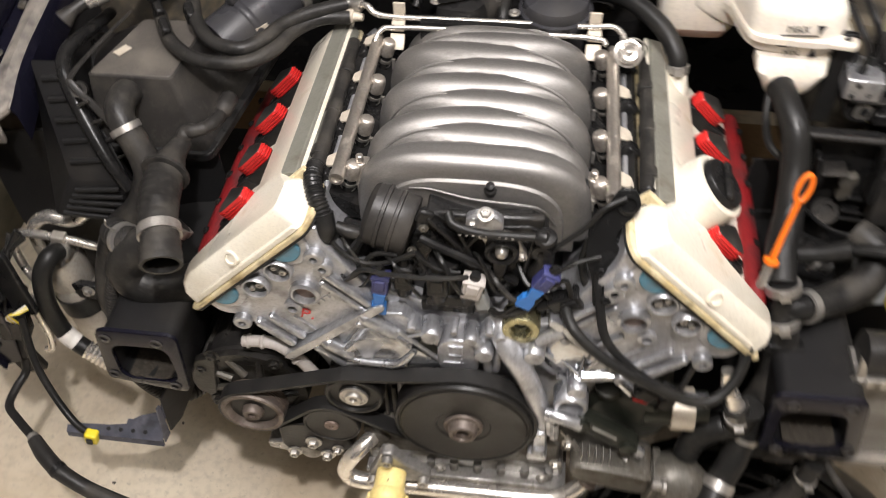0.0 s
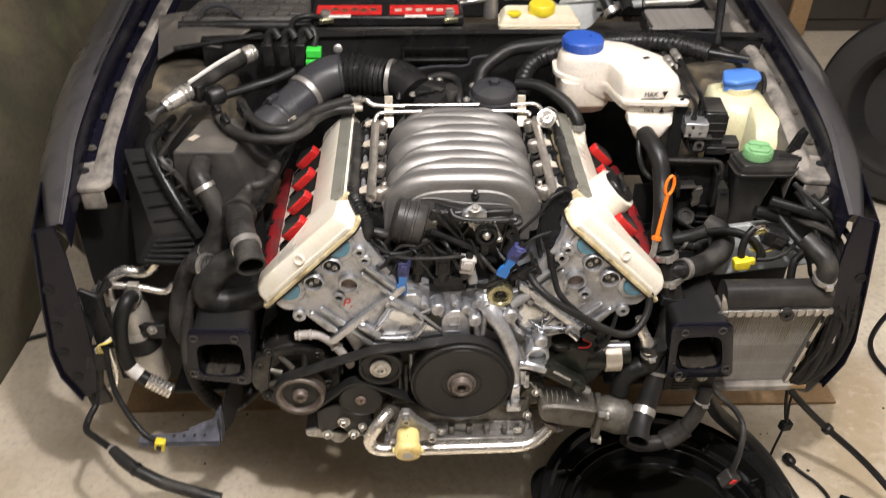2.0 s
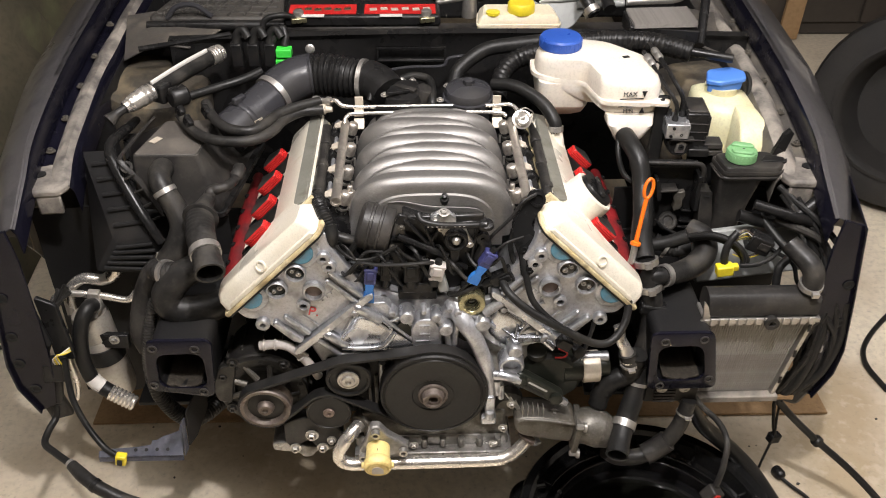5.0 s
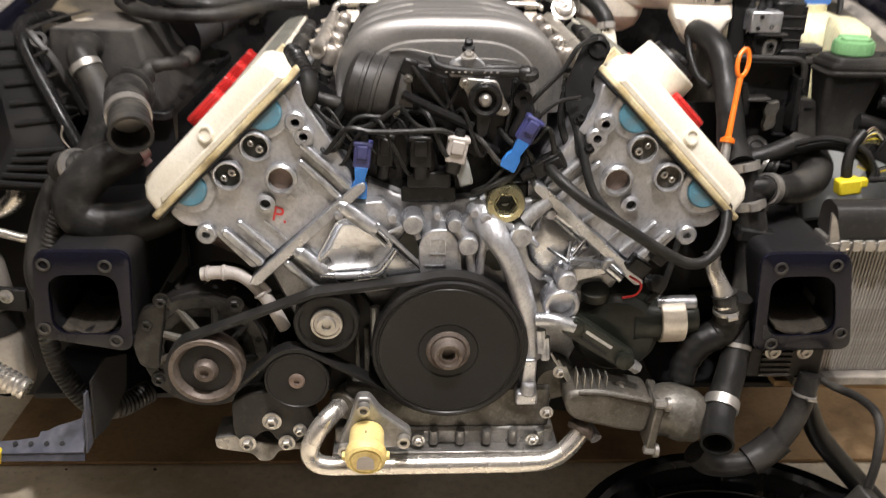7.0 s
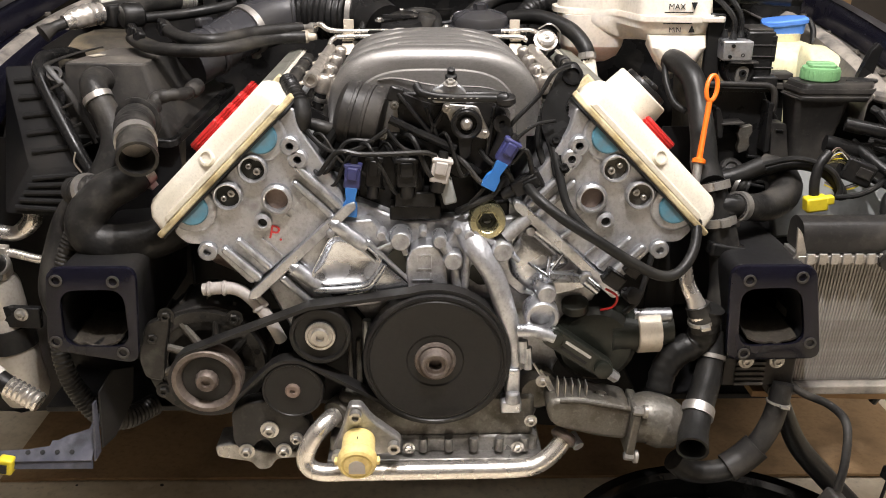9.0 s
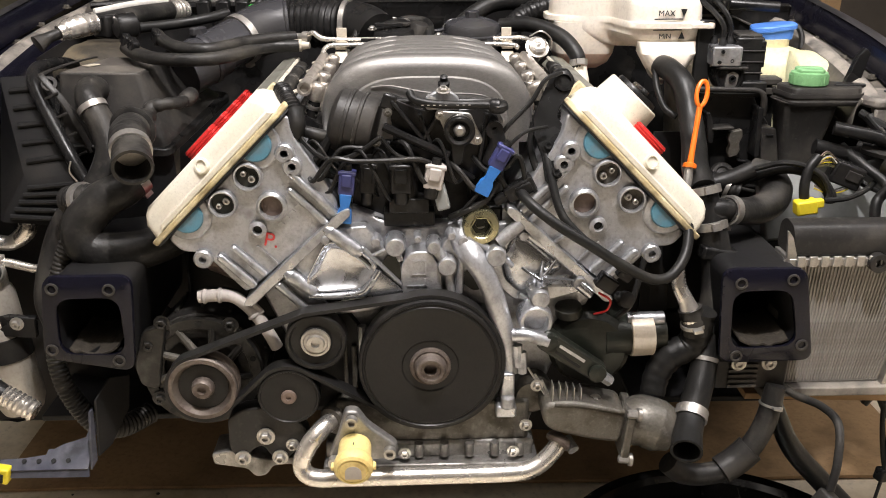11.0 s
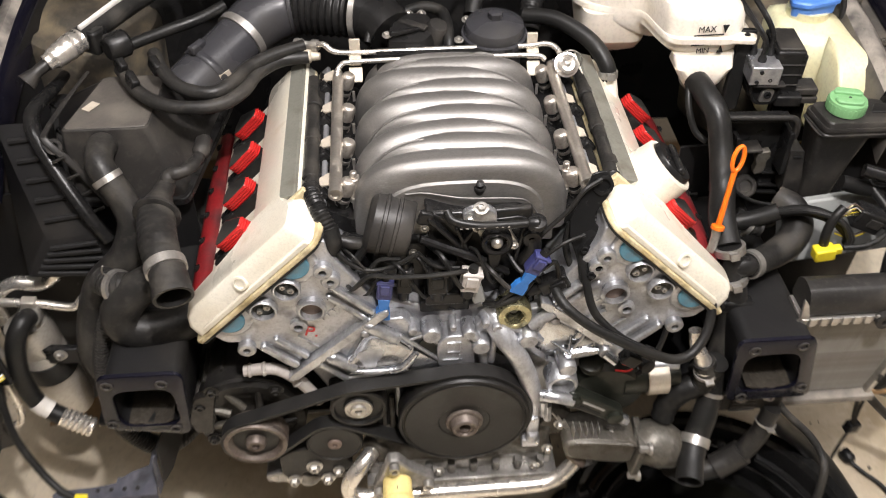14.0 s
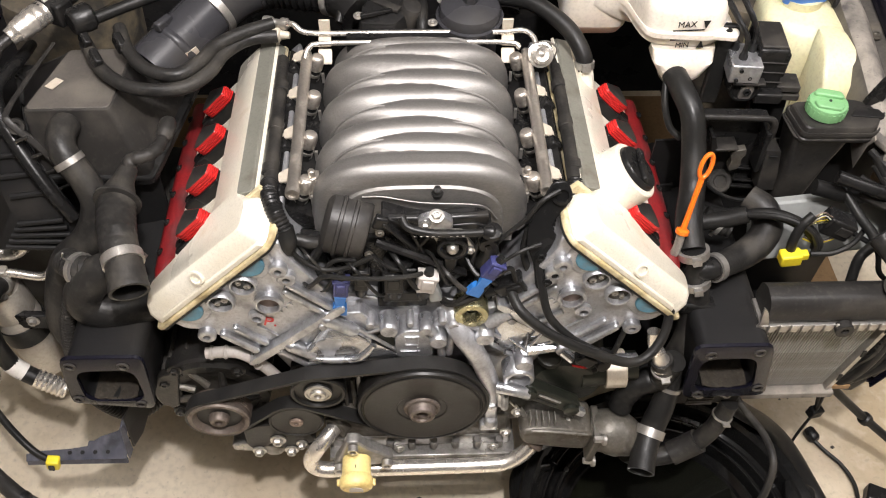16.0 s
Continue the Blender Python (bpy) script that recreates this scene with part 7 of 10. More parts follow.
part("spring_clip", tube(B(), [(-0.530, 0.690, 0.690), (-0.535, 0.684, 0.705), (-0.530, 0.680, 0.720)], 0.0012, 6), STEEL, None, "thin bright wire clip on a hose", category="clip")
hose("side_stub", [(-0.555, 0.72, 0.655), (-0.530, 0.70, 0.662), (-0.512, 0.695, 0.668)], [0.020, 0.021, 0.019], RUBBER_OLD, "short ribbed black rubber stub", ribs=(0.008, 0.002), clips=((0.5, 0.008),))
hose("corrugated_hose", [(-0.560, 0.70, 0.60), (-0.578, 0.69, 0.55), (-0.592, 0.68, 0.47), (-0.586, 0.665, 0.42), (-0.572, 0.665, 0.375), (-0.548, 0.672, 0.332), (-0.520, 0.69, 0.316), (-0.49, 0.73, 0.314)], [0.012, 0.012, 0.012, 0.013, 0.015, 0.0165, 0.017, 0.017], PLASTIC_DUSTY, "black corrugated tube under the rail", ribs=(0.006, 0.0016))

dryer = thing("receiver_dryer", (-0.70, 0.745, 0.33), "pale aluminium dryer canister in a black strap", "canister")
DRY = material("dull_dusty_aluminium", (0.44, 0.41, 0.36), 0.46, 0.5, (0.34, 0.31, 0.27), 14, 0.8, 220, 0.15, 0.1, (0.30, 0.26, 0.20), 9, 0.62)
da = V(0.10, -0.02, -1)
part("canister", lathe(B(), [(0.020, -0.006), (0.033, 0.0), (0.036, 0.010), (0.036, 0.052), (0.034, 0.056), (0.036, 0.060), (0.036, 0.190), (0.030, 0.206), (0.012, 0.212), (0.0, 0.212)], (-0.735, 0.805, 0.488), da, 30), DRY, dryer, "dull aluminium canister")
part("canister_strap", lathe(B(), [(0.0365, 0.075), (0.0385, 0.076), (0.0385, 0.112), (0.0365, 0.113)], (-0.735, 0.805, 0.488), da, 30), RUBBER, dryer, "black rubber strap")
part("strap_arm", box(B(), (-0.688, 0.780, 0.438), (0.055, 0.012, 0.034), turn(0, 4, 0)), PLASTIC, dryer, bevel=0.002)
part("strap_bolt", bolt(B(), (-0.686, 0.773, 0.445), AX, 0.007, 0.008), STEEL, dryer)
part("canister_head", box(B(), (-0.722, 0.800, 0.505), (0.034, 0.030, 0.024)), DRY, dryer, bevel=0.004)
part("dryer_pipe", tube(B(), [(-0.785, 0.790, 0.430), (-0.797, 0.795, 0.470), (-0.796, 0.798, 0.512), (-0.778, 0.800, 0.538), (-0.745, 0.800, 0.540), (-0.695, 0.800, 0.533), (-0.652, 0.800, 0.523), (-0.634, 0.805, 0.537)], 0.0068, 12), NICKEL, dryer, "thin bright aluminium pipe")
part("dryer_pipe", tube(B(), [(-0.775, 0.825, 0.470), (-0.772, 0.822, 0.510), (-0.760, 0.820, 0.540), (-0.732, 0.820, 0.560), (-0.695, 0.820, 0.557), (-0.668, 0.822, 0.578), (-0.670, 0.828, 0.600)], [0.011, 0.011, 0.011, 0.011, 0.0115, 0.014, 0.014], 14), NICKEL, dryer, "thick bright aluminium pipe")
part("pipe_clip", box(B(), (-0.712, 0.798, 0.536), (0.022, 0.016, 0.020), turn(0, 6, 0)), DRY, dryer, bevel=0.002)
o = hose("low_pressure_hose", [(-0.712, 0.790, 0.520), (-0.716, 0.765, 0.530), (-0.728, 0.745, 0.505), (-0.738, 0.738, 0.450), (-0.737, 0.735, 0.405), (-0.725, 0.730, 0.372), (-0.698, 0.724, 0.350)], 0.0145, RUBBER, "smooth black refrigerant hose with a crimped end", clips=((0.02, 0.008),))
part("hose_label", tube(B(), [(-0.732, 0.732, 0.384), (-0.724, 0.730, 0.371), (-0.715, 0.728, 0.363)], 0.0150, 16), WHITE, o, "white paper label")
part("crimp_end", tube(B(), [(-0.700, 0.7245, 0.351), (-0.676, 0.720, 0.338), (-0.655, 0.716, 0.326)], 0.0165, 18, ribs=(0.008, 0.0022)), NICKEL, o, "bright crimped end")
hose("drop_pipe", [(-0.770, 0.75, 0.45), (-0.767, 0.740, 0.42), (-0.766, 0.738, 0.370), (-0.774, 0.736, 0.330), (-0.788, 0.738, 0.318)], 0.0062, NICKEL, "thin bright pipe with a hooked end", category="pipe")

# hanging wiring on the near corner
box_wire = thing("corner_plug", (-0.775, 0.70, 0.40), "black wiring plug hanging at the fender corner", "plug")
part("plug_shell", box(B(), (-0.776, 0.700, 0.440), (0.042, 0.030, 0.046), turn(0, 8, 12)), PLASTIC, box_wire, bevel=0.004)
part("plug_cover", box(B(), (-0.800, 0.702, 0.390), (0.046, 0.020, 0.08), turn(4, 12, 10)), PLASTIC_DUSTY, box_wire, bevel=0.006)
part("plug_tail", box(B(), (-0.800, 0.704, 0.338), (0.042, 0.014, 0.06), turn(0, -10, 10)), PLASTIC_DUSTY, box_wire, bevel=0.004)
for k in range(4):
    part("thin_wire", tube(B(), [(-0.768 + 0.004 * k, 0.688, 0.462), (-0.764 + 0.003 * k, 0.680, 0.482 + 0.003 * k), (-0.750 + 0.002 * k, 0.684, 0.490), (-0.738, 0.70, 0.492 - 0.003 * k)], 0.0014, 6), YELLOW if k % 2 else WHITE, box_wire)
rng = random.Random(19)
for k in range(8):
    j = [rng.uniform(-0.012, 0.012) for _ in range(8)]
    pts = [(-0.745 + j[0], 0.76, 0.585 + j[1]), (-0.772 + j[2], 0.735, 0.540 + j[3]), (-0.790 + j[4], 0.712 + j[5] * 0.5, 0.490 + j[6]), (-0.800 + j[7], 0.700 + j[1] * 0.5, 0.430 + j[2]), (-0.797 + j[3], 0.700, 0.370 + j[4])]
    part("loom_wire", tube(B(), pts, rng.choice((0.0025, 0.004, 0.006)), 7), (RUBBER, PLASTIC_DUSTY)[k % 2], box_wire)
part("plug_frame", prism(B(), rounded([(-0.020, -0.06), (0.016, -0.07), (0.022, 0.05), (-0.012, 0.075)], 0.008), (-0.764, 0.716, 0.520), (1, 0, 0.2), (-0.15, 0.1, 1), (0, 0.010, 0)), PLASTIC, box_wire, "black lamp bracket", bevel=0.003)
part("loom", tube(B(), [(-0.800, 0.72, 0.60), (-0.790, 0.71, 0.55), (-0.776, 0.70, 0.50)], 0.010, 10), RUBBER, box_wire)
o = thing("tagged_cable", (-0.75, 0.69, 0.30), "black cable with a yellow plug hanging from the corner", "cable")
part("cable", tube(B(), [(-0.752, 0.695, 0.470), (-0.750, 0.680, 0.430), (-0.742, 0.66, 0.390), (-0.718, 0.635, 0.348), (-0.688, 0.612, 0.318), (-0.664, 0.600, 0.308)], 0.0058, 10), RUBBER, o)
part("yellow_plug", box(B(), (-0.656, 0.597, 0.302), (0.020, 0.016, 0.024), turn(0, 12, 0)), YELLOW, o, "yellow connector", bevel=0.003)
part("plug_mouth", box(B(), (-0.657, 0.588, 0.301), (0.009, 0.003, 0.013), turn(0, 12, 0)), FLAT_BLACK, o)
GREYBLUE = material("scuffed_blue_grey_steel", (0.045, 0.048, 0.068), 0.45, 0.2, (0.12, 0.122, 0.145), 30, 0.9, 220, 0.15, 0.1, (0.02, 0.02, 0.026), 26, 0.58)
o = thing("hanging_bracket", (-0.57, 0.60, 0.30), "scuffed blue-grey steel bracket hanging under the rail", "bracket")
bv = V(0, 0.80, 0.60)
part("bracket_arm", prism(B(), [(-0.158, 0.0), (0.0, 0.0), (0.0, 0.070), (-0.008, 0.066), (-0.012, 0.046), (-0.026, 0.041), (-0.040, 0.037), (-0.052, 0.030), (-0.060, 0.030), (-0.062, 0.022), (-0.090, 0.018), (-0.140, 0.016), (-0.158, 0.012)], (-0.540, 0.600, 0.304), (1, 0, 0.01), bv, (0, -0.002, 0.003)), GREYBLUE, o, "scuffed blue-grey L-shaped arm", bevel=0.0006)
part("bracket_lip", prism(B(), [(-0.158, 0.0), (0.0, 0.0), (0.0, 0.010), (-0.158, 0.008)], (-0.540, 0.600, 0.304), (1, 0, 0.01), (0, -0.3, -1), (0, 0.003, 0)), GREYBLUE, o)
part("bracket_web", prism(B(), [(0.0, 0.0), (0.006, 0.088), (0.012, 0.090), (0.012, 0.008)], (-0.538, 0.600, 0.304), (0.35, 1, 0), (0.06, 0, 1), (0.003, 0, 0)), GREYBLUE, o, bevel=0.0006)
part("bracket_gusset", prism(B(), [(0.012, 0.012), (0.014, 0.100), (0.040, 0.120), (0.075, 0.105), (0.070, 0.055), (0.035, 0.016)], (-0.537, 0.602, 0.304), (0.45, 1, 0), (0.06, 0, 1), (0.003, 0, 0)), BLACK, o, "black painted gusset plate", bevel=0.001)
for k in range(4):
    part("bracket_hole", lathe(B(), [(0.0034, 0), (0.0034, 0.0012), (0, 0.0012)], V(-0.569 - 0.020 * k, 0.600, 0.304) + bv * 0.012 + V(0, -0.002, 0.003), (0, -0.6, 0.8), 10), FLAT_BLACK, o)

o = thing("loose_hose", (-0.70, 0.60, 0.20), "black rubber hose with a bright metal end hanging at the corner", "hose")
part("hose_lead", tube(B(), [(-0.800, 0.700, 0.345), (-0.803, 0.690, 0.320), (-0.810, 0.662, 0.312), (-0.806, 0.630, 0.312), (-0.780, 0.607, 0.312), (-0.738, 0.577, 0.310)], 0.0068, 12), RUBBER, o)
part("hose_ring", lathe(B(), [(0.008, 0), (0.0085, 0.002), (0.0085, 0.012), (0.007, 0.014)], (-0.747, 0.584, 0.310), (0.75, -0.55, -0.1), 14), STEEL, o)
part("hose_sleeve", tube(B(), [(-0.740, 0.578, 0.310), (-0.715, 0.556, 0.307), (-0.687, 0.537, 0.301), (-0.660, 0.526, 0.292), (-0.630, 0.518, 0.280), (-0.580, 0.508, 0.268), (-0.529, 0.499, 0.254)], [0.0105, 0.0125, 0.0125, 0.0120, 0.0120, 0.0120, 0.0135], 14), RUBBER_OLD, o, "thick rubber sleeve")
part("sleeve_band", lathe(B(), [(0.0128, -0.005), (0.0136, -0.004), (0.0136, 0.004), (0.0128, 0.005)], (-0.687, 0.537, 0.301), (0.8, -0.5, -0.25), 16), PLASTIC, o)
part("hose_tip", tube(B(), [(-0.533, 0.500, 0.255), (-0.512, 0.494, 0.240), (-0.492, 0.486, 0.214), (-0.468, 0.478, 0.201), (-0.447, 0.470, 0.197)], 0.0055, 12), NICKEL, o, "bright metal pipe end")
part("hose_nut", lathe(B(), [(0.008, 0), (0.010, 0.003), (0.010, 0.014), (0.007, 0.016), (0.0, 0.017)], (-0.455, 0.473, 0.197), (0.9, -0.3, 0.05), 8), STEEL, o)
part("hose_tag", box(B(), (-0.428, 0.466, 0.200), (0.010, 0.024, 0.018), turn(0, 0, -20)), YELLOW, o, "yellow tag", bevel=0.002)

# ---- coolant side ----
tank = thing("expansion_tank", (0.26, 1.02, 0.78), "milky white coolant expansion tank with a blue cap", "tank")
seam = rounded([(0.142, 1.062), (0.146, 1.130), (0.215, 1.165), (0.300, 1.140), (0.372, 1.060), (0.376, 0.945), (0.345, 0.926), (0.256, 0.934), (0.246, 0.965), (0.236, 1.020), (0.180, 1.030)], 0.020, 4)
seam = [(x, y + 0.014) for x, y in seam]


def level(z, sc, dx=0.0, dy=0.0, squash=1.0):
    cx, cy = 0.256, 1.03
    return [V(cx + (x - cx) * sc + dx, cy + (y - cy) * sc * squash + dy, z) for x, y in seam]


bm = loft(B(), [level(0.862, 0.965), level(0.884, 0.95), level(0.897, 0.90), level(0.903, 0.80), level(0.904, 0.5)])
part("tank_top", bm, TANK, tank, "upper shell of milky plastic", smooth=40)
part("tank_seam", loft(B(), [level(0.8535, 1.0), level(0.8530, 1.035), level(0.8610, 1.035), level(0.8625, 1.0)]), TANK, tank, "raised welded seam", smooth=40)
bm = loft(B(), [level(0.8535, 0.955), level(0.842, 0.94), level(0.832, 0.86, 0.010), level(0.822, 0.74, 0.022), level(0.815, 0.55, 0.035)])
part("tank_bottom", bm, TANK, tank, "lower shell of milky plastic", smooth=40)
bm = loft(B(), [[V(0.313 + x, 0.958 + y, z) for x, y in rounded([(-w, -d), (w, -d), (w, d), (-w, d)], 0.015)] for w, d, z in ((0.046, 0.012, 0.832), (0.044, 0.026, 0.815), (0.030, 0.027, 0.792), (0.019, 0.019, 0.775))])
part("tank_outlet", bm, TANK, tank, smooth=40)
for nm, mt, lv, lb in (("tank_lobe", TANK, ((0.053, 0.056, 0.852), (0.053, 0.056, 0.822), (0.049, 0.052, 0.800)), "rounded lobe of milky plastic"), ("coolant", TANK_PINK, ((0.049, 0.052, 0.800), (0.042, 0.044, 0.784), (0.027, 0.028, 0.773), (0.010, 0.010, 0.769)), "pink coolant showing through the plastic")):
    bm = loft(B(), [[V(0.204 + x, 1.098 + y, z) for x, y in rounded([(-w, -d), (w, -d), (w, d), (-w, d)], 0.024 * w / 0.053)] for w, d, z in lv])
    part(nm, bm, mt, tank, lb, smooth=50)
part("tank_ear", prism(B(), rounded([(0.340, 0.940), (0.378, 0.934), (0.386, 0.950), (0.376, 0.968), (0.350, 0.99)], 0.006), (0, 0, 0.853), (1, 0, 0), (0, 1, 0), (0, 0, 0.008)), TANK, tank, bevel=0.002)
part("ear_hole", lathe(B(), [(0.005, 0), (0.005, 0.0008), (0, 0.0008)], (0.370, 0.951, 0.8611), (0, 0, 1), 12), FLAT_BLACK, tank)
part("tank_ear", prism(B(), rounded([(0.345, 1.05), (0.388, 1.06), (0.390, 1.075), (0.36, 1.09)], 0.006), (0, 0, 0.872), (1, 0, 0), (0, 1, 0), (0, 0, 0.008)), TANK, tank, bevel=0.002)
part("tank_neck", lathe(B(), [(0.042, -0.02), (0.040, 0.0), (0.040, 0.008), (0.036, 0.010)], (0.196, 1.105, 0.902), (0, 0, 1), 28), TANK, tank)
bm = lathe(B(), [(0.0405, 0), (0.0415, 0.002), (0.0415, 0.018), (0.039, 0.022), (0.030, 0.0225), (0.0, 0.021)], (0.196, 1.105, 0.904), (0, 0, 1), 34)
cap = part("tank_cap", bm, BLUE, tank, "blue ribbed screw cap", smooth=30)
for k in range(26):
    a = 2 * math.pi * k / 26
    part("cap_rib", box(B(), (0.196 + 0.0415 * math.cos(a), 1.105 + 0.0415 * math.sin(a), 0.914), (0.002, 0.004, 0.015), turn(0, 0, math.degrees(a))), BLUE, cap)
TXT = turn(84, 0, 3)
lettering("level_mark", "MAX", 0.0125, Matrix.Translation((0.306, 0.9440, 0.8755)) @ TXT, FLAT_BLACK, tank)
lettering("level_mark", "MIN", 0.0110, Matrix.Translation((0.306, 0.9448, 0.8408)) @ TXT, FLAT_BLACK, tank)
for z, w in ((0.8675, 0.045), (0.8508, 0.045)):
    part("level_line", box(B(), (0.309, 0.9425 if z > 0.86 else 0.9448, z), (w, 0.0012, 0.0016), turn(0, 0, 3)), FLAT_BLACK, tank)
for z0, up in ((0.8705, 0.012), (0.8375, 0.011)):
    tri3 = [(-0.005, 0), (0.005, 0), (0, up)] if up < 0.0115 else [(-0.005, up), (0.005, up), (0, 0)]
    part("level_arrow", prism(B(), tri3, (0.332, 0.9425 if up > 0.0115 else 0.9445, z0), (1, 0.05, 0), (0, 0.1, 1), (0, -0.001, 0)), FLAT_BLACK, tank)
for x in (0.298, 0.316):
    part("tank_mark", box(B(), (x, 1.05, 0.9044), (0.014, 0.009, 0.0008), turn(0, 0, 20)), FLAT_BLACK if x > 0.3 else WHITE, tank)

hose("tank_hose", [(0.305, 0.962, 0.790), (0.303, 0.935, 0.797), (0.309, 0.900, 0.794), (0.319, 0.868, 0.778), (0.324, 0.840, 0.740), (0.322, 0.800, 0.702), (0.312, 0.755, 0.680), (0.312, 0.715, 0.662)], [0.018, 0.0175, 0.0172, 0.0172, 0.0175, 0.0185, 0.0195, 0.019], RUBBER, "black rubber hose dropping from the expansion tank", clips=((0.06, 0.012),))
hose("loop_hose", [(0.304, 0.945, 0.806), (0.292, 0.930, 0.795), (0.289, 0.905, 0.770), (0.298, 0.885, 0.742), (0.314, 0.872, 0.730)], 0.0050, RUBBER, "thin black hose looping beside the tank hose")
tee = thing("hose_tee", (0.335, 0.74, 0.60), "black hose tee with three bright clips", "hose")
part("tee_body", tube(B(), [(0.312, 0.714, 0.668), (0.318, 0.704, 0.640), (0.323, 0.696, 0.612)], 0.0175, 16), PLASTIC, tee)
part("tee_branch", tube(B(), [(0.318, 0.702, 0.638), (0.336, 0.700, 0.638), (0.354, 0.708, 0.634)], 0.0155, 14), PLASTIC, tee)
part("branch_hose", tube(B(), [(0.344, 0.703, 0.636), (0.372, 0.720, 0.628), (0.402, 0.738, 0.624), (0.428, 0.756, 0.629), (0.443, 0.776, 0.641), (0.440, 0.800, 0.655), (0.420, 0.820, 0.660)], [0.018, 0.0195, 0.021, 0.0225, 0.0225, 0.021, 0.019], 16), RUBBER_OLD, tee)
part("lower_hose", tube(B(), [(0.322, 0.697, 0.618), (0.330, 0.692, 0.585), (0.335, 0.682, 0.545), (0.330, 0.668, 0.500), (0.316, 0.660, 0.462), (0.296, 0.66, 0.44)], [0.020, 0.021, 0.022, 0.022, 0.021, 0.020], 16), RUBBER_OLD, tee)
for q, a, r in (((0.313, 0.712, 0.662), (0.2, -0.3, -0.9), 0.0205), ((0.3225, 0.697, 0.617), (0.2, -0.2, -0.9), 0.0205), ((0.350, 0.7065, 0.6345), (0.85, 0.5, -0.2), 0.0190)):
    part("hose_clip", clamp(B(), q, a, r, 0.011), STEEL, tee, "bright metal band clip")
part("plastic_saddle", box(B(), (0.332, 0.682, 0.580), (0.052, 0.024, 0.020), turn(0, 10, 0)), PLASTIC, tee, bevel=0.004)
hose("overflow_hose", [(0.3656, 0.79, 0.6431), (0.386, 0.785, 0.6514), (0.4132, 0.78, 0.6645), (0.438, 0.77, 0.6758), (0.4615, 0.755, 0.6789), (0.486, 0.745, 0.6681), (0.5037, 0.74, 0.6468), (0.5065, 0.74, 0.6348)], 0.0085, RUBBER, "thin black overflow hose curving past the yellow plug")
hose("hose_stub", [(0.348, 0.79, 0.655), (0.375, 0.775, 0.645), (0.385, 0.772, 0.642)], 0.014, RUBBER, "short ribbed black rubber stub", ribs=(0.007, 0.0016), clips=((0.4, 0.006),))

washer = thing("washer_tank", (0.575, 1.1, 0.65), "yellowed translucent washer tank with a blue flip cap", "tank")
outl = rounded([(0.474, 1.070), (0.486, 1.160), (0.585, 1.172), (0.622, 1.100), (0.616, 1.010), (0.580, 0.980), (0.545, 1.018), (0.508, 1.036)], 0.020, 4)


def wl(z, sc, dx=0.0, dy=0.0):
    return [V(0.560 + (x - 0.560) * sc + dx, 1.095 + (y - 1.095) * sc + dy, z) for x, y in outl]


bm = loft(B(), [wl(0.640, 0.90), wl(0.66, 0.97), wl(0.725, 1.0), wl(0.758, 0.99), wl(0.780, 0.94, -0.003, 0.002), wl(0.795, 0.82, -0.010, 0.008), wl(0.805, 0.52, -0.022, 0.012)])
part("washer_body", bm, TANK_YELLOW, washer, "yellowed tank body", smooth=50)
bm = loft(B(), [[V(x0 + x, y0 + y, z) for x, y in rounded([(-w, -d), (w, -d * 0.75), (w, d), (-w, d)], 0.010)] for w, d, x0, y0, z in ((0.037, 0.040, 0.572, 0.978, 0.660), (0.039, 0.043, 0.573, 0.974, 0.735), (0.037, 0.040, 0.573, 0.980, 0.764), (0.030, 0.031, 0.569, 0.999, 0.790), (0.018, 0.018, 0.562, 1.020, 0.806))])
part("washer_lobe", bm, TANK_YELLOW, washer, "faceted lower lobe of the tank", smooth=65)
part("washer_neck", lathe(B(), [(0.036, -0.03), (0.034, 0.0), (0.034, 0.014)], (0.538, 1.107, 0.804), (0, 0, 1), 24), TANK_YELLOW, washer)
capo = rounded([(-0.040, -0.018), (-0.015, -0.034), (0.038, -0.026), (0.044, 0.006), (0.022, 0.034), (-0.026, 0.030)], 0.008)
part("washer_cap", loft(B(), [[V(0.538 + x * k, 1.107 + y * k, z - 0.036 + x * 0.10) for x, y in capo] for k, z in ((0.86, 0.850), (0.9, 0.866), (1.0, 0.868), (1.0, 0.874), (0.94, 0.8765))]), BLUE_PALE, washer, "blue flip cap", smooth=30)
part("cap_strap", tube(B(), [(0.568, 1.115, 0.830), (0.586, 1.115, 0.838), (0.594, 1.105, 0.822), (0.592, 1.095, 0.800)], 0.005, 8), RUBBER, washer)

ps = thing("fluid_reservoir", (0.51, 0.86, 0.64), "dusty black reservoir with a green screw cap", "reservoir")
tp = [(0.470, 0.834), (0.577, 0.833), (0.598, 0.860), (0.592, 0.890), (0.566, 0.904), (0.463, 0.898)]
ptop = rounded(tp, 0.012)
cx, cy = 0.524, 0.868
low = rounded([(0.478, 0.850), (0.520, 0.846), (0.530, 0.868), (0.522, 0.892), (0.480, 0.890)], 0.010)
high = rounded([(0.468, 0.842), (0.546, 0.838), (0.556, 0.866), (0.546, 0.898), (0.464, 0.894)], 0.010)
bm = loft(B(), [[V(x, y, 0.600) for x, y in rounded([(0.480, 0.852), (0.518, 0.848), (0.526, 0.868), (0.520, 0.890), (0.482, 0.888)], 0.010)], [V(x, y, 0.625) for x, y in low], [V(x, y, 0.700) for x, y in [(a * 0.5 + c * 0.5, b * 0.5 + d * 0.5) for (a, b), (c, d) in zip(low, high)]], [V(x, y, 0.752) for x, y in high], [V(x, y, 0.757) for x, y in shrink(high, -0.004)]])
part("reservoir_body", bm, PLASTIC_DUSTY, ps, "black tapering body", smooth=35, bevel=0.002)
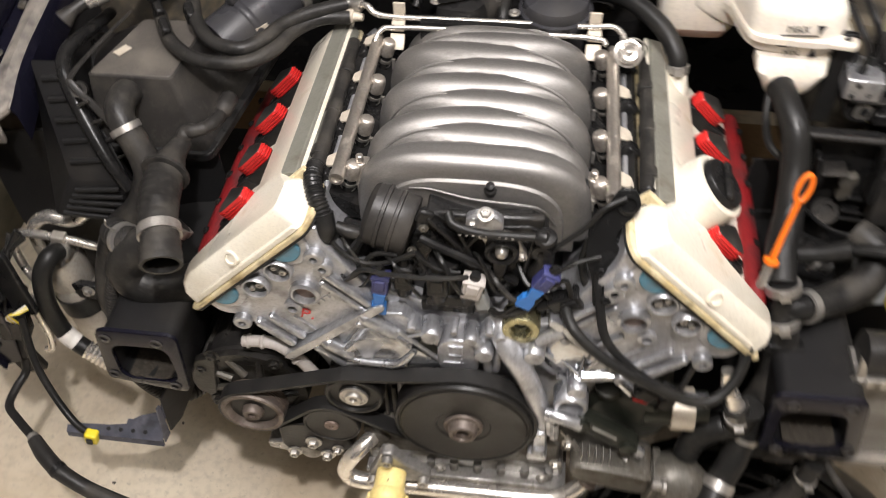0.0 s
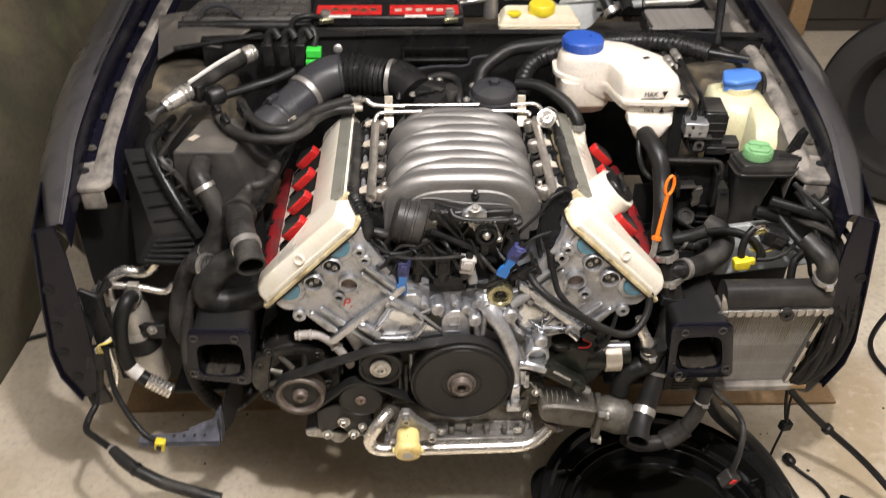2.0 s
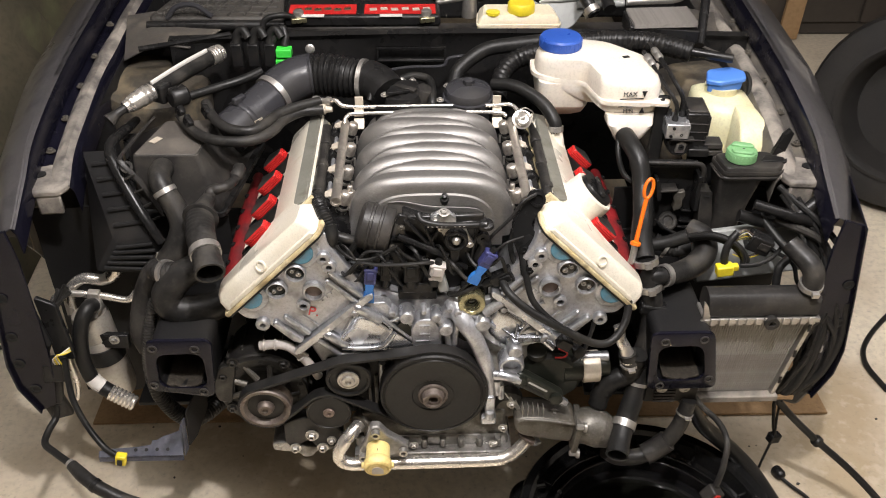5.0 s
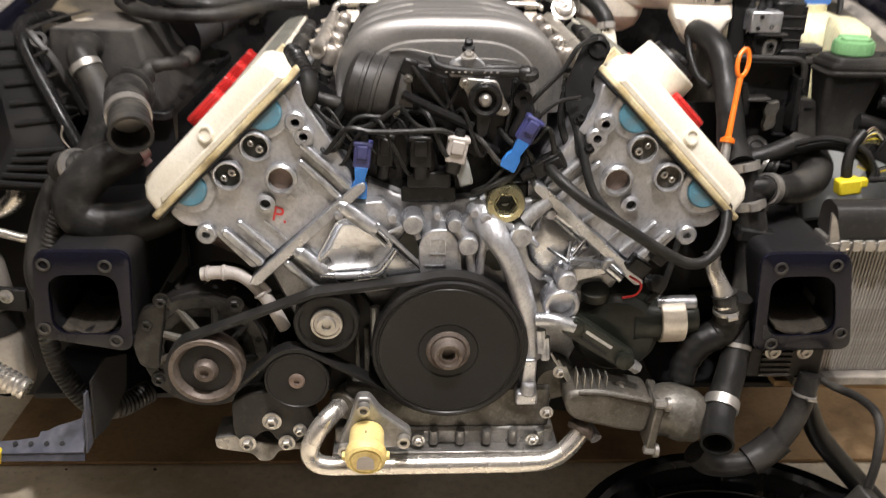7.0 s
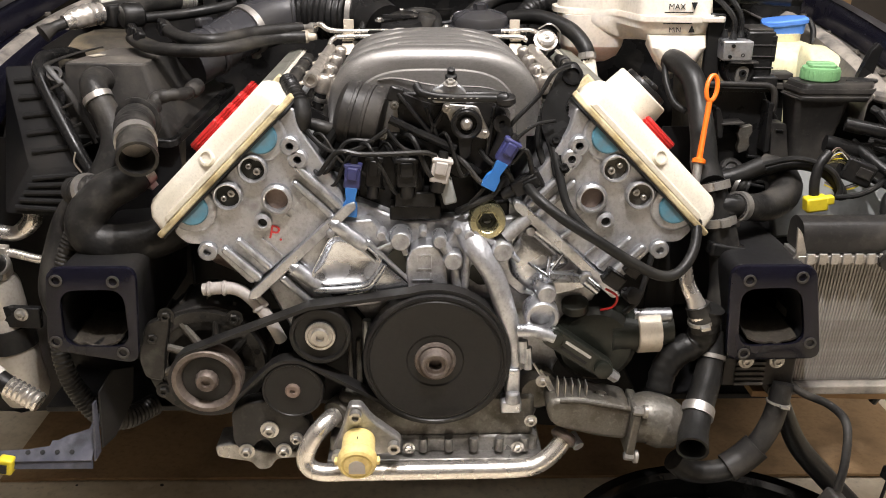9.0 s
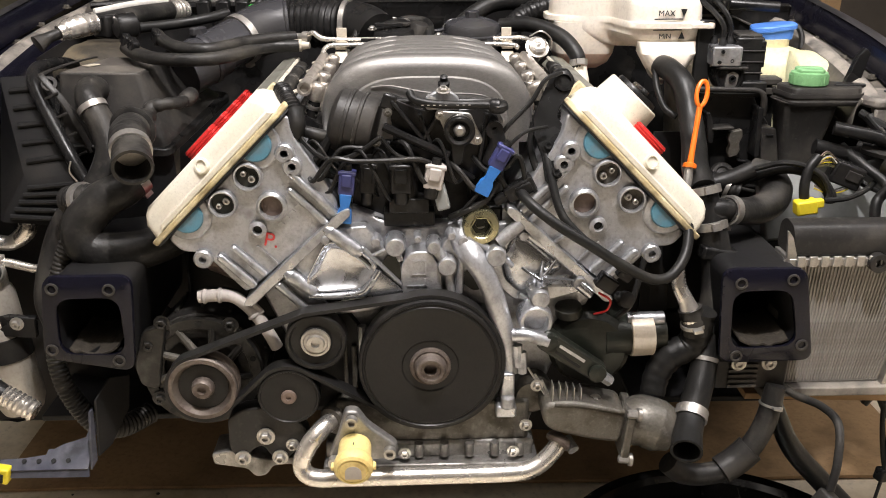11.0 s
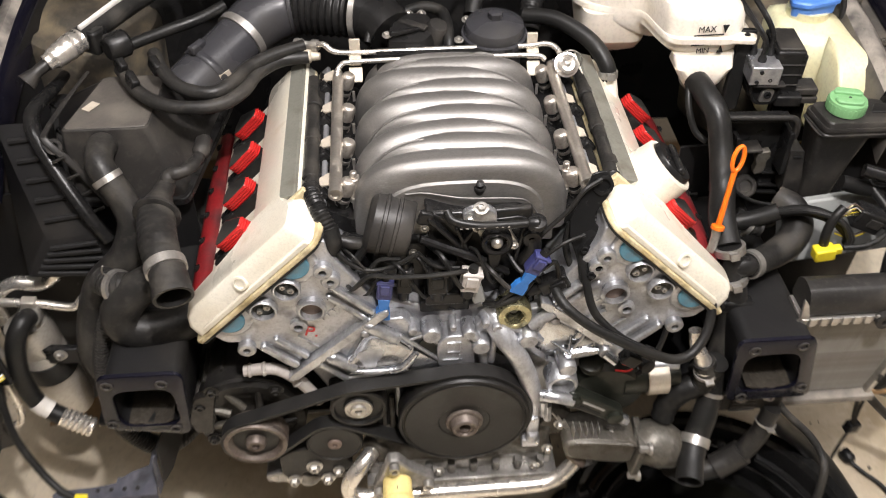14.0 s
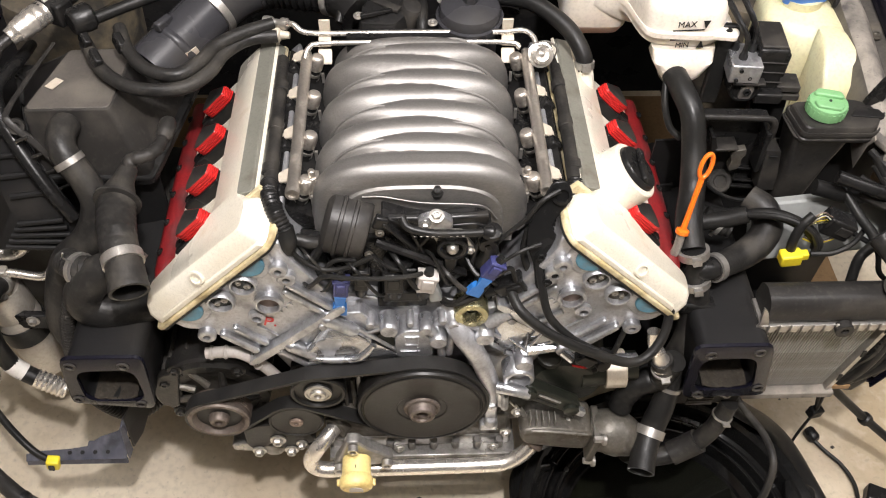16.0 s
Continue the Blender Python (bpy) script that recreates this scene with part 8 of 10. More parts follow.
bm = loft(B(), [[V(cx + (x - cx) * k, cy + (y - cy) * k, z) for x, y in ptop] for k, z in ((0.95, 0.752), (1.0, 0.755), (1.0, 0.7585), (0.968, 0.760), (0.968, 0.7625), (1.0, 0.764), (1.0, 0.768), (0.985, 0.7705), (0.955, 0.7705), (0.945, 0.768), (0.93, 0.768), (0.90, 0.776), (0.86, 0.778))])
part("reservoir_lid", bm, PLASTIC_DUSTY, ps, "black lid with a doubled welded rim", smooth=35)
for z in (0.715, 0.700):
    part("level_mark", box(B(), (0.499, 0.8432 + (0.752 - z) * 0.05, z), (0.016, 0.003, 0.002)), PLASTIC_DUSTY, ps)
bm = lathe(B(), [(0.0255, 0), (0.0275, 0.002), (0.0280, 0.012), (0.0265, 0.019), (0.0235, 0.0205), (0.0, 0.0205)], (0.510, 0.872, 0.778), (0, 0, 1), 30)
cap = part("reservoir_cap", bm, GREEN, ps, "green ribbed screw cap", smooth=30)
for k in range(24):
    a = 2 * math.pi * k / 24
    part("cap_rib", box(B(), (0.510 + 0.0277 * math.cos(a), 0.872 + 0.0277 * math.sin(a), 0.787), (0.0012, 0.0030, 0.013), turn(0, 0, math.degrees(a))), GREEN, cap)
bm = B()
for k in (-1, 1):
    prism(bm, rounded([(-0.0225, 0.0), (0.0225, 0.0), (0.0165, 0.0145), (-0.0165, 0.0145)], 0.006), V(0.510, 0.872, 0.7965) + V(0.26, 0.95, 0) * (0.0065 * k), (0.95, -0.26 * k * k, 0), V(0.26, 0.95, 0) * k, (0, 0, 0.0065))
part("cap_grip", bm, GREEN, cap, bevel=0.002)
part("cap_dot", lathe(B(), [(0.0022, 0.0), (0.0022, 0.0012), (0.0, 0.0012)], (0.512, 0.872, 0.7982), (0, 0, 1), 10), FLAT_BLACK, cap)
bm = B()
loft(bm, [[V(x, y, z) for x, y in rounded([(0.545, 0.862), (0.592, 0.856), (0.598, 0.872), (0.560, 0.884)], 0.004)] for z in (0.766, 0.780)])
loft(bm, [[V(x + dx, 0.885, z) for x, z in ((0.574, 0.776), (0.596, 0.776), (0.606, 0.822), (0.598, 0.830), (0.588, 0.818))] for dx in (0.0,)] + [[V(x, 0.897, z) for x, z in ((0.574, 0.776), (0.596, 0.776), (0.606, 0.822), (0.598, 0.830), (0.588, 0.818))]])
part("reservoir_ear", bm, PLASTIC, ps, bevel=0.002)

absu = thing("brake_control_unit", (0.41, 0.93, 0.74), "black brake control unit with an aluminium valve block", "control unit")
tilt_abs = turn(0, 0, -5)
part("valve_block", box(B(), (0.399, 0.938, 0.814), (0.044, 0.056, 0.030), tilt_abs), ALU_RAW, absu, "bare aluminium block with drilled ports", bevel=0.002)
for x, z in ((0.388, 0.822), (0.404, 0.808), (0.414, 0.820), (0.384, 0.806)):
    part("block_drilling", lathe(B(), [(0.0030, -0.002), (0.0030, 0.0006), (0.0016, 0.0006), (0.0016, -0.001), (0, -0.001)], (x, 0.9092 + (x - 0.399) * 0.09, z), (0, -1, 0), 10), FLAT_BLACK, absu)
part("unit_case", box(B(), (0.441, 0.966, 0.803), (0.044, 0.072, 0.076), tilt_abs), PLASTIC, absu, "black plastic case", bevel=0.004)
part("case_lid", box(B(), (0.441, 0.966, 0.842), (0.037, 0.062, 0.005), tilt_abs), PLASTIC_DUSTY, absu, bevel=0.002)
for k in range(3):
    part("case_ridge", box(B(), (0.441, 0.9302, 0.786 + 0.017 * k), (0.040, 0.004, 0.0025), tilt_abs), PLASTIC_DUSTY, absu, bevel=0.001)
part("case_latch", box(B(), (0.458, 0.932, 0.815), (0.009, 0.008, 0.040), tilt_abs), PLASTIC, absu, bevel=0.002)
part("case_plug", box(B(), (0.446, 0.928, 0.766), (0.040, 0.030, 0.018), tilt_abs), PLASTIC, absu, "black wiring plug", bevel=0.003)
for z, w in ((0.772, 0.052), (0.757, 0.058)):
    part("case_step", box(B(), (0.470, 0.946, z), (w, 0.034, 0.011), tilt_abs), PLASTIC_DUSTY, absu, bevel=0.002)
part("case_bracket", prism(B(), rounded([(0.440, 0.780), (0.488, 0.776), (0.494, 0.742), (0.500, 0.660), (0.440, 0.660)], 0.004), (0, 0.950, 0), (1, 0, 0), (0, 0, 1), (0, 0.012, 0)), PLASTIC, absu, "black mounting plate", bevel=0.002)
arch = rounded([(-0.022, 0.018), (0.022, 0.018), (0.022, -0.004), (0.012, -0.018), (-0.012, -0.018), (-0.022, -0.004)], 0.008)
part("unit_front", loft(B(), [[V(0.406 + x * k, y - 0.08 * x, 0.778 + z * k) for x, z in arch] for k, y in ((1.0, 0.950), (1.0, 0.921), (0.93, 0.917), (0.80, 0.917), (0.74, 0.9195), (0.2, 0.9195))]), PLASTIC, absu, "black rounded pump housing", smooth=35)
part("unit_shelf", box(B(), (0.408, 0.918, 0.7965), (0.046, 0.016, 0.004), tilt_abs), PLASTIC_DUSTY, absu, bevel=0.001)
part("unit_plate", prism(B(), rounded([(-0.009, -0.012), (0.009, -0.012), (0.009, 0.008), (0.0, 0.012), (-0.009, 0.008)], 0.004), (0.409, 0.9155, 0.779), (1, -0.08, 0), (0.12, 0, 1), (0, 0.004, 0)), STEEL, absu, "bright plate with an eye")
part("plate_eye", lathe(B(), [(0.0055, 0), (0.0055, 0.003), (0.003, 0.003), (0.003, 0.0), (0, 0)], (0.409, 0.9150, 0.780), AX, 12), FLAT_BLACK, absu)
for x, y in ((0.387, 0.952), (0.393, 0.930), (0.411, 0.948)):
    part("block_port", lathe(B(), [(0.0062, -0.001), (0.0062, 0.005), (0.0045, 0.008), (0.0042, 0.012)], (x, y, 0.829), (0, 0, 1), 10), FLAT_BLACK, absu)
for pts in ([(0.393, 0.930, 0.834), (0.393, 0.934, 0.858), (0.378, 0.95, 0.880), (0.360, 1.01, 0.902), (0.352, 1.06, 0.910)], [(0.411, 0.948, 0.834), (0.409, 0.952, 0.862), (0.394, 0.970, 0.888), (0.378, 1.03, 0.908), (0.368, 1.09, 0.915)]):
    part("brake_pipe", tube(B(), pts, 0.0042, 8), PLASTIC, absu, "black brake pipe")
    e = V(pts[3])
    part("pipe_union", lathe(B(), [(0.0055, 0), (0.0075, 0.004), (0.0075, 0.016), (0.006, 0.018), (0.0075, 0.022), (0.0075, 0.034), (0.005, 0.038)], e, V(pts[4]) - e, 10), STEEL, absu, "bright pipe union")
carr = thing("module_carrier", (0.395, 0.875, 0.64), "black plastic carrier under the brake unit", "bracket")
part("carrier_wall", prism(B(), rounded([(0.334, 0.764), (0.436, 0.762), (0.446, 0.740), (0.468, 0.712), (0.482, 0.628), (0.350, 0.610), (0.340, 0.70)], 0.008), (0, 0.892, 0), (1, 0, 0), (0, 0, 1), (0, 0.008, 0)), PLASTIC, carr, bevel=0.002)
# rolled top bar that curls down at its end
part("carrier_bar", tube(B(), [(0.330, 0.872, 0.772), (0.360, 0.870, 0.772), (0.410, 0.868, 0.771), (0.434, 0.868, 0.769), (0.443, 0.868, 0.760), (0.446, 0.869, 0.744), (0.447, 0.870, 0.732)], [0.004, 0.0045, 0.0045, 0.0048, 0.0052, 0.0052, 0.0045], 10), PLASTIC_DUSTY, carr, "rounded black bar")
part("bar_web", box(B(), (0.388, 0.884, 0.762), (0.100, 0.022, 0.005), turn(0, 1, 0)), PLASTIC, carr, bevel=0.001)
# recessed box with a shelf, cheek and clip
part("carrier_shelf", box(B(), (0.386, 0.878, 0.7125), (0.034, 0.028, 0.004), turn(0, -2, 0)), PLASTIC_DUSTY, carr, bevel=0.001)
part("carrier_cheek", prism(B(), rounded([(0.358, 0.737), (0.364, 0.737), (0.373, 0.712), (0.373, 0.690), (0.366, 0.690)], 0.002), (0, 0.866, 0), (1, 0, 0), (0, 0, 1), (0, 0.026, 0)), PLASTIC, carr, bevel=0.001)
part("carrier_cheek", prism(B(), rounded([(0.436, 0.745), (0.443, 0.745), (0.446, 0.668), (0.438, 0.668)], 0.002), (0, 0.862, 0), (1, 0, 0), (0, 0, 1), (0, 0.030, 0)), PLASTIC, carr, bevel=0.001)
part("carrier_pocket", prism(B(), rounded([(0.443, 0.716), (0.466, 0.713), (0.482, 0.632), (0.452, 0.630)], 0.003), (0, 0.860, 0), (1, 0, 0), (0, 0, 1), (0, 0.032, 0)), PLASTIC_DUSTY, carr, bevel=0.002)
part("pocket_slot", box(B(), (0.456, 0.8588, 0.704), (0.012, 0.003, 0.0016), turn(0, 4, 0)), FLAT_BLACK, carr)
part("carrier_clip", loft(B(), [[V(0.408 + dx * w, 0.868 + dy, z + dx * 0.002) for dx in (-1, 1) for dy in ((0.0, 0.012) if dx < 0 else (0.012, 0.0))] for w, z in ((0.009, 0.708), (0.011, 0.698), (0.007, 0.688), (0.009, 0.676), (0.006, 0.668))]), GREYCAST, carr, "scuffed grey spring clip", bevel=0.001)
part("carrier_grommet", lathe(B(), [(0.018, -0.012), (0.019, 0.0), (0.016, 0.003), (0.011, 0.003), (0.009, 0.0), (0.0, 0.001)], (0.396, 0.872, 0.640), (0, -0.8, 0.6), 22), PLASTIC_DUSTY, carr, "round black rubber grommet")
for z in (0.655, 0.630, 0.616):
    part("carrier_rib", box(B(), (0.440, 0.888, z), (0.036, 0.012, 0.004), turn(0, 6, 0)), PLASTIC, carr, bevel=0.001)
part("carrier_rod", tube(B(), [(0.366, 0.862, 0.652), (0.382, 0.856, 0.638), (0.410, 0.852, 0.624), (0.441, 0.852, 0.616)], 0.0030, 8), PLASTIC, carr, "thin glossy black rod")
part("carrier_tube", tube(B(), [(0.352, 0.850, 0.600), (0.385, 0.846, 0.590), (0.420, 0.842, 0.592), (0.452, 0.846, 0.602), (0.482, 0.852, 0.609)], [0.015, 0.016, 0.014, 0.0125, 0.012], 14), RUBBER, carr, "black rubber tube")
part("rubber_strip", box(B(), (0.372, 0.955, 0.80), (0.026, 0.012, 0.13), turn(-6, 3, 0)), RUBBER, None, "upright black rubber strip beside the tank", category="strip", bevel=0.003)

dip = thing("dipstick", (0.30, 0.73, 0.62), "orange dipstick handle standing in its tube", "dipstick")
dt, db = V(0.309, 0.754, 0.783), V(0.292, 0.722, 0.692)
dd = (dt - db).normalized()
ring = []
sx = V(1, 0.2, -0.2).normalized()
for k in range(17):
    a = math.pi * (k / 16) * 2 - math.pi / 2
    ring.append(dt + sx * 0.0080 * math.cos(a) + dd * (0.005 + 0.0175 * math.sin(a)))
part("handle_ring", tube(B(), ring, 0.0032, 8, 2), ORANGE, dip)
part("handle_stem", tube(B(), [dt - dd * 0.014, dt.lerp(db, 0.5), db + dd * 0.004], [0.0042, 0.0038, 0.0045], 8), ORANGE, dip, "orange plastic stem")
part("handle_foot", lathe(B(), [(0.0095, 0), (0.0095, 0.005), (0.006, 0.007)], db, dd, 14), ORANGE, dip)
part("guide_tube", tube(B(), [db, db - dd * 0.03, (0.275, 0.712, 0.64), (0.262, 0.715, 0.60)], 0.0062, 10), STEEL, dip, "bare metal guide tube")

# side radiator with upright tubes
rad = thing("side_radiator", (0.52, 0.68, 0.37), "small aluminium side radiator with a black top tank", "radiator")
RX0, RX1, RZ0, RZ1, RY = 0.418, 0.612, 0.388, 0.578, 0.654
LEAN_IN = 0.034
part("radiator_core", prism(B(), [(RX0, RZ0), (RX1 - LEAN_IN, RZ0), (RX1, RZ1), (RX0, RZ1)], (0, RY + 0.005, 0), (1, 0, 0), (0, 0, 1), (0, 0.034, 0)), DARK_CORE, rad, "dusty fin core")
bm = B()
box(bm, ((RX0 + RX1) / 2, RY + 0.006, RZ1 + 0.006), (RX1 - RX0 + 0.014, 0.05, 0.010))
for k in range(12):
    box(bm, (RX0 + (RX1 - RX0) * (k + 0.5) / 12, RY - 0.021, RZ1 + 0.008), (0.011, 0.004, 0.015))
part("header_strip", bm, STEEL, rad, "bright crimped header strip", bevel=0.001)
bm = loft(B(), [[V(x, RY + 0.006 + y, RZ1 + 0.012 + z) for y, z in rounded([(-0.022, 0), (0.030, 0), (0.028, 0.034), (0.012, 0.046), (-0.012, 0.042), (-0.021, 0.028)], 0.008)] for x in (RX0 - 0.002, RX0 + 0.02, RX1 - 0.02, RX1 + 0.002)])
part("top_tank", bm, PLASTIC_DUSTY, rad, "black plastic top tank", smooth=35)
part("tank_lug", lathe(B(), [(0.013, 0), (0.013, 0.012), (0.006, 0.012), (0.006, 0.003), (0, 0.003)], (0.530, RY - 0.016, RZ1 + 0.006), AX, 20), PLASTIC_DUSTY, rad)
part("radiator_side", prism(B(), [(RX1 - LEAN_IN + 0.001, RZ0), (RX1 - LEAN_IN + 0.008, RZ0), (RX1 + 0.008, RZ1), (RX1 + 0.001, RZ1)], (0, RY - 0.006, 0), (1, 0, 0), (0, 0, 1), (0, 0.036, 0)), STEEL, rad, "bare side plate")
for f in (0.12, 0.45, 0.80):
    part("side_slot", box(B(), (RX1 + 0.004 - LEAN_IN * f, RY - 0.0065, RZ1 - (RZ1 - RZ0) * f), (0.005, 0.002, 0.016)), FLAT_BLACK, rad)
part("bottom_strip", box(B(), ((RX0 + RX1 - LEAN_IN) / 2, RY + 0.010, RZ0 - 0.007), (RX1 - RX0 - LEAN_IN + 0.03, 0.045, 0.014)), RAIL_DUST, rad, "stained metal bottom strip", bevel=0.002)
part("top_outlet", tube(B(), [(0.592, RY + 0.01, RZ1 + 0.05), (0.594, RY, RZ1 + 0.076), (0.588, RY + 0.01, RZ1 + 0.105), (0.560, RY + 0.05, RZ1 + 0.125)], [0.014, 0.018, 0.019, 0.018], 16), RUBBER_OLD, rad, "black rubber elbow")
part("outlet_clip", clamp(B(), (0.5935, RY + 0.002, RZ1 + 0.070), (0, -0.2, 1), 0.0185, 0.010), STEEL, rad)
part("end_clip", prism(B(), rounded([(-0.016, 0.0), (0.0, -0.012), (0.012, 0.014), (0.0, 0.05), (-0.008, 0.06), (-0.004, 0.02)], 0.003, 3), (RX0 - 0.006, RY - 0.018, RZ1 - 0.008), (1, 0, 0), (0, 0, 1), (0, 0.004, 0)), STEEL, rad, bevel=0.001)
part("pale_frame", box(B(), (0.54, 0.80, 0.62), (0.22, 0.02, 0.10), turn(-18, -8, 0)), GREY_SEAL, None, "pale grey sheet metal frame behind the radiator", category="panel", bevel=0.004)
part("rad_support", box(B(), (0.52, 0.70, 0.352), (0.25, 0.05, 0.010), turn(0, 2, 0)), WOOD, None, "narrow wooden strip under the radiator", category="board", bevel=0.001)

# cables of the far corner
rng = random.Random(11)
o = thing("corner_loom", (0.66, 0.70, 0.40), "tangle of black wiring at the fender corner", "wiring")
for pts, r in (([(0.585, 0.82, 0.74), (0.610, 0.78, 0.70), (0.640, 0.74, 0.64), (0.662, 0.70, 0.56), (0.655, 0.68, 0.46), (0.640, 0.68, 0.38), (0.615, 0.69, 0.335)], 0.009),
               ([(0.540, 0.80, 0.70), (0.560, 0.76, 0.68), (0.580, 0.73, 0.66), (0.560, 0.715, 0.640), (0.556, 0.70, 0.60)], 0.0075),
               ([(0.640, 0.80, 0.74), (0.648, 0.76, 0.66), (0.668, 0.72, 0.58), (0.680, 0.70, 0.48), (0.668, 0.69, 0.40), (0.640, 0.69, 0.35)], 0.012),
               ([(0.60, 0.86, 0.74), (0.62, 0.80, 0.68), (0.645, 0.74, 0.60), (0.668, 0.70, 0.52), (0.690, 0.68, 0.44), (0.672, 0.68, 0.38)], 0.006),
               ([(0.52, 0.79, 0.73), (0.575, 0.77, 0.72), (0.63, 0.77, 0.70), (0.66, 0.76, 0.69)], 0.010),
               ([(0.50, 0.80, 0.70), (0.56, 0.79, 0.69), (0.61, 0.79, 0.71), (0.65, 0.80, 0.74)], 0.012),
               ([(0.655, 0.70, 0.60), (0.664, 0.685, 0.50), (0.648, 0.68, 0.42), (0.625, 0.685, 0.36)], 0.007),
               ([(0.55, 0.75, 0.66), (0.59, 0.73, 0.64), (0.60, 0.71, 0.61), (0.63, 0.70, 0.59)], 0.004),
               ([(0.69, 0.69, 0.58), (0.70, 0.685, 0.50), (0.685, 0.68, 0.42), (0.65, 0.685, 0.36)], 0.008)):
    part("cable", tube(B(), pts, r, 10), RUBBER if r < 0.01 else PLASTIC, o)
rng = random.Random(17)
for k in range(12):
    x0, x1, x2 = rng.uniform(0.56, 0.64), rng.uniform(0.620, 0.672), rng.uniform(0.615, 0.690)
    pts = [(x0, 0.80 + rng.uniform(-0.02, 0.05), 0.72 + rng.uniform(-0.03, 0.03)), (x1 - 0.015, 0.745 + rng.uniform(-0.02, 0.02), 0.66 + rng.uniform(-0.03, 0.03)), (x1, 0.70 + rng.uniform(-0.012, 0.012), 0.58 + rng.uniform(-0.03, 0.03)), (x2, 0.685 + rng.uniform(-0.010, 0.010), 0.48 + rng.uniform(-0.03, 0.03)), (x2 - 0.01, 0.685, 0.40 + rng.uniform(-0.02, 0.02)), (x2 - 0.035, 0.688, 0.345 + rng.uniform(-0.015, 0.015))]
    part("cable", tube(B(), pts, rng.choice((0.003, 0.0045, 0.006, 0.0075)), 8), (RUBBER, PLASTIC, RUBBER_OLD)[k % 3], o)
part("corner_shell", box(B(), (0.672, 0.715, 0.43), (0.05, 0.06, 0.16), turn(0, -14, 10)), PLASTIC, o, "crumpled black lamp shell", bevel=0.015)
part("corner_shell", box(B(), (0.645, 0.705, 0.35), (0.06, 0.05, 0.05), turn(0, 25, 0)), PLASTIC, o, "crumpled black lamp shell", bevel=0.012)
for q in ((0.668, 0.685, 0.47), (0.650, 0.683, 0.445), (0.678, 0.683, 0.40)):
    part("loom_tape", box(B(), q, (0.010, 0.006, 0.016), turn(0, rng.uniform(-40, 40), 0)), PLUG_GREY, o)
o = thing("relay_plug", (0.50, 0.75, 0.65), "black multi-pin plug with bare coloured wires", "plug")
part("plug_shell", box(B(), (0.528, 0.752, 0.672), (0.044, 0.030, 0.032), turn(0, 20, -10)), PLASTIC, o, bevel=0.003)
part("plug_window", box(B(), (0.532, 0.735, 0.672), (0.020, 0.003, 0.014), turn(0, 20, -10)), PLASTIC_DUSTY, o, bevel=0.001)
part("wire_loop", tube(B(), [(0.482, 0.745, 0.70), (0.468, 0.738, 0.685), (0.462, 0.732, 0.66), (0.466, 0.73, 0.63)], 0.007, 10), RUBBER, o)
rng = random.Random(8)
for k in range(14):
    c = (BRASS, WHITE, BRASS, YELLOW, RUBBER, BRASS, RUST)[k % 7]
    j = [rng.uniform(-0.004, 0.004) for _ in range(6)]
    part("thin_wire", tube(B(), [(0.512, 0.748 + j[0], 0.680 + 0.001 * k), (0.494 + j[1], 0.742, 0.690 + 0.0012 * k + j[2]), (0.474 + j[3], 0.738, 0.688 + j[4]), (0.463 + j[5], 0.735, 0.668 + j[0]), (0.464 + j[1], 0.733, 0.640 + j[2])], 0.0010, 5), c, o)
for k in range(3):
    part("thin_wire", tube(B(), [(0.545 + 0.004 * k, 0.750, 0.660), (0.525, 0.742, 0.650 + 0.003 * k), (0.500, 0.738, 0.648 + 0.002 * k), (0.480, 0.74, 0.655 + 0.004 * k)], 0.0011, 5), (YELLOW, RUST, RUBBER)[k], o)
o = thing("yellow_plug", (0.465, 0.72, 0.63), "yellow airbag plug on a short black cable", "plug")
part("plug_shell", box(B(), (0.464, 0.724, 0.633), (0.030, 0.020, 0.021), turn(0, -8, 0)), YELLOW, o, bevel=0.003)
part("plug_nose", box(B(), (0.482, 0.724, 0.638), (0.013, 0.012, 0.012), turn(0, -8, 0)), YELLOW, o, bevel=0.002)
part("cable", tube(B(), [(0.490, 0.722, 0.642), (0.520, 0.72, 0.646), (0.55, 0.73, 0.655), (0.58, 0.76, 0.66)], 0.004, 8), RUBBER, o)
part("cable", tube(B(), [(0.40, 0.77, 0.675), (0.44, 0.75, 0.690), (0.480, 0.735, 0.680), (0.497, 0.728, 0.655), (0.495, 0.725, 0.640)], 0.0045, 8), RUBBER, o)
part("cable_sleeve", tube(B(), [(0.345, 0.78, 0.650), (0.372, 0.775, 0.660), (0.402, 0.77, 0.676)], 0.013, 12), RUBBER, o)

# lower hoses and stubs
hose("outlet_hose", [(0.314, 0.640, 0.478), (0.309, 0.626, 0.450), (0.299, 0.606, 0.418), (0.285, 0.584, 0.388), (0.272, 0.555, 0.374), (0.262, 0.525, 0.366)], [0.013, 0.0165, 0.0190, 0.0195, 0.0195, 0.0210], RUBBER, "open black rubber outlet hose with a bright clip", clips=((0.62, 0.014), (0.22, 0.006)), bore=0.04)
o = hose("low_hose", [(0.262, 0.590, 0.305), (0.285, 0.590, 0.286), (0.320, 0.592, 0.282), (0.350, 0.596, 0.290), (0.378, 0.600, 0.316), (0.398, 0.605, 0.356), (0.410, 0.615, 0.410)], [0.017, 0.016, 0.0155, 0.0155, 0.0155, 0.015, 0.014], RUBBER_OLD, "dusty bent black lower hose", clips=((0.93, 0.003),))
part("hose_sleeve", tube(B(), [(0.340, 0.594, 0.286), (0.362, 0.598, 0.300), (0.380, 0.600, 0.318)], 0.0205, 10), PLASTIC_DUSTY, o, "short black sleeve")
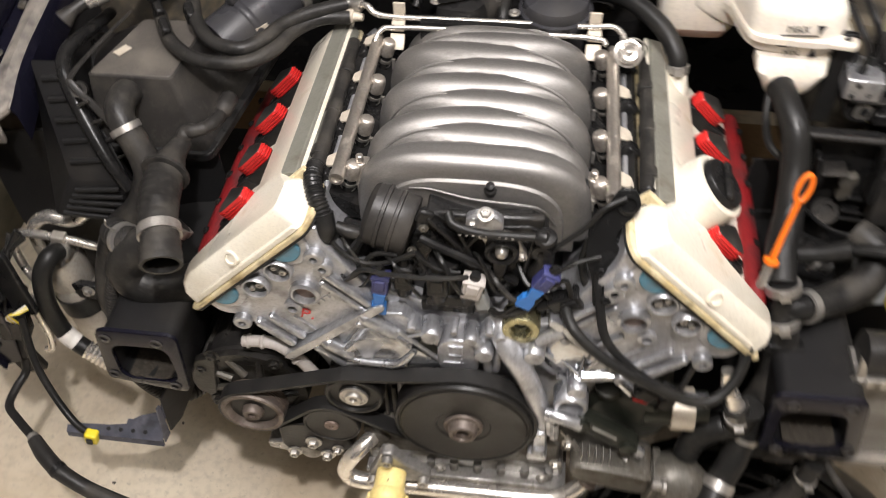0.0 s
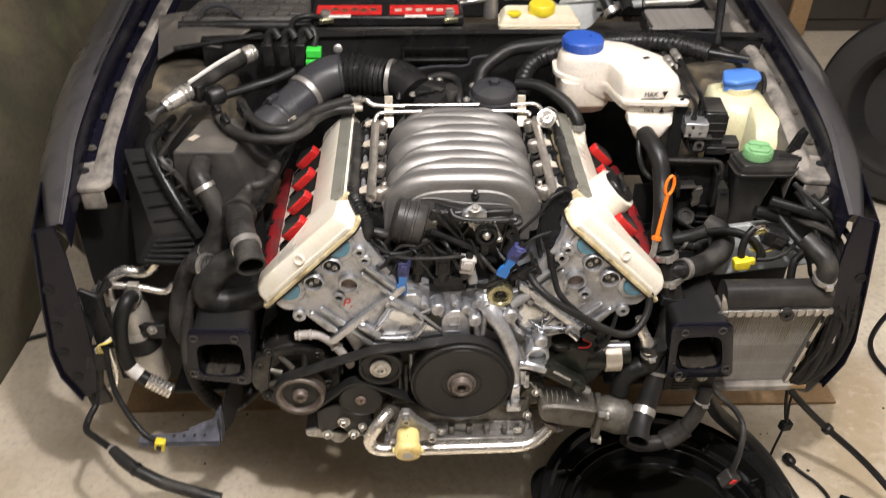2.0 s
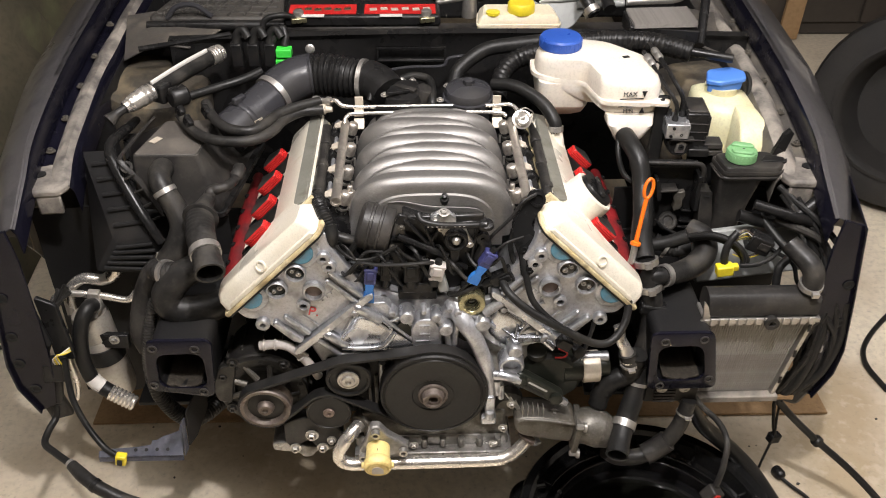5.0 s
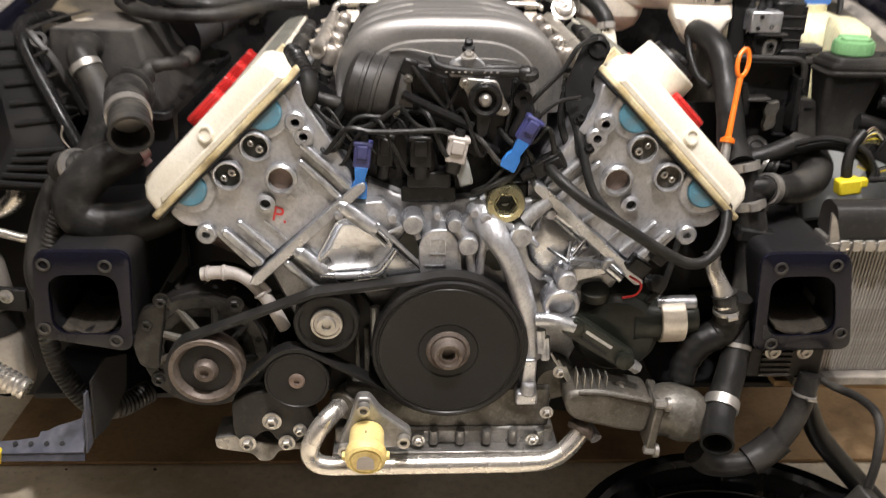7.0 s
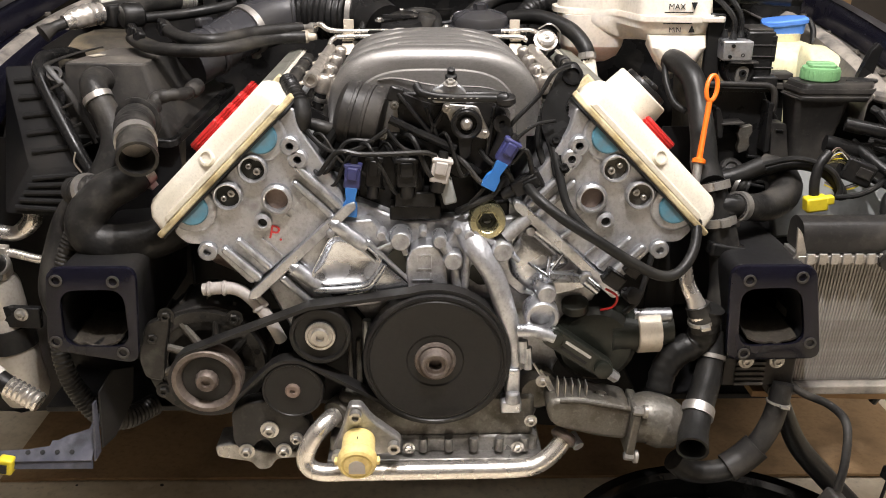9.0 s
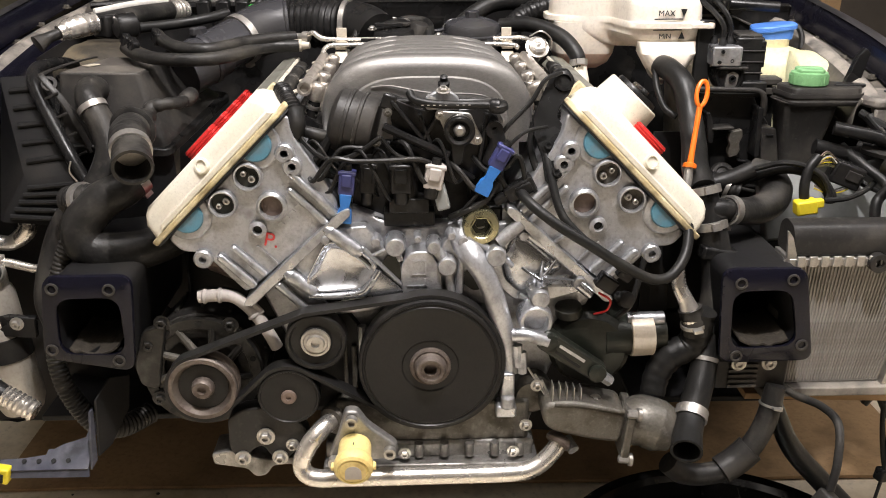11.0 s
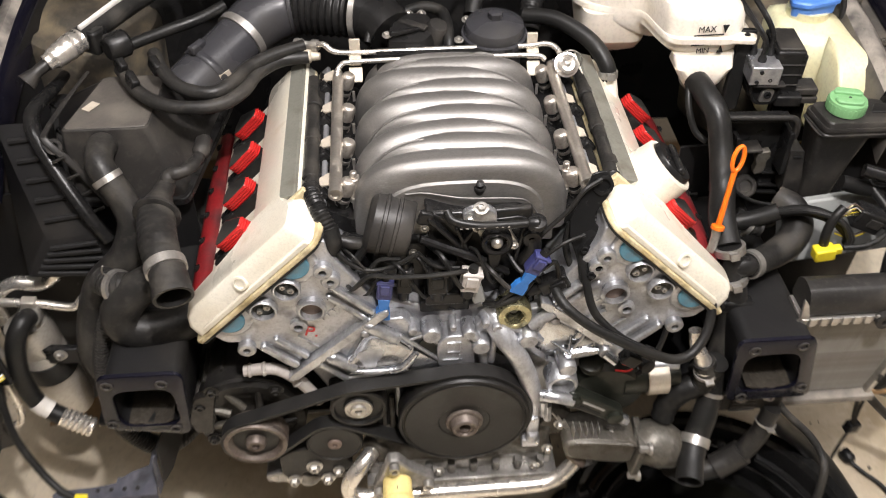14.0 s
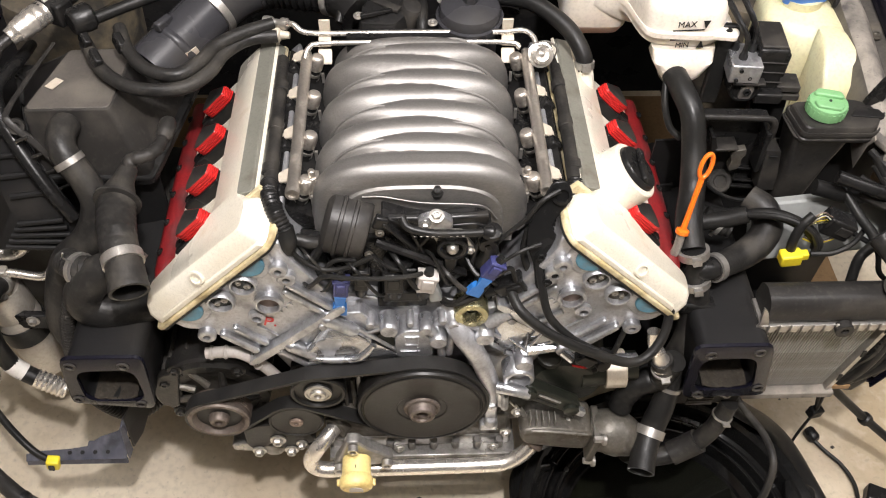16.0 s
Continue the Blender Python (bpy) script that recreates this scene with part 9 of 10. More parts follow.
o = hose("stub_hose", [(0.262, 0.640, 0.575), (0.266, 0.632, 0.552), (0.276, 0.626, 0.532), (0.284, 0.622, 0.512), (0.288, 0.622, 0.496)], [0.010, 0.010, 0.011, 0.015, 0.015], NICKEL, "bent bright stub with a rubber sleeve", category="pipe", clips=((0.9, 0.005),))
part("stub_sleeve", tube(B(), [(0.280, 0.624, 0.525), (0.287, 0.622, 0.505), (0.291, 0.622, 0.488)], 0.0165, 16, ribs=(0.010, 0.001)), RUBBER_OLD, o)
hose("return_hose", [(0.300, 0.625, 0.52), (0.290, 0.63, 0.47), (0.262, 0.63, 0.45), (0.245, 0.625, 0.425), (0.238, 0.615, 0.40)], [0.018, 0.021, 0.021, 0.019, 0.018], RUBBER, "ribbed black return hose", ribs=(0.014, 0.0014))
hose("ground_cable", [(0.045, 0.640, 0.690), (0.058, 0.606, 0.680), (0.090, 0.588, 0.658), (0.130, 0.580, 0.634), (0.170, 0.580, 0.608), (0.212, 0.582, 0.586), (0.240, 0.590, 0.588), (0.262, 0.610, 0.612), (0.270, 0.640, 0.648), (0.272, 0.68, 0.67)], 0.0068, RUBBER, "thick black sleeved cable across the engine front", category="cable")
hose("sensor_lead", [(0.078, 0.645, 0.74), (0.086, 0.625, 0.705), (0.098, 0.605, 0.665), (0.130, 0.592, 0.632), (0.165, 0.588, 0.607), (0.182, 0.59, 0.592)], 0.0055, RUBBER, "black sensor lead running beside the thick cable", category="cable")
o = thing("lead_plug", (0.17, 0.60, 0.58), "small black plug where the leads meet", "plug")
part("plug_shell", box(B(), (0.158, 0.598, 0.575), (0.026, 0.018, 0.020), turn(0, 35, 0)), PLASTIC, o, bevel=0.002)
part("plug_latch", box(B(), (0.180, 0.592, 0.590), (0.020, 0.014, 0.016), turn(0, 35, 0)), PLASTIC, o, bevel=0.002)
part("red_wire", tube(B(), [(0.150, 0.60, 0.560), (0.166, 0.602, 0.548), (0.164, 0.610, 0.530), (0.150, 0.62, 0.520)], 0.0016, 6), RED, o)
part("sensor_stub", lathe(B(), [(0.008, 0), (0.008, 0.01), (0.011, 0.012), (0.011, 0.022), (0.006, 0.024)], (0.182, 0.62, 0.545), (0.3, -1, 0.2), 12), PLASTIC, o)
hose("oil_lead", [(0.178, 0.61, 0.52), (0.196, 0.615, 0.535), (0.205, 0.62, 0.56), (0.215, 0.63, 0.60)], 0.004, RUBBER, "thin black lead beside the pump", category="cable")
# slotted black mount under the far rail
o = thing("lower_mount", (0.38, 0.63, 0.40), "black slotted mount with two bright screws under the rail", "bracket")
part("mount_body", box(B(), (0.375, 0.645, 0.425), (0.10, 0.05, 0.045)), PLASTIC_DUSTY, o, bevel=0.003)
for k in range(5):
    part("mount_slat", box(B(), (0.362, 0.618, 0.408 + 0.008 * k), (0.040, 0.004, 0.004)), APRON, o)
for x in (0.352, 0.394):
    part("mount_screw", bolt(B(), (x, 0.612, 0.446), AX, 0.007, 0.006), STEEL, o)

# ---- back of the bay ----
fh = thing("oil_filter_housing", (0.013, 1.05, 0.74), "round black oil filter housing with a hexagon on its lid", "filter")
part("filter_can", lathe(B(), [(0.042, -0.11), (0.043, -0.02), (0.050, -0.018), (0.050, -0.010), (0.044, -0.008)], (0.010, 1.024, 0.848), (0, -0.06, 1), 34), SLATE, fh)
part("filter_lid", lathe(B(), [(0.0455, -0.009), (0.0460, 0.0), (0.0430, 0.006), (0.030, 0.012), (0.018, 0.015), (0.0, 0.016)], (0.010, 1.024, 0.848), (0, -0.06, 1), 34), SLATE, fh, "black domed lid", smooth=30)
part("lid_hex", lathe(B(), [(0.0115, 0.012), (0.0115, 0.024), (0.008, 0.026), (0, 0.026)], (0.010, 1.024, 0.848), (0, -0.06, 1), 6), SLATE, fh)
tb = thing("throttle_body", (-0.12, 1.03, 0.77), "black throttle body with a ribbed cover", "throttle")
part("throttle_cover", loft(B(), [[V(-0.118 + x * k, 1.028 + y * k, z + y * 0.2) for x, y in rounded([(-0.036, -0.030), (0.020, -0.034), (0.044, -0.004), (0.030, 0.034), (-0.026, 0.038)], 0.012)] for k, z in ((1.0, 0.78), (1.0, 0.838), (0.92, 0.848), (0.7, 0.851))]), PLASTIC, tb, smooth=35)
part("throttle_rib", box(B(), (-0.125, 1.01, 0.853), (0.05, 0.006, 0.006), turn(0, 4, 24)), PLASTIC, tb, bevel=0.001)
part("throttle_screw", bolt(B(), (-0.118, 1.058, 0.855), (0, 0, 1), 0.005, 0.005), STEEL, tb)
part("throttle_hose", tube(B(), [(-0.182, 1.02, 0.830), (-0.172, 1.045, 0.850), (-0.150, 1.065, 0.858), (-0.128, 1.070, 0.850)], 0.0058, 10), RUBBER, tb)
part("throttle_hose", tube(B(), [(-0.120, 1.085, 0.845), (-0.095, 1.085, 0.852), (-0.068, 1.075, 0.850), (-0.060, 1.045, 0.845), (-0.060, 1.010, 0.835), (-0.060, 0.995, 0.815)], 0.0085, 10), RUBBER, tb)
part("throttle_plate", box(B(), (-0.112, 1.030, 0.8525), (0.046, 0.012, 0.005), turn(4, 0, -34)), PLASTIC_DUSTY, tb, bevel=0.001)
part("throttle_port", lathe(B(), [(0.018, -0.02), (0.018, 0.010), (0.014, 0.016), (0.0, 0.018)], (-0.078, 1.030, 0.838), (0.3, -0.2, 1), 18), PLASTIC_DUSTY, tb)
for q in ((-0.152, 1.012, 0.846), (-0.098, 1.062, 0.852), (-0.030, 1.052, 0.845), (-0.045, 1.010, 0.835)):
    part("throttle_screw", bolt(B(), q, (0, -0.2, 1), 0.005, 0.005), STEEL, tb)
part("throttle_neck", tube(B(), [(-0.19, 1.088, 0.845), (-0.165, 1.070, 0.840), (-0.145, 1.045, 0.83)], 0.040, 20), PLASTIC, tb)
hose("heater_hose", [(-0.014, 1.120, 0.815), (-0.004, 1.145, 0.835), (0.028, 1.162, 0.858), (0.061, 1.172, 0.872), (0.11, 1.18, 0.876), (0.19, 1.19, 0.880)], [0.014, 0.0145, 0.015, 0.015, 0.016, 0.017], RUBBER, "black heater hose along the bulkhead")
hose("air_pump_hose", [(0.075, 1.09, 0.80), (0.085, 1.13, 0.83), (0.11, 1.155, 0.85), (0.15, 1.16, 0.865), (0.23, 1.175, 0.880), (0.32, 1.17, 0.888), (0.40, 1.16, 0.886), (0.47, 1.13, 0.878)], [0.018, 0.019, 0.020, 0.021, 0.022, 0.022, 0.022, 0.021], PLASTIC, "wide black corrugated air hose", ribs=(0.011, 0.002))
hose("water_hose", [(0.060, 1.06, 0.845), (0.105, 1.035, 0.850), (0.150, 0.995, 0.836), (0.172, 0.965, 0.812), (0.176, 0.955, 0.790)], [0.012, 0.0125, 0.0125, 0.0125, 0.012], RUBBER, "smooth black hose to the cylinder head", clips=((0.90, 0.010),))
part("hose_spout", tube(B(), [(0.176, 0.957, 0.795), (0.177, 0.948, 0.765), (0.172, 0.945, 0.74)], [0.012, 0.016, 0.018], 14), CREAM, None, "cream cast spout on the cylinder head", category="spout")
part("bulkhead_pipe", tube(B(), [(-0.150, 1.19, 0.818), (-0.10, 1.20, 0.820), (-0.035, 1.20, 0.822), (-0.018, 1.205, 0.838), (0.04, 1.21, 0.842)], 0.0035, 8), SLATE, None, "thin black pipe along the bulkhead", category="pipe")

bat = thing("car_battery", (-0.21, 1.42, 0.75), "black car battery with red labels behind the bulkhead", "battery")
part("battery_case", box(B(), (-0.208, 1.43, 0.800), (0.345, 0.15, 0.10)), PLASTIC_DUSTY, bat, bevel=0.006)
part("battery_lid", box(B(), (-0.208, 1.43, 0.862), (0.350, 0.155, 0.026)), PLASTIC, bat, bevel=0.006)
for x0, x1 in ((-0.372, -0.222), (-0.204, -0.044)):
    o = part("battery_label", box(B(), ((x0 + x1) / 2, 1.388, 0.8765), (x1 - x0, 0.050, 0.003), turn(3, 0, 0)), RED, bat, "red printed label")
    for k in range(6):
        part("label_print", box(B(), (x0 + 0.02 + (x1 - x0 - 0.04) * k / 5, 1.384 + 0.004 * (k % 2), 0.8775), (0.016, 0.014, 0.002), turn(3, 0, 8)), TAPE if x0 > -0.3 else BRASS, o)
    part("label_strip", box(B(), ((x0 + x1) / 2 - 0.02, 1.354, 0.8752), (0.05, 0.014, 0.0015)), WHITE, bat)
for x in (-0.350, -0.065):
    t = part("terminal", lathe(B(), [(0.014, 0), (0.012, 0.022), (0.008, 0.024), (0, 0.024)], (x, 1.365, 0.860), (0, 0, 1), 14), STEEL, bat)
    part("terminal_clamp", box(B(), (x, 1.358, 0.866), (0.034, 0.026, 0.012), turn(0, 0, 14)), BRASS, bat, bevel=0.002)
part("battery_cable", tube(B(), [(-0.355, 1.36, 0.868), (-0.385, 1.345, 0.880), (-0.420, 1.34, 0.872), (-0.43, 1.33, 0.845)], 0.007, 10), RUBBER, bat)

br = thing("brake_reservoir", (0.144, 1.40, 0.80), "cream brake fluid reservoir with a yellow cap", "reservoir")
part("reservoir_body", loft(B(), [[V(0.144 + x * k, 1.39 + y * k, z) for x, y in rounded([(-0.095, -0.035), (0.095, -0.035), (0.088, 0.045), (-0.088, 0.045)], 0.012)] for k, z in ((0.94, 0.80), (1.0, 0.83), (1.0, 0.850), (0.97, 0.862), (0.86, 0.872))]), TANK_CREAMY, br, "pale yellow body with a welded seam", smooth=35)
part("reservoir_seam", loft(B(), [[V(0.144 + x * k, 1.39 + y * k, z) for x, y in rounded([(-0.095, -0.035), (0.095, -0.035), (0.088, 0.045), (-0.088, 0.045)], 0.012)] for k, z in ((1.0, 0.846), (1.025, 0.847), (1.025, 0.851), (1.0, 0.852))]), TANK_CREAMY, br, smooth=35)
part("reservoir_cap", lathe(B(), [(0.030, 0), (0.031, 0.003), (0.031, 0.020), (0.028, 0.024), (0, 0.024)], (0.150, 1.385, 0.870), (0, 0, 1), 28), YELLOW, br, "yellow screw cap")
part("small_cap", lathe(B(), [(0.016, 0), (0.016, 0.006), (0, 0.008)], (0.085, 1.37, 0.871), (0, 0, 1), 18), YELLOW, br)
o = thing("sound_mat", (-0.53, 1.45, 0.80), "black quilted cover beside the battery", "cover")
mat_l = rounded([(-0.690, 1.375), (-0.645, 1.535), (-0.400, 1.525), (-0.385, 1.375)], 0.02)
part("mat_body", loft(B(), [[V(x, y, z + 0.05 * (1.53 - y) * -1) for x, y in mat_l] for z in (0.80, 0.872)]), QUILT, o, bevel=0.010)
for k in range(7):
    part("mat_ridge", tube(B(), [(-0.655 + 0.036 * k, 1.385, 0.8645), (-0.640 + 0.036 * k, 1.45, 0.8680), (-0.615 + 0.036 * k, 1.52, 0.8715)], 0.0035, 6), QUILT, o)
for k in range(4):
    part("mat_ridge", tube(B(), [(-0.67 + 0.012 * k, 1.400 + 0.034 * k, 0.8655 + 0.0017 * k), (-0.54, 1.404 + 0.034 * k, 0.8658 + 0.0017 * k), (-0.405, 1.396 + 0.034 * k, 0.8655 + 0.0017 * k)], 0.0035, 6), QUILT, o)
part("mat_lip", tube(B(), [(-0.690, 1.374, 0.845), (-0.54, 1.370, 0.848), (-0.385, 1.374, 0.845)], 0.012, 10), PLASTIC, o, "thick black front lip")
part("mat_arch", tube(B(), [(-0.645, 1.378, 0.862), (-0.62, 1.378, 0.888), (-0.58, 1.378, 0.892), (-0.545, 1.378, 0.866)], 0.006, 8), SLATE, o)
o = thing("cabin_filter", (0.43, 1.30, 0.84), "grey pleated metal filter in a black tray", "filter")
part("filter_tray", box(B(), (0.442, 1.280, 0.874), (0.150, 0.10, 0.03), turn(0, 3, -4)), PLASTIC, o, bevel=0.003)
for k in range(14):
    part("filter_pleat", prism(B(), [(-0.004, 0), (0.004, 0), (0.0, 0.012)], (0.374, 1.236 + 0.0066 * k, 0.889), (0, 1, 0), (0, 0, 1), (0.132, -0.008, 0.006)), PLEAT, o)
hose("scuttle_hose", [(0.20, 1.50, 0.93), (0.30, 1.46, 0.942), (0.40, 1.47, 0.945), (0.50, 1.52, 0.95)], 0.018, PLASTIC_DUSTY, "grey hose across the scuttle")
hose("vent_hose", [(0.30, 1.30, 0.895), (0.28, 1.34, 0.93), (0.30, 1.40, 0.945), (0.33, 1.38, 0.92), (0.34, 1.33, 0.895)], 0.014, PLASTIC, "black looped vent hose", clips=((0.05, 0.014),))
o = thing("master_lever", (0.06, 1.52, 0.85), "grey metal lever and link over the scuttle", "linkage")
part("lever_arm", box(B(), (-0.002, 1.45, 0.880), (0.085, 0.034, 0.014), turn(0, -6, 8)), STEEL, o, bevel=0.006)
part("lever_pad", lathe(B(), [(0.022, 0), (0.022, 0.010), (0.014, 0.014), (0, 0.014)], (-0.030, 1.45, 0.882), (0, 0, 1), 20), STEEL, o)
part("lever_pivot", lathe(B(), [(0.018, -0.04), (0.018, 0.02), (0.012, 0.024)], (0.037, 1.450, 0.876), (0, 0, 1), 18), STEEL, o)
part("link_rod", tube(B(), [(0.059, 1.45, 0.888), (0.105, 1.45, 0.890), (0.150, 1.45, 0.882), (0.180, 1.448, 0.866), (0.200, 1.445, 0.855)], [0.013, 0.012, 0.011, 0.010, 0.009], 14), GREY_SEAL, o, "grey plastic link pipe")
part("pipe_collar", lathe(B(), [(0.015, 0), (0.0165, 0.002), (0.0165, 0.012), (0.015, 0.014)], (0.054, 1.45, 0.888), (1, 0, 0), 16), PLASTIC, o)

o = thing("cowl_bracket", (0.22, 1.31, 0.86), "grey fan-shaped cowl plate with a bare pipe", "bracket")
part("cowl_plate", prism(B(), rounded([(-0.052, 0.028), (0.055, 0.034), (0.066, 0.012), (0.030, -0.034), (0.002, -0.050), (-0.010, -0.020)], 0.008), (0.245, 1.420, 0.855), (1, 0, 0), (0, 0.55, 0.75), (0, -0.004, 0.003)), GREY_SEAL, o, bevel=0.0015)
part("cowl_rib", tube(B(), [(0.200, 1.428, 0.880), (0.245, 1.428, 0.882), (0.298, 1.432, 0.884)], 0.005, 8), GREY_SEAL, o)
part("cowl_pipe", tube(B(), [(0.285, 1.42, 0.872), (0.340, 1.42, 0.874), (0.392, 1.42, 0.877)], 0.0095, 12), GREY_SEAL, o, "pale grey pipe")
part("cowl_pipe", tube(B(), [(0.393, 1.40, 0.886), (0.450, 1.40, 0.889), (0.505, 1.40, 0.892), (0.526, 1.405, 0.905), (0.534, 1.43, 0.925)], 0.0085, 12), STEEL, o, "bare metal pipe")
part("bulkhead_bolt", lathe(B(), [(0.0105, 0), (0.0105, 0.003), (0.0075, 0.0045), (0.0070, 0.010), (0.0, 0.011)], (-0.318, 1.262, 0.836), (0, -1, 0.25), 16), STEEL, None, "bare round bolt on the black bulkhead", category="bolt")
bm = B()
for x, z, w, h in ((-0.10, 0.838, 0.150, 0.004), (-0.10, 0.812, 0.150, 0.004), (-0.173, 0.825, 0.004, 0.030), (-0.027, 0.825, 0.004, 0.030)):
    box(bm, (x, 1.257, z), (w, 0.010, h))
part("bulkhead_frame", bm, PLASTIC, car, "raised frame on the bulkhead", bevel=0.0015)
o = thing("plug_row", (-0.42, 1.20, 0.80), "row of black wiring plugs with one bright green", "plug")
for k in range(3):
    x = -0.462 + 0.034 * k
    part("plug_shell", box(B(), (x, 1.205, 0.850), (0.024, 0.026, 0.050), turn(0, 3 * k - 3, 0)), PLASTIC, o, bevel=0.003)
    part("plug_boot", tube(B(), [(x, 1.205, 0.872), (x + 0.004, 1.21, 0.892), (x + 0.016, 1.21, 0.90), (x + 0.028, 1.20, 0.886)], 0.009, 10), RUBBER, o)
part("green_plug", box(B(), (-0.363, 1.190, 0.860), (0.032, 0.024, 0.018)), GREEN_CLIP, o, "bright green plug", bevel=0.002)
part("green_foot", box(B(), (-0.367, 1.188, 0.840), (0.028, 0.022, 0.014)), GREEN_CLIP, o, "bright green plug", bevel=0.002)
part("plug_tail", tube(B(), [(-0.363, 1.20, 0.868), (-0.360, 1.21, 0.885), (-0.366, 1.22, 0.90), (-0.380, 1.21, 0.885), (-0.395, 1.205, 0.865)], 0.008, 10), RUBBER, o)
part("hood_prop", cyl(B(), (-0.660, 1.190, 0.868), (-0.480, 1.245, 0.878), 0.006, 0.005, 8), PLASTIC, None, "black hood prop lying on the bulkhead edge", category="rod")
part("gas_strut", cyl(B(), (0.522, 1.235, 0.85), (0.575, 1.42, 1.00), 0.010, 0.010, 12), PLASTIC, None, "black gas strut beside the tank", category="strut")
part("strut_foot", cyl(B(), (0.47, 1.15, 0.872), (0.555, 1.12, 0.868), 0.010, 0.009, 12), PLASTIC, None, "black strut foot on the wing", category="strut")

# ---- on the floor ----
pan = thing("drain_pan", (0.36, 0.53, 0.0), "shiny black plastic drain pan with used oil", "drain pan")
PC = V(0.364, 0.548, 0.0)
part("pan_bowl", lathe(B(), [(0.215, 0.0), (0.228, 0.01), (0.245, 0.118), (0.262, 0.124), (0.266, 0.130), (0.262, 0.136), (0.246, 0.134), (0.238, 0.126), (0.232, 0.095), (0.218, 0.088), (0.214, 0.070), (0.196, 0.060), (0.178, 0.058), (0.172, 0.048), (0.0, 0.040)], PC, (0, 0, 1), 72), PAN, pan, "black round bowl", smooth=28)
part("oil", lathe(B(), [(0.1735, 0.0445), (0.1740, 0.0525), (0.0, 0.0525)], PC, (0, 0, 1), 60), OIL, pan, "dark used oil")
for rr in (0.200, 0.222):
    part("pan_ring", lathe(B(), [(rr - 0.005, 0.066), (rr - 0.0045, 0.088), (rr - 0.0033, 0.0912), (rr - 0.0012, 0.0930), (rr + 0.0012, 0.0930), (rr + 0.0033, 0.0912), (rr + 0.0045, 0.088), (rr + 0.005, 0.066)], PC, (0, 0, 1), 72), PAN, pan, smooth=60)
part("pan_drain", lathe(B(), [(0.024, 0.050), (0.024, 0.057), (0.020, 0.059), (0.013, 0.055), (0, 0.055)], PC + V(0.035, -0.045, 0), (0, 0, 1), 22), PAN, pan)
hp = [(0.165, 0.665, 0.122), (0.120, 0.655, 0.118), (0.104, 0.625, 0.114), (0.108, 0.545, 0.112), (0.116, 0.500, 0.114), (0.140, 0.480, 0.120)]
part("pan_handle", tube(B(), hp, 0.015, 12, flat=0.6), PAN, pan, "black moulded handle")
part("pan_spout", prism(B(), rounded([(0.56, 0.49), (0.625, 0.51), (0.640, 0.60), (0.59, 0.62)], 0.012), (0, 0, 0.112), (1, 0, 0), (0, 1, 0), (0, 0, 0.018)), PAN, pan, bevel=0.004)
for k in range(10):
    a = radians(20 + 32 * k)
    part("pan_rib", box(B(), PC + V(math.cos(a) * 0.224, math.sin(a) * 0.224, 0.108), (0.02, 0.006, 0.022), turn(0, 0, math.degrees(a))), PAN, pan, bevel=0.002)
hose("drain_hose", [(0.420, 0.655, 0.385), (0.445, 0.672, 0.330), (0.490, 0.695, 0.250), (0.565, 0.708, 0.165), (0.622, 0.690, 0.105), (0.668, 0.640, 0.050), (0.700, 0.560, 0.022), (0.715, 0.47, 0.018)], [0.011, 0.013, 0.016, 0.017, 0.0175, 0.0175, 0.0175, 0.0175], RUBBER, "long smooth black hose from the rail to the floor")
o = thing("hanging_sensor", (0.43, 0.47, 0.31), "grey sensor plug hanging on a black cable", "plug")
part("cable", tube(B(), [(0.425, 0.640, 0.400), (0.436, 0.612, 0.396), (0.450, 0.560, 0.408), (0.451, 0.515, 0.408), (0.443, 0.488, 0.372), (0.433, 0.475, 0.338)], 0.0055, 10), RUBBER_OLD, o)
part("sensor_body", box(B(), (0.427, 0.470, 0.322), (0.028, 0.024, 0.030), turn(10, 30, 20)), PLASTIC_DUSTY, o, bevel=0.003)
part("sensor_core", box(B(), (0.430, 0.460, 0.328), (0.012, 0.010, 0.012), turn(10, 30, 20)), RED, o, "red sensor insert", bevel=0.001)
o = thing("harness_lead", (0.66, 0.70, 0.0), "long black wiring lead arching to the floor", "cable")
part("cable", tube(B(), [(0.610, 0.70, 0.350), (0.640, 0.712, 0.300), (0.690, 0.712, 0.242), (0.745, 0.700, 0.190), (0.815, 0.672, 0.135), (0.870, 0.630, 0.090), (0.925, 0.560, 0.040), (0.960, 0.48, 0.012), (0.97, 0.38, 0.010)], 0.0078, 10), RUBBER, o)
part("cable_joint", lathe(B(), [(0.009, 0), (0.0125, 0.003), (0.0125, 0.014), (0.009, 0.017)], (0.738, 0.702, 0.196), (0.7, -0.15, -0.65), 12), RUBBER, o)
o = thing("thin_lead", (0.65, 0.71, 0.05), "thin black lead with a square plug hanging down", "cable")
part("cable", tube(B(), [(0.622, 0.70, 0.340), (0.634, 0.712, 0.285), (0.652, 0.722, 0.22), (0.664, 0.726, 0.185)], 0.004, 8), RUBBER, o)
part("plug_shell", box(B(), (0.664, 0.726, 0.176), (0.026, 0.018, 0.022), turn(0, 10, 15)), PLASTIC, o, bevel=0.003)
part("cable", tube(B(), [(0.640, 0.704, 0.330), (0.648, 0.714, 0.26), (0.660, 0.722, 0.19), (0.648, 0.714, 0.12), (0.640, 0.705, 0.08)], 0.0028, 8), RUBBER, o)
o = thing("floor_lead", (0.75, 0.70, 0.0), "black lead with plugs lying on the concrete", "cable")
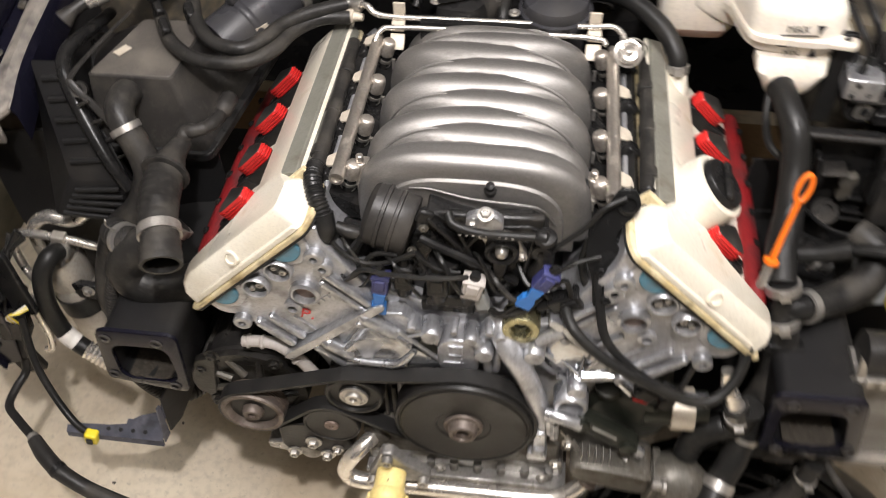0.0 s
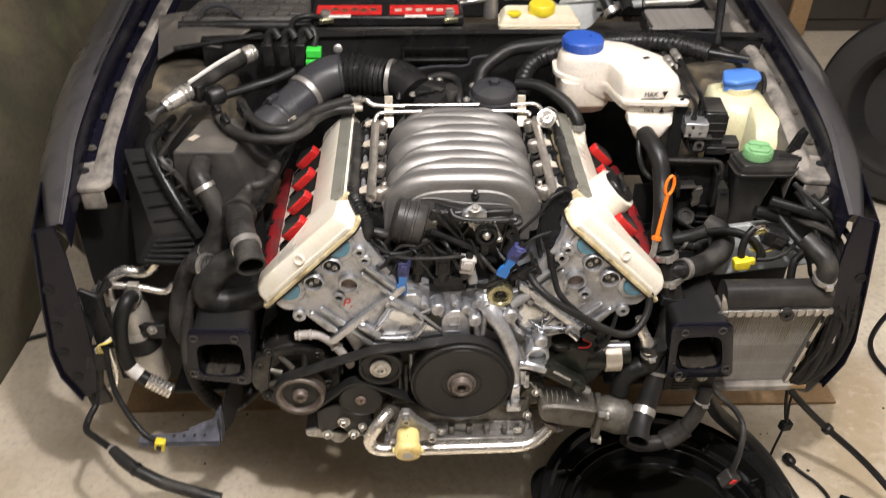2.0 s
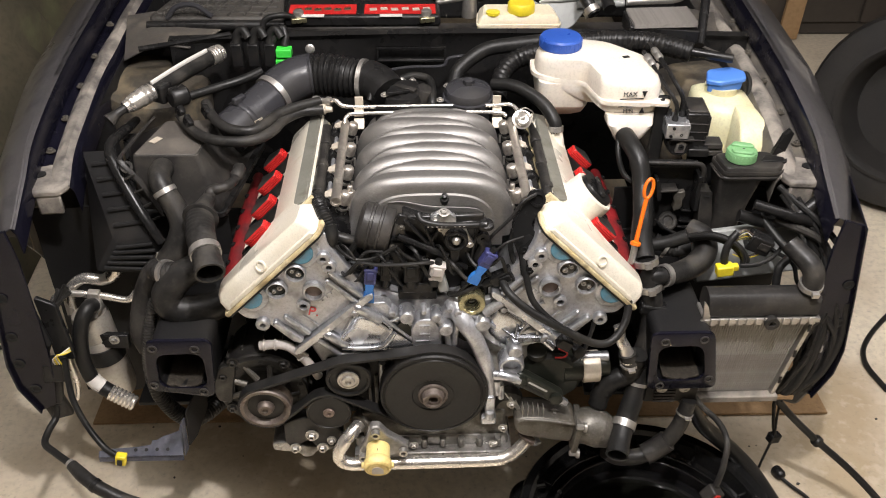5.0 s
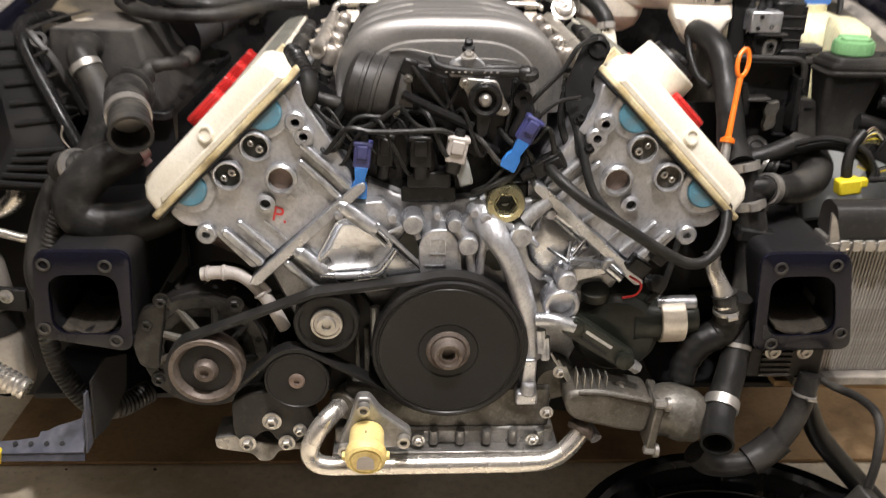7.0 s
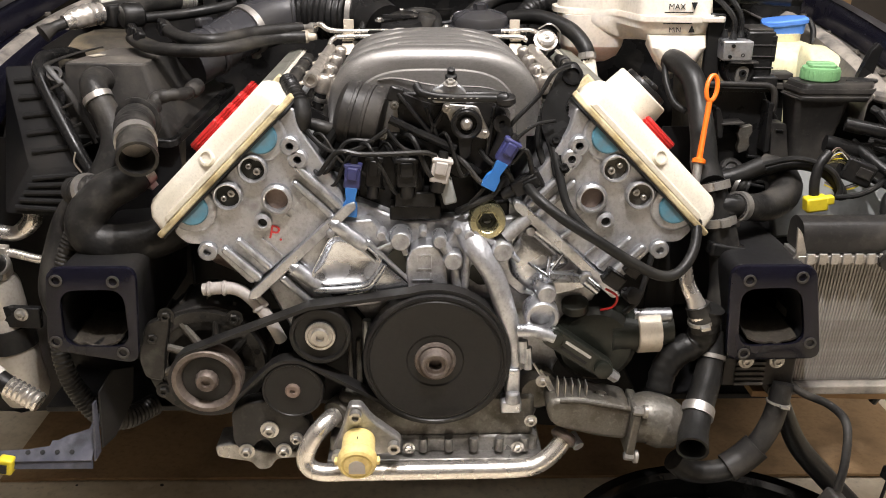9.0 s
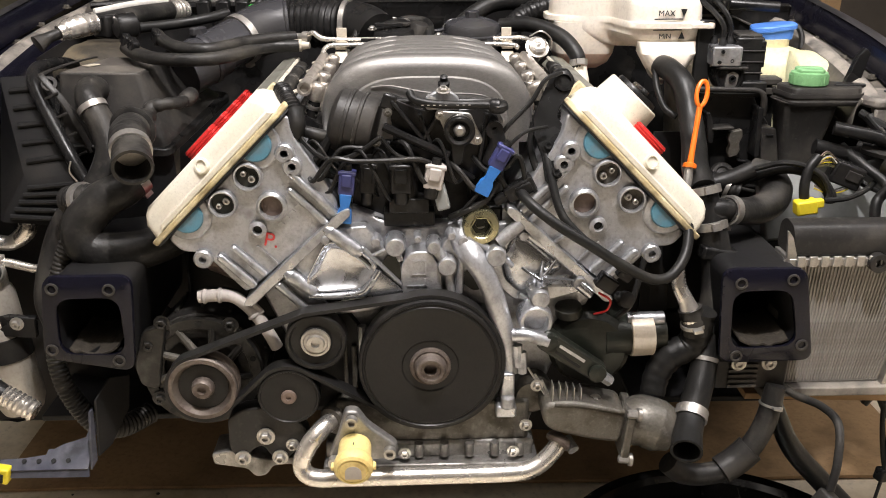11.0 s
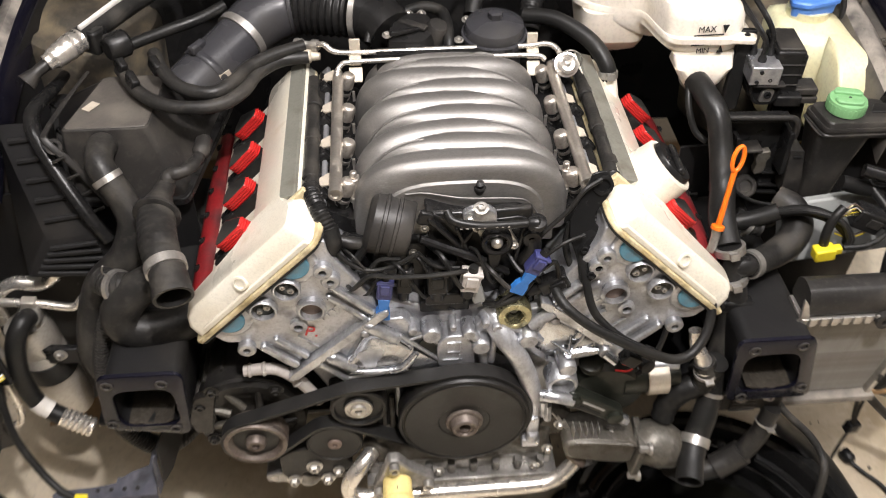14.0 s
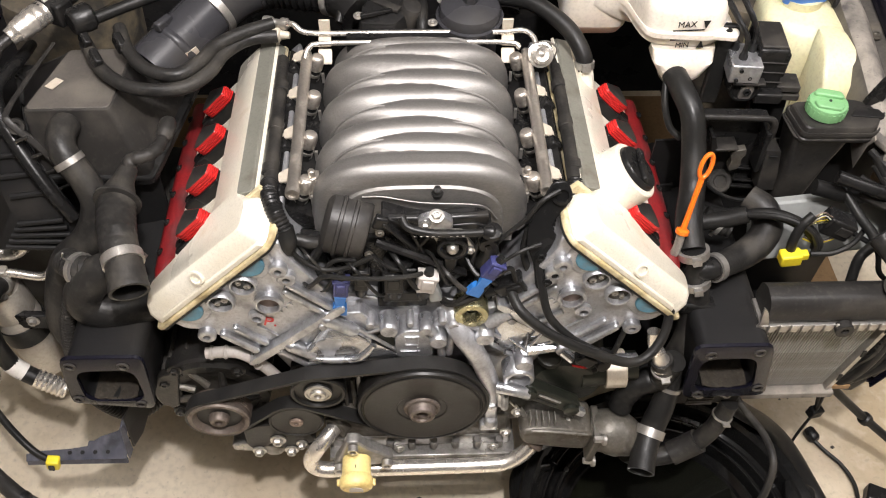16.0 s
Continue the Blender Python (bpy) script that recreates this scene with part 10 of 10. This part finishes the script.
part("lead_plug", lathe(B(), [(0.010, 0), (0.0125, 0.004), (0.0125, 0.022), (0.008, 0.028)], (0.722, 0.776, 0.013), (0.35, -0.9, 0), 14), PLASTIC, o)
part("cable", tube(B(), [(0.729, 0.752, 0.010), (0.746, 0.728, 0.008), (0.768, 0.698, 0.008), (0.780, 0.660, 0.008), (0.776, 0.622, 0.008), (0.765, 0.585, 0.008)], 0.0042, 8), RUBBER, o)
part("square_plug", box(B(), (0.818, 0.622, 0.016), (0.060, 0.036, 0.030), turn(0, 0, -25)), PLASTIC, o, bevel=0.004)
part("square_plug", box(B(), (0.812, 0.590, 0.012), (0.040, 0.030, 0.022), turn(0, 0, -18)), PLUG_GREY, o, bevel=0.004)
part("cable", tube(B(), [(0.79, 0.61, 0.01), (0.78, 0.57, 0.008), (0.80, 0.53, 0.008)], 0.004, 8), RUBBER, o)
hose("floor_cable", [(1.52, 1.62, 0.008), (1.33, 1.40, 0.008), (1.15, 1.23, 0.008), (1.09, 1.13, 0.008), (1.10, 1.02, 0.008)], 0.007, RUBBER, "dark cable lying on the concrete beside the car", category="cable")
hose("floor_cable", [(-1.42, 1.12, 0.008), (-1.25, 1.22, 0.008), (-1.14, 1.27, 0.008), (-1.00, 1.32, 0.008)], 0.006, RUBBER, "thin dark cable lying on the concrete beside the car", category="cable")
# crumbs of dirt
rng = random.Random(21)
bm = B()
spots = [(-0.356, 0.636, 0.012), (-0.073, 0.653, 0.006), (-0.164, 0.637, 0.005), (0.766, 0.740, 0.005), (-0.46, 0.60, 0.007)]
spots += [(rng.uniform(-1.0, 1.1), rng.uniform(0.35, 1.0), rng.uniform(0.0015, 0.0045)) for _ in range(34)]
for x, y, r in spots:
    k = rng.randint(5, 7)
    a0 = rng.uniform(0, 6)
    pts = [(x + r * (0.6 + 0.5 * rng.random()) * math.cos(a0 + 2 * math.pi * j / k), y + r * (0.5 + 0.4 * rng.random()) * math.sin(a0 + 2 * math.pi * j / k)) for j in range(k)]
    loft(bm, [[V(a, b, 0.0) for a, b in pts], [V(a, b, min(0.004, r * 0.5)) for a, b in pts]])
part("dirt_crumbs", bm, APRON, None, "dark crumbs of dirt scattered on the concrete", category="dirt", kind="stuff")

# upright flat tubes of the radiator, one by one, closer together at the foot
core = box(B(), (0, 0, 0), (0.0020, 0.003, RZ1 - RZ0 - 0.004))
first = part("radiator_tube", core, FIN, rad)
for k in range(40):
    t = first if k == 0 else new("radiator_tube", first.data)
    if k:
        t.parent = rad
    f = k / 39
    xa, xb = RX0 + 0.004 + (RX1 - RX0 - 0.008) * f, RX0 + 0.004 + (RX1 - LEAN_IN - RX0 - 0.008) * f
    t.location = V((xa + xb) / 2, RY + 0.0045, (RZ0 + RZ1) / 2) - WPOS[rad]
    t.rotation_euler = (0, math.atan2(xa - xb, RZ1 - RZ0), 0)
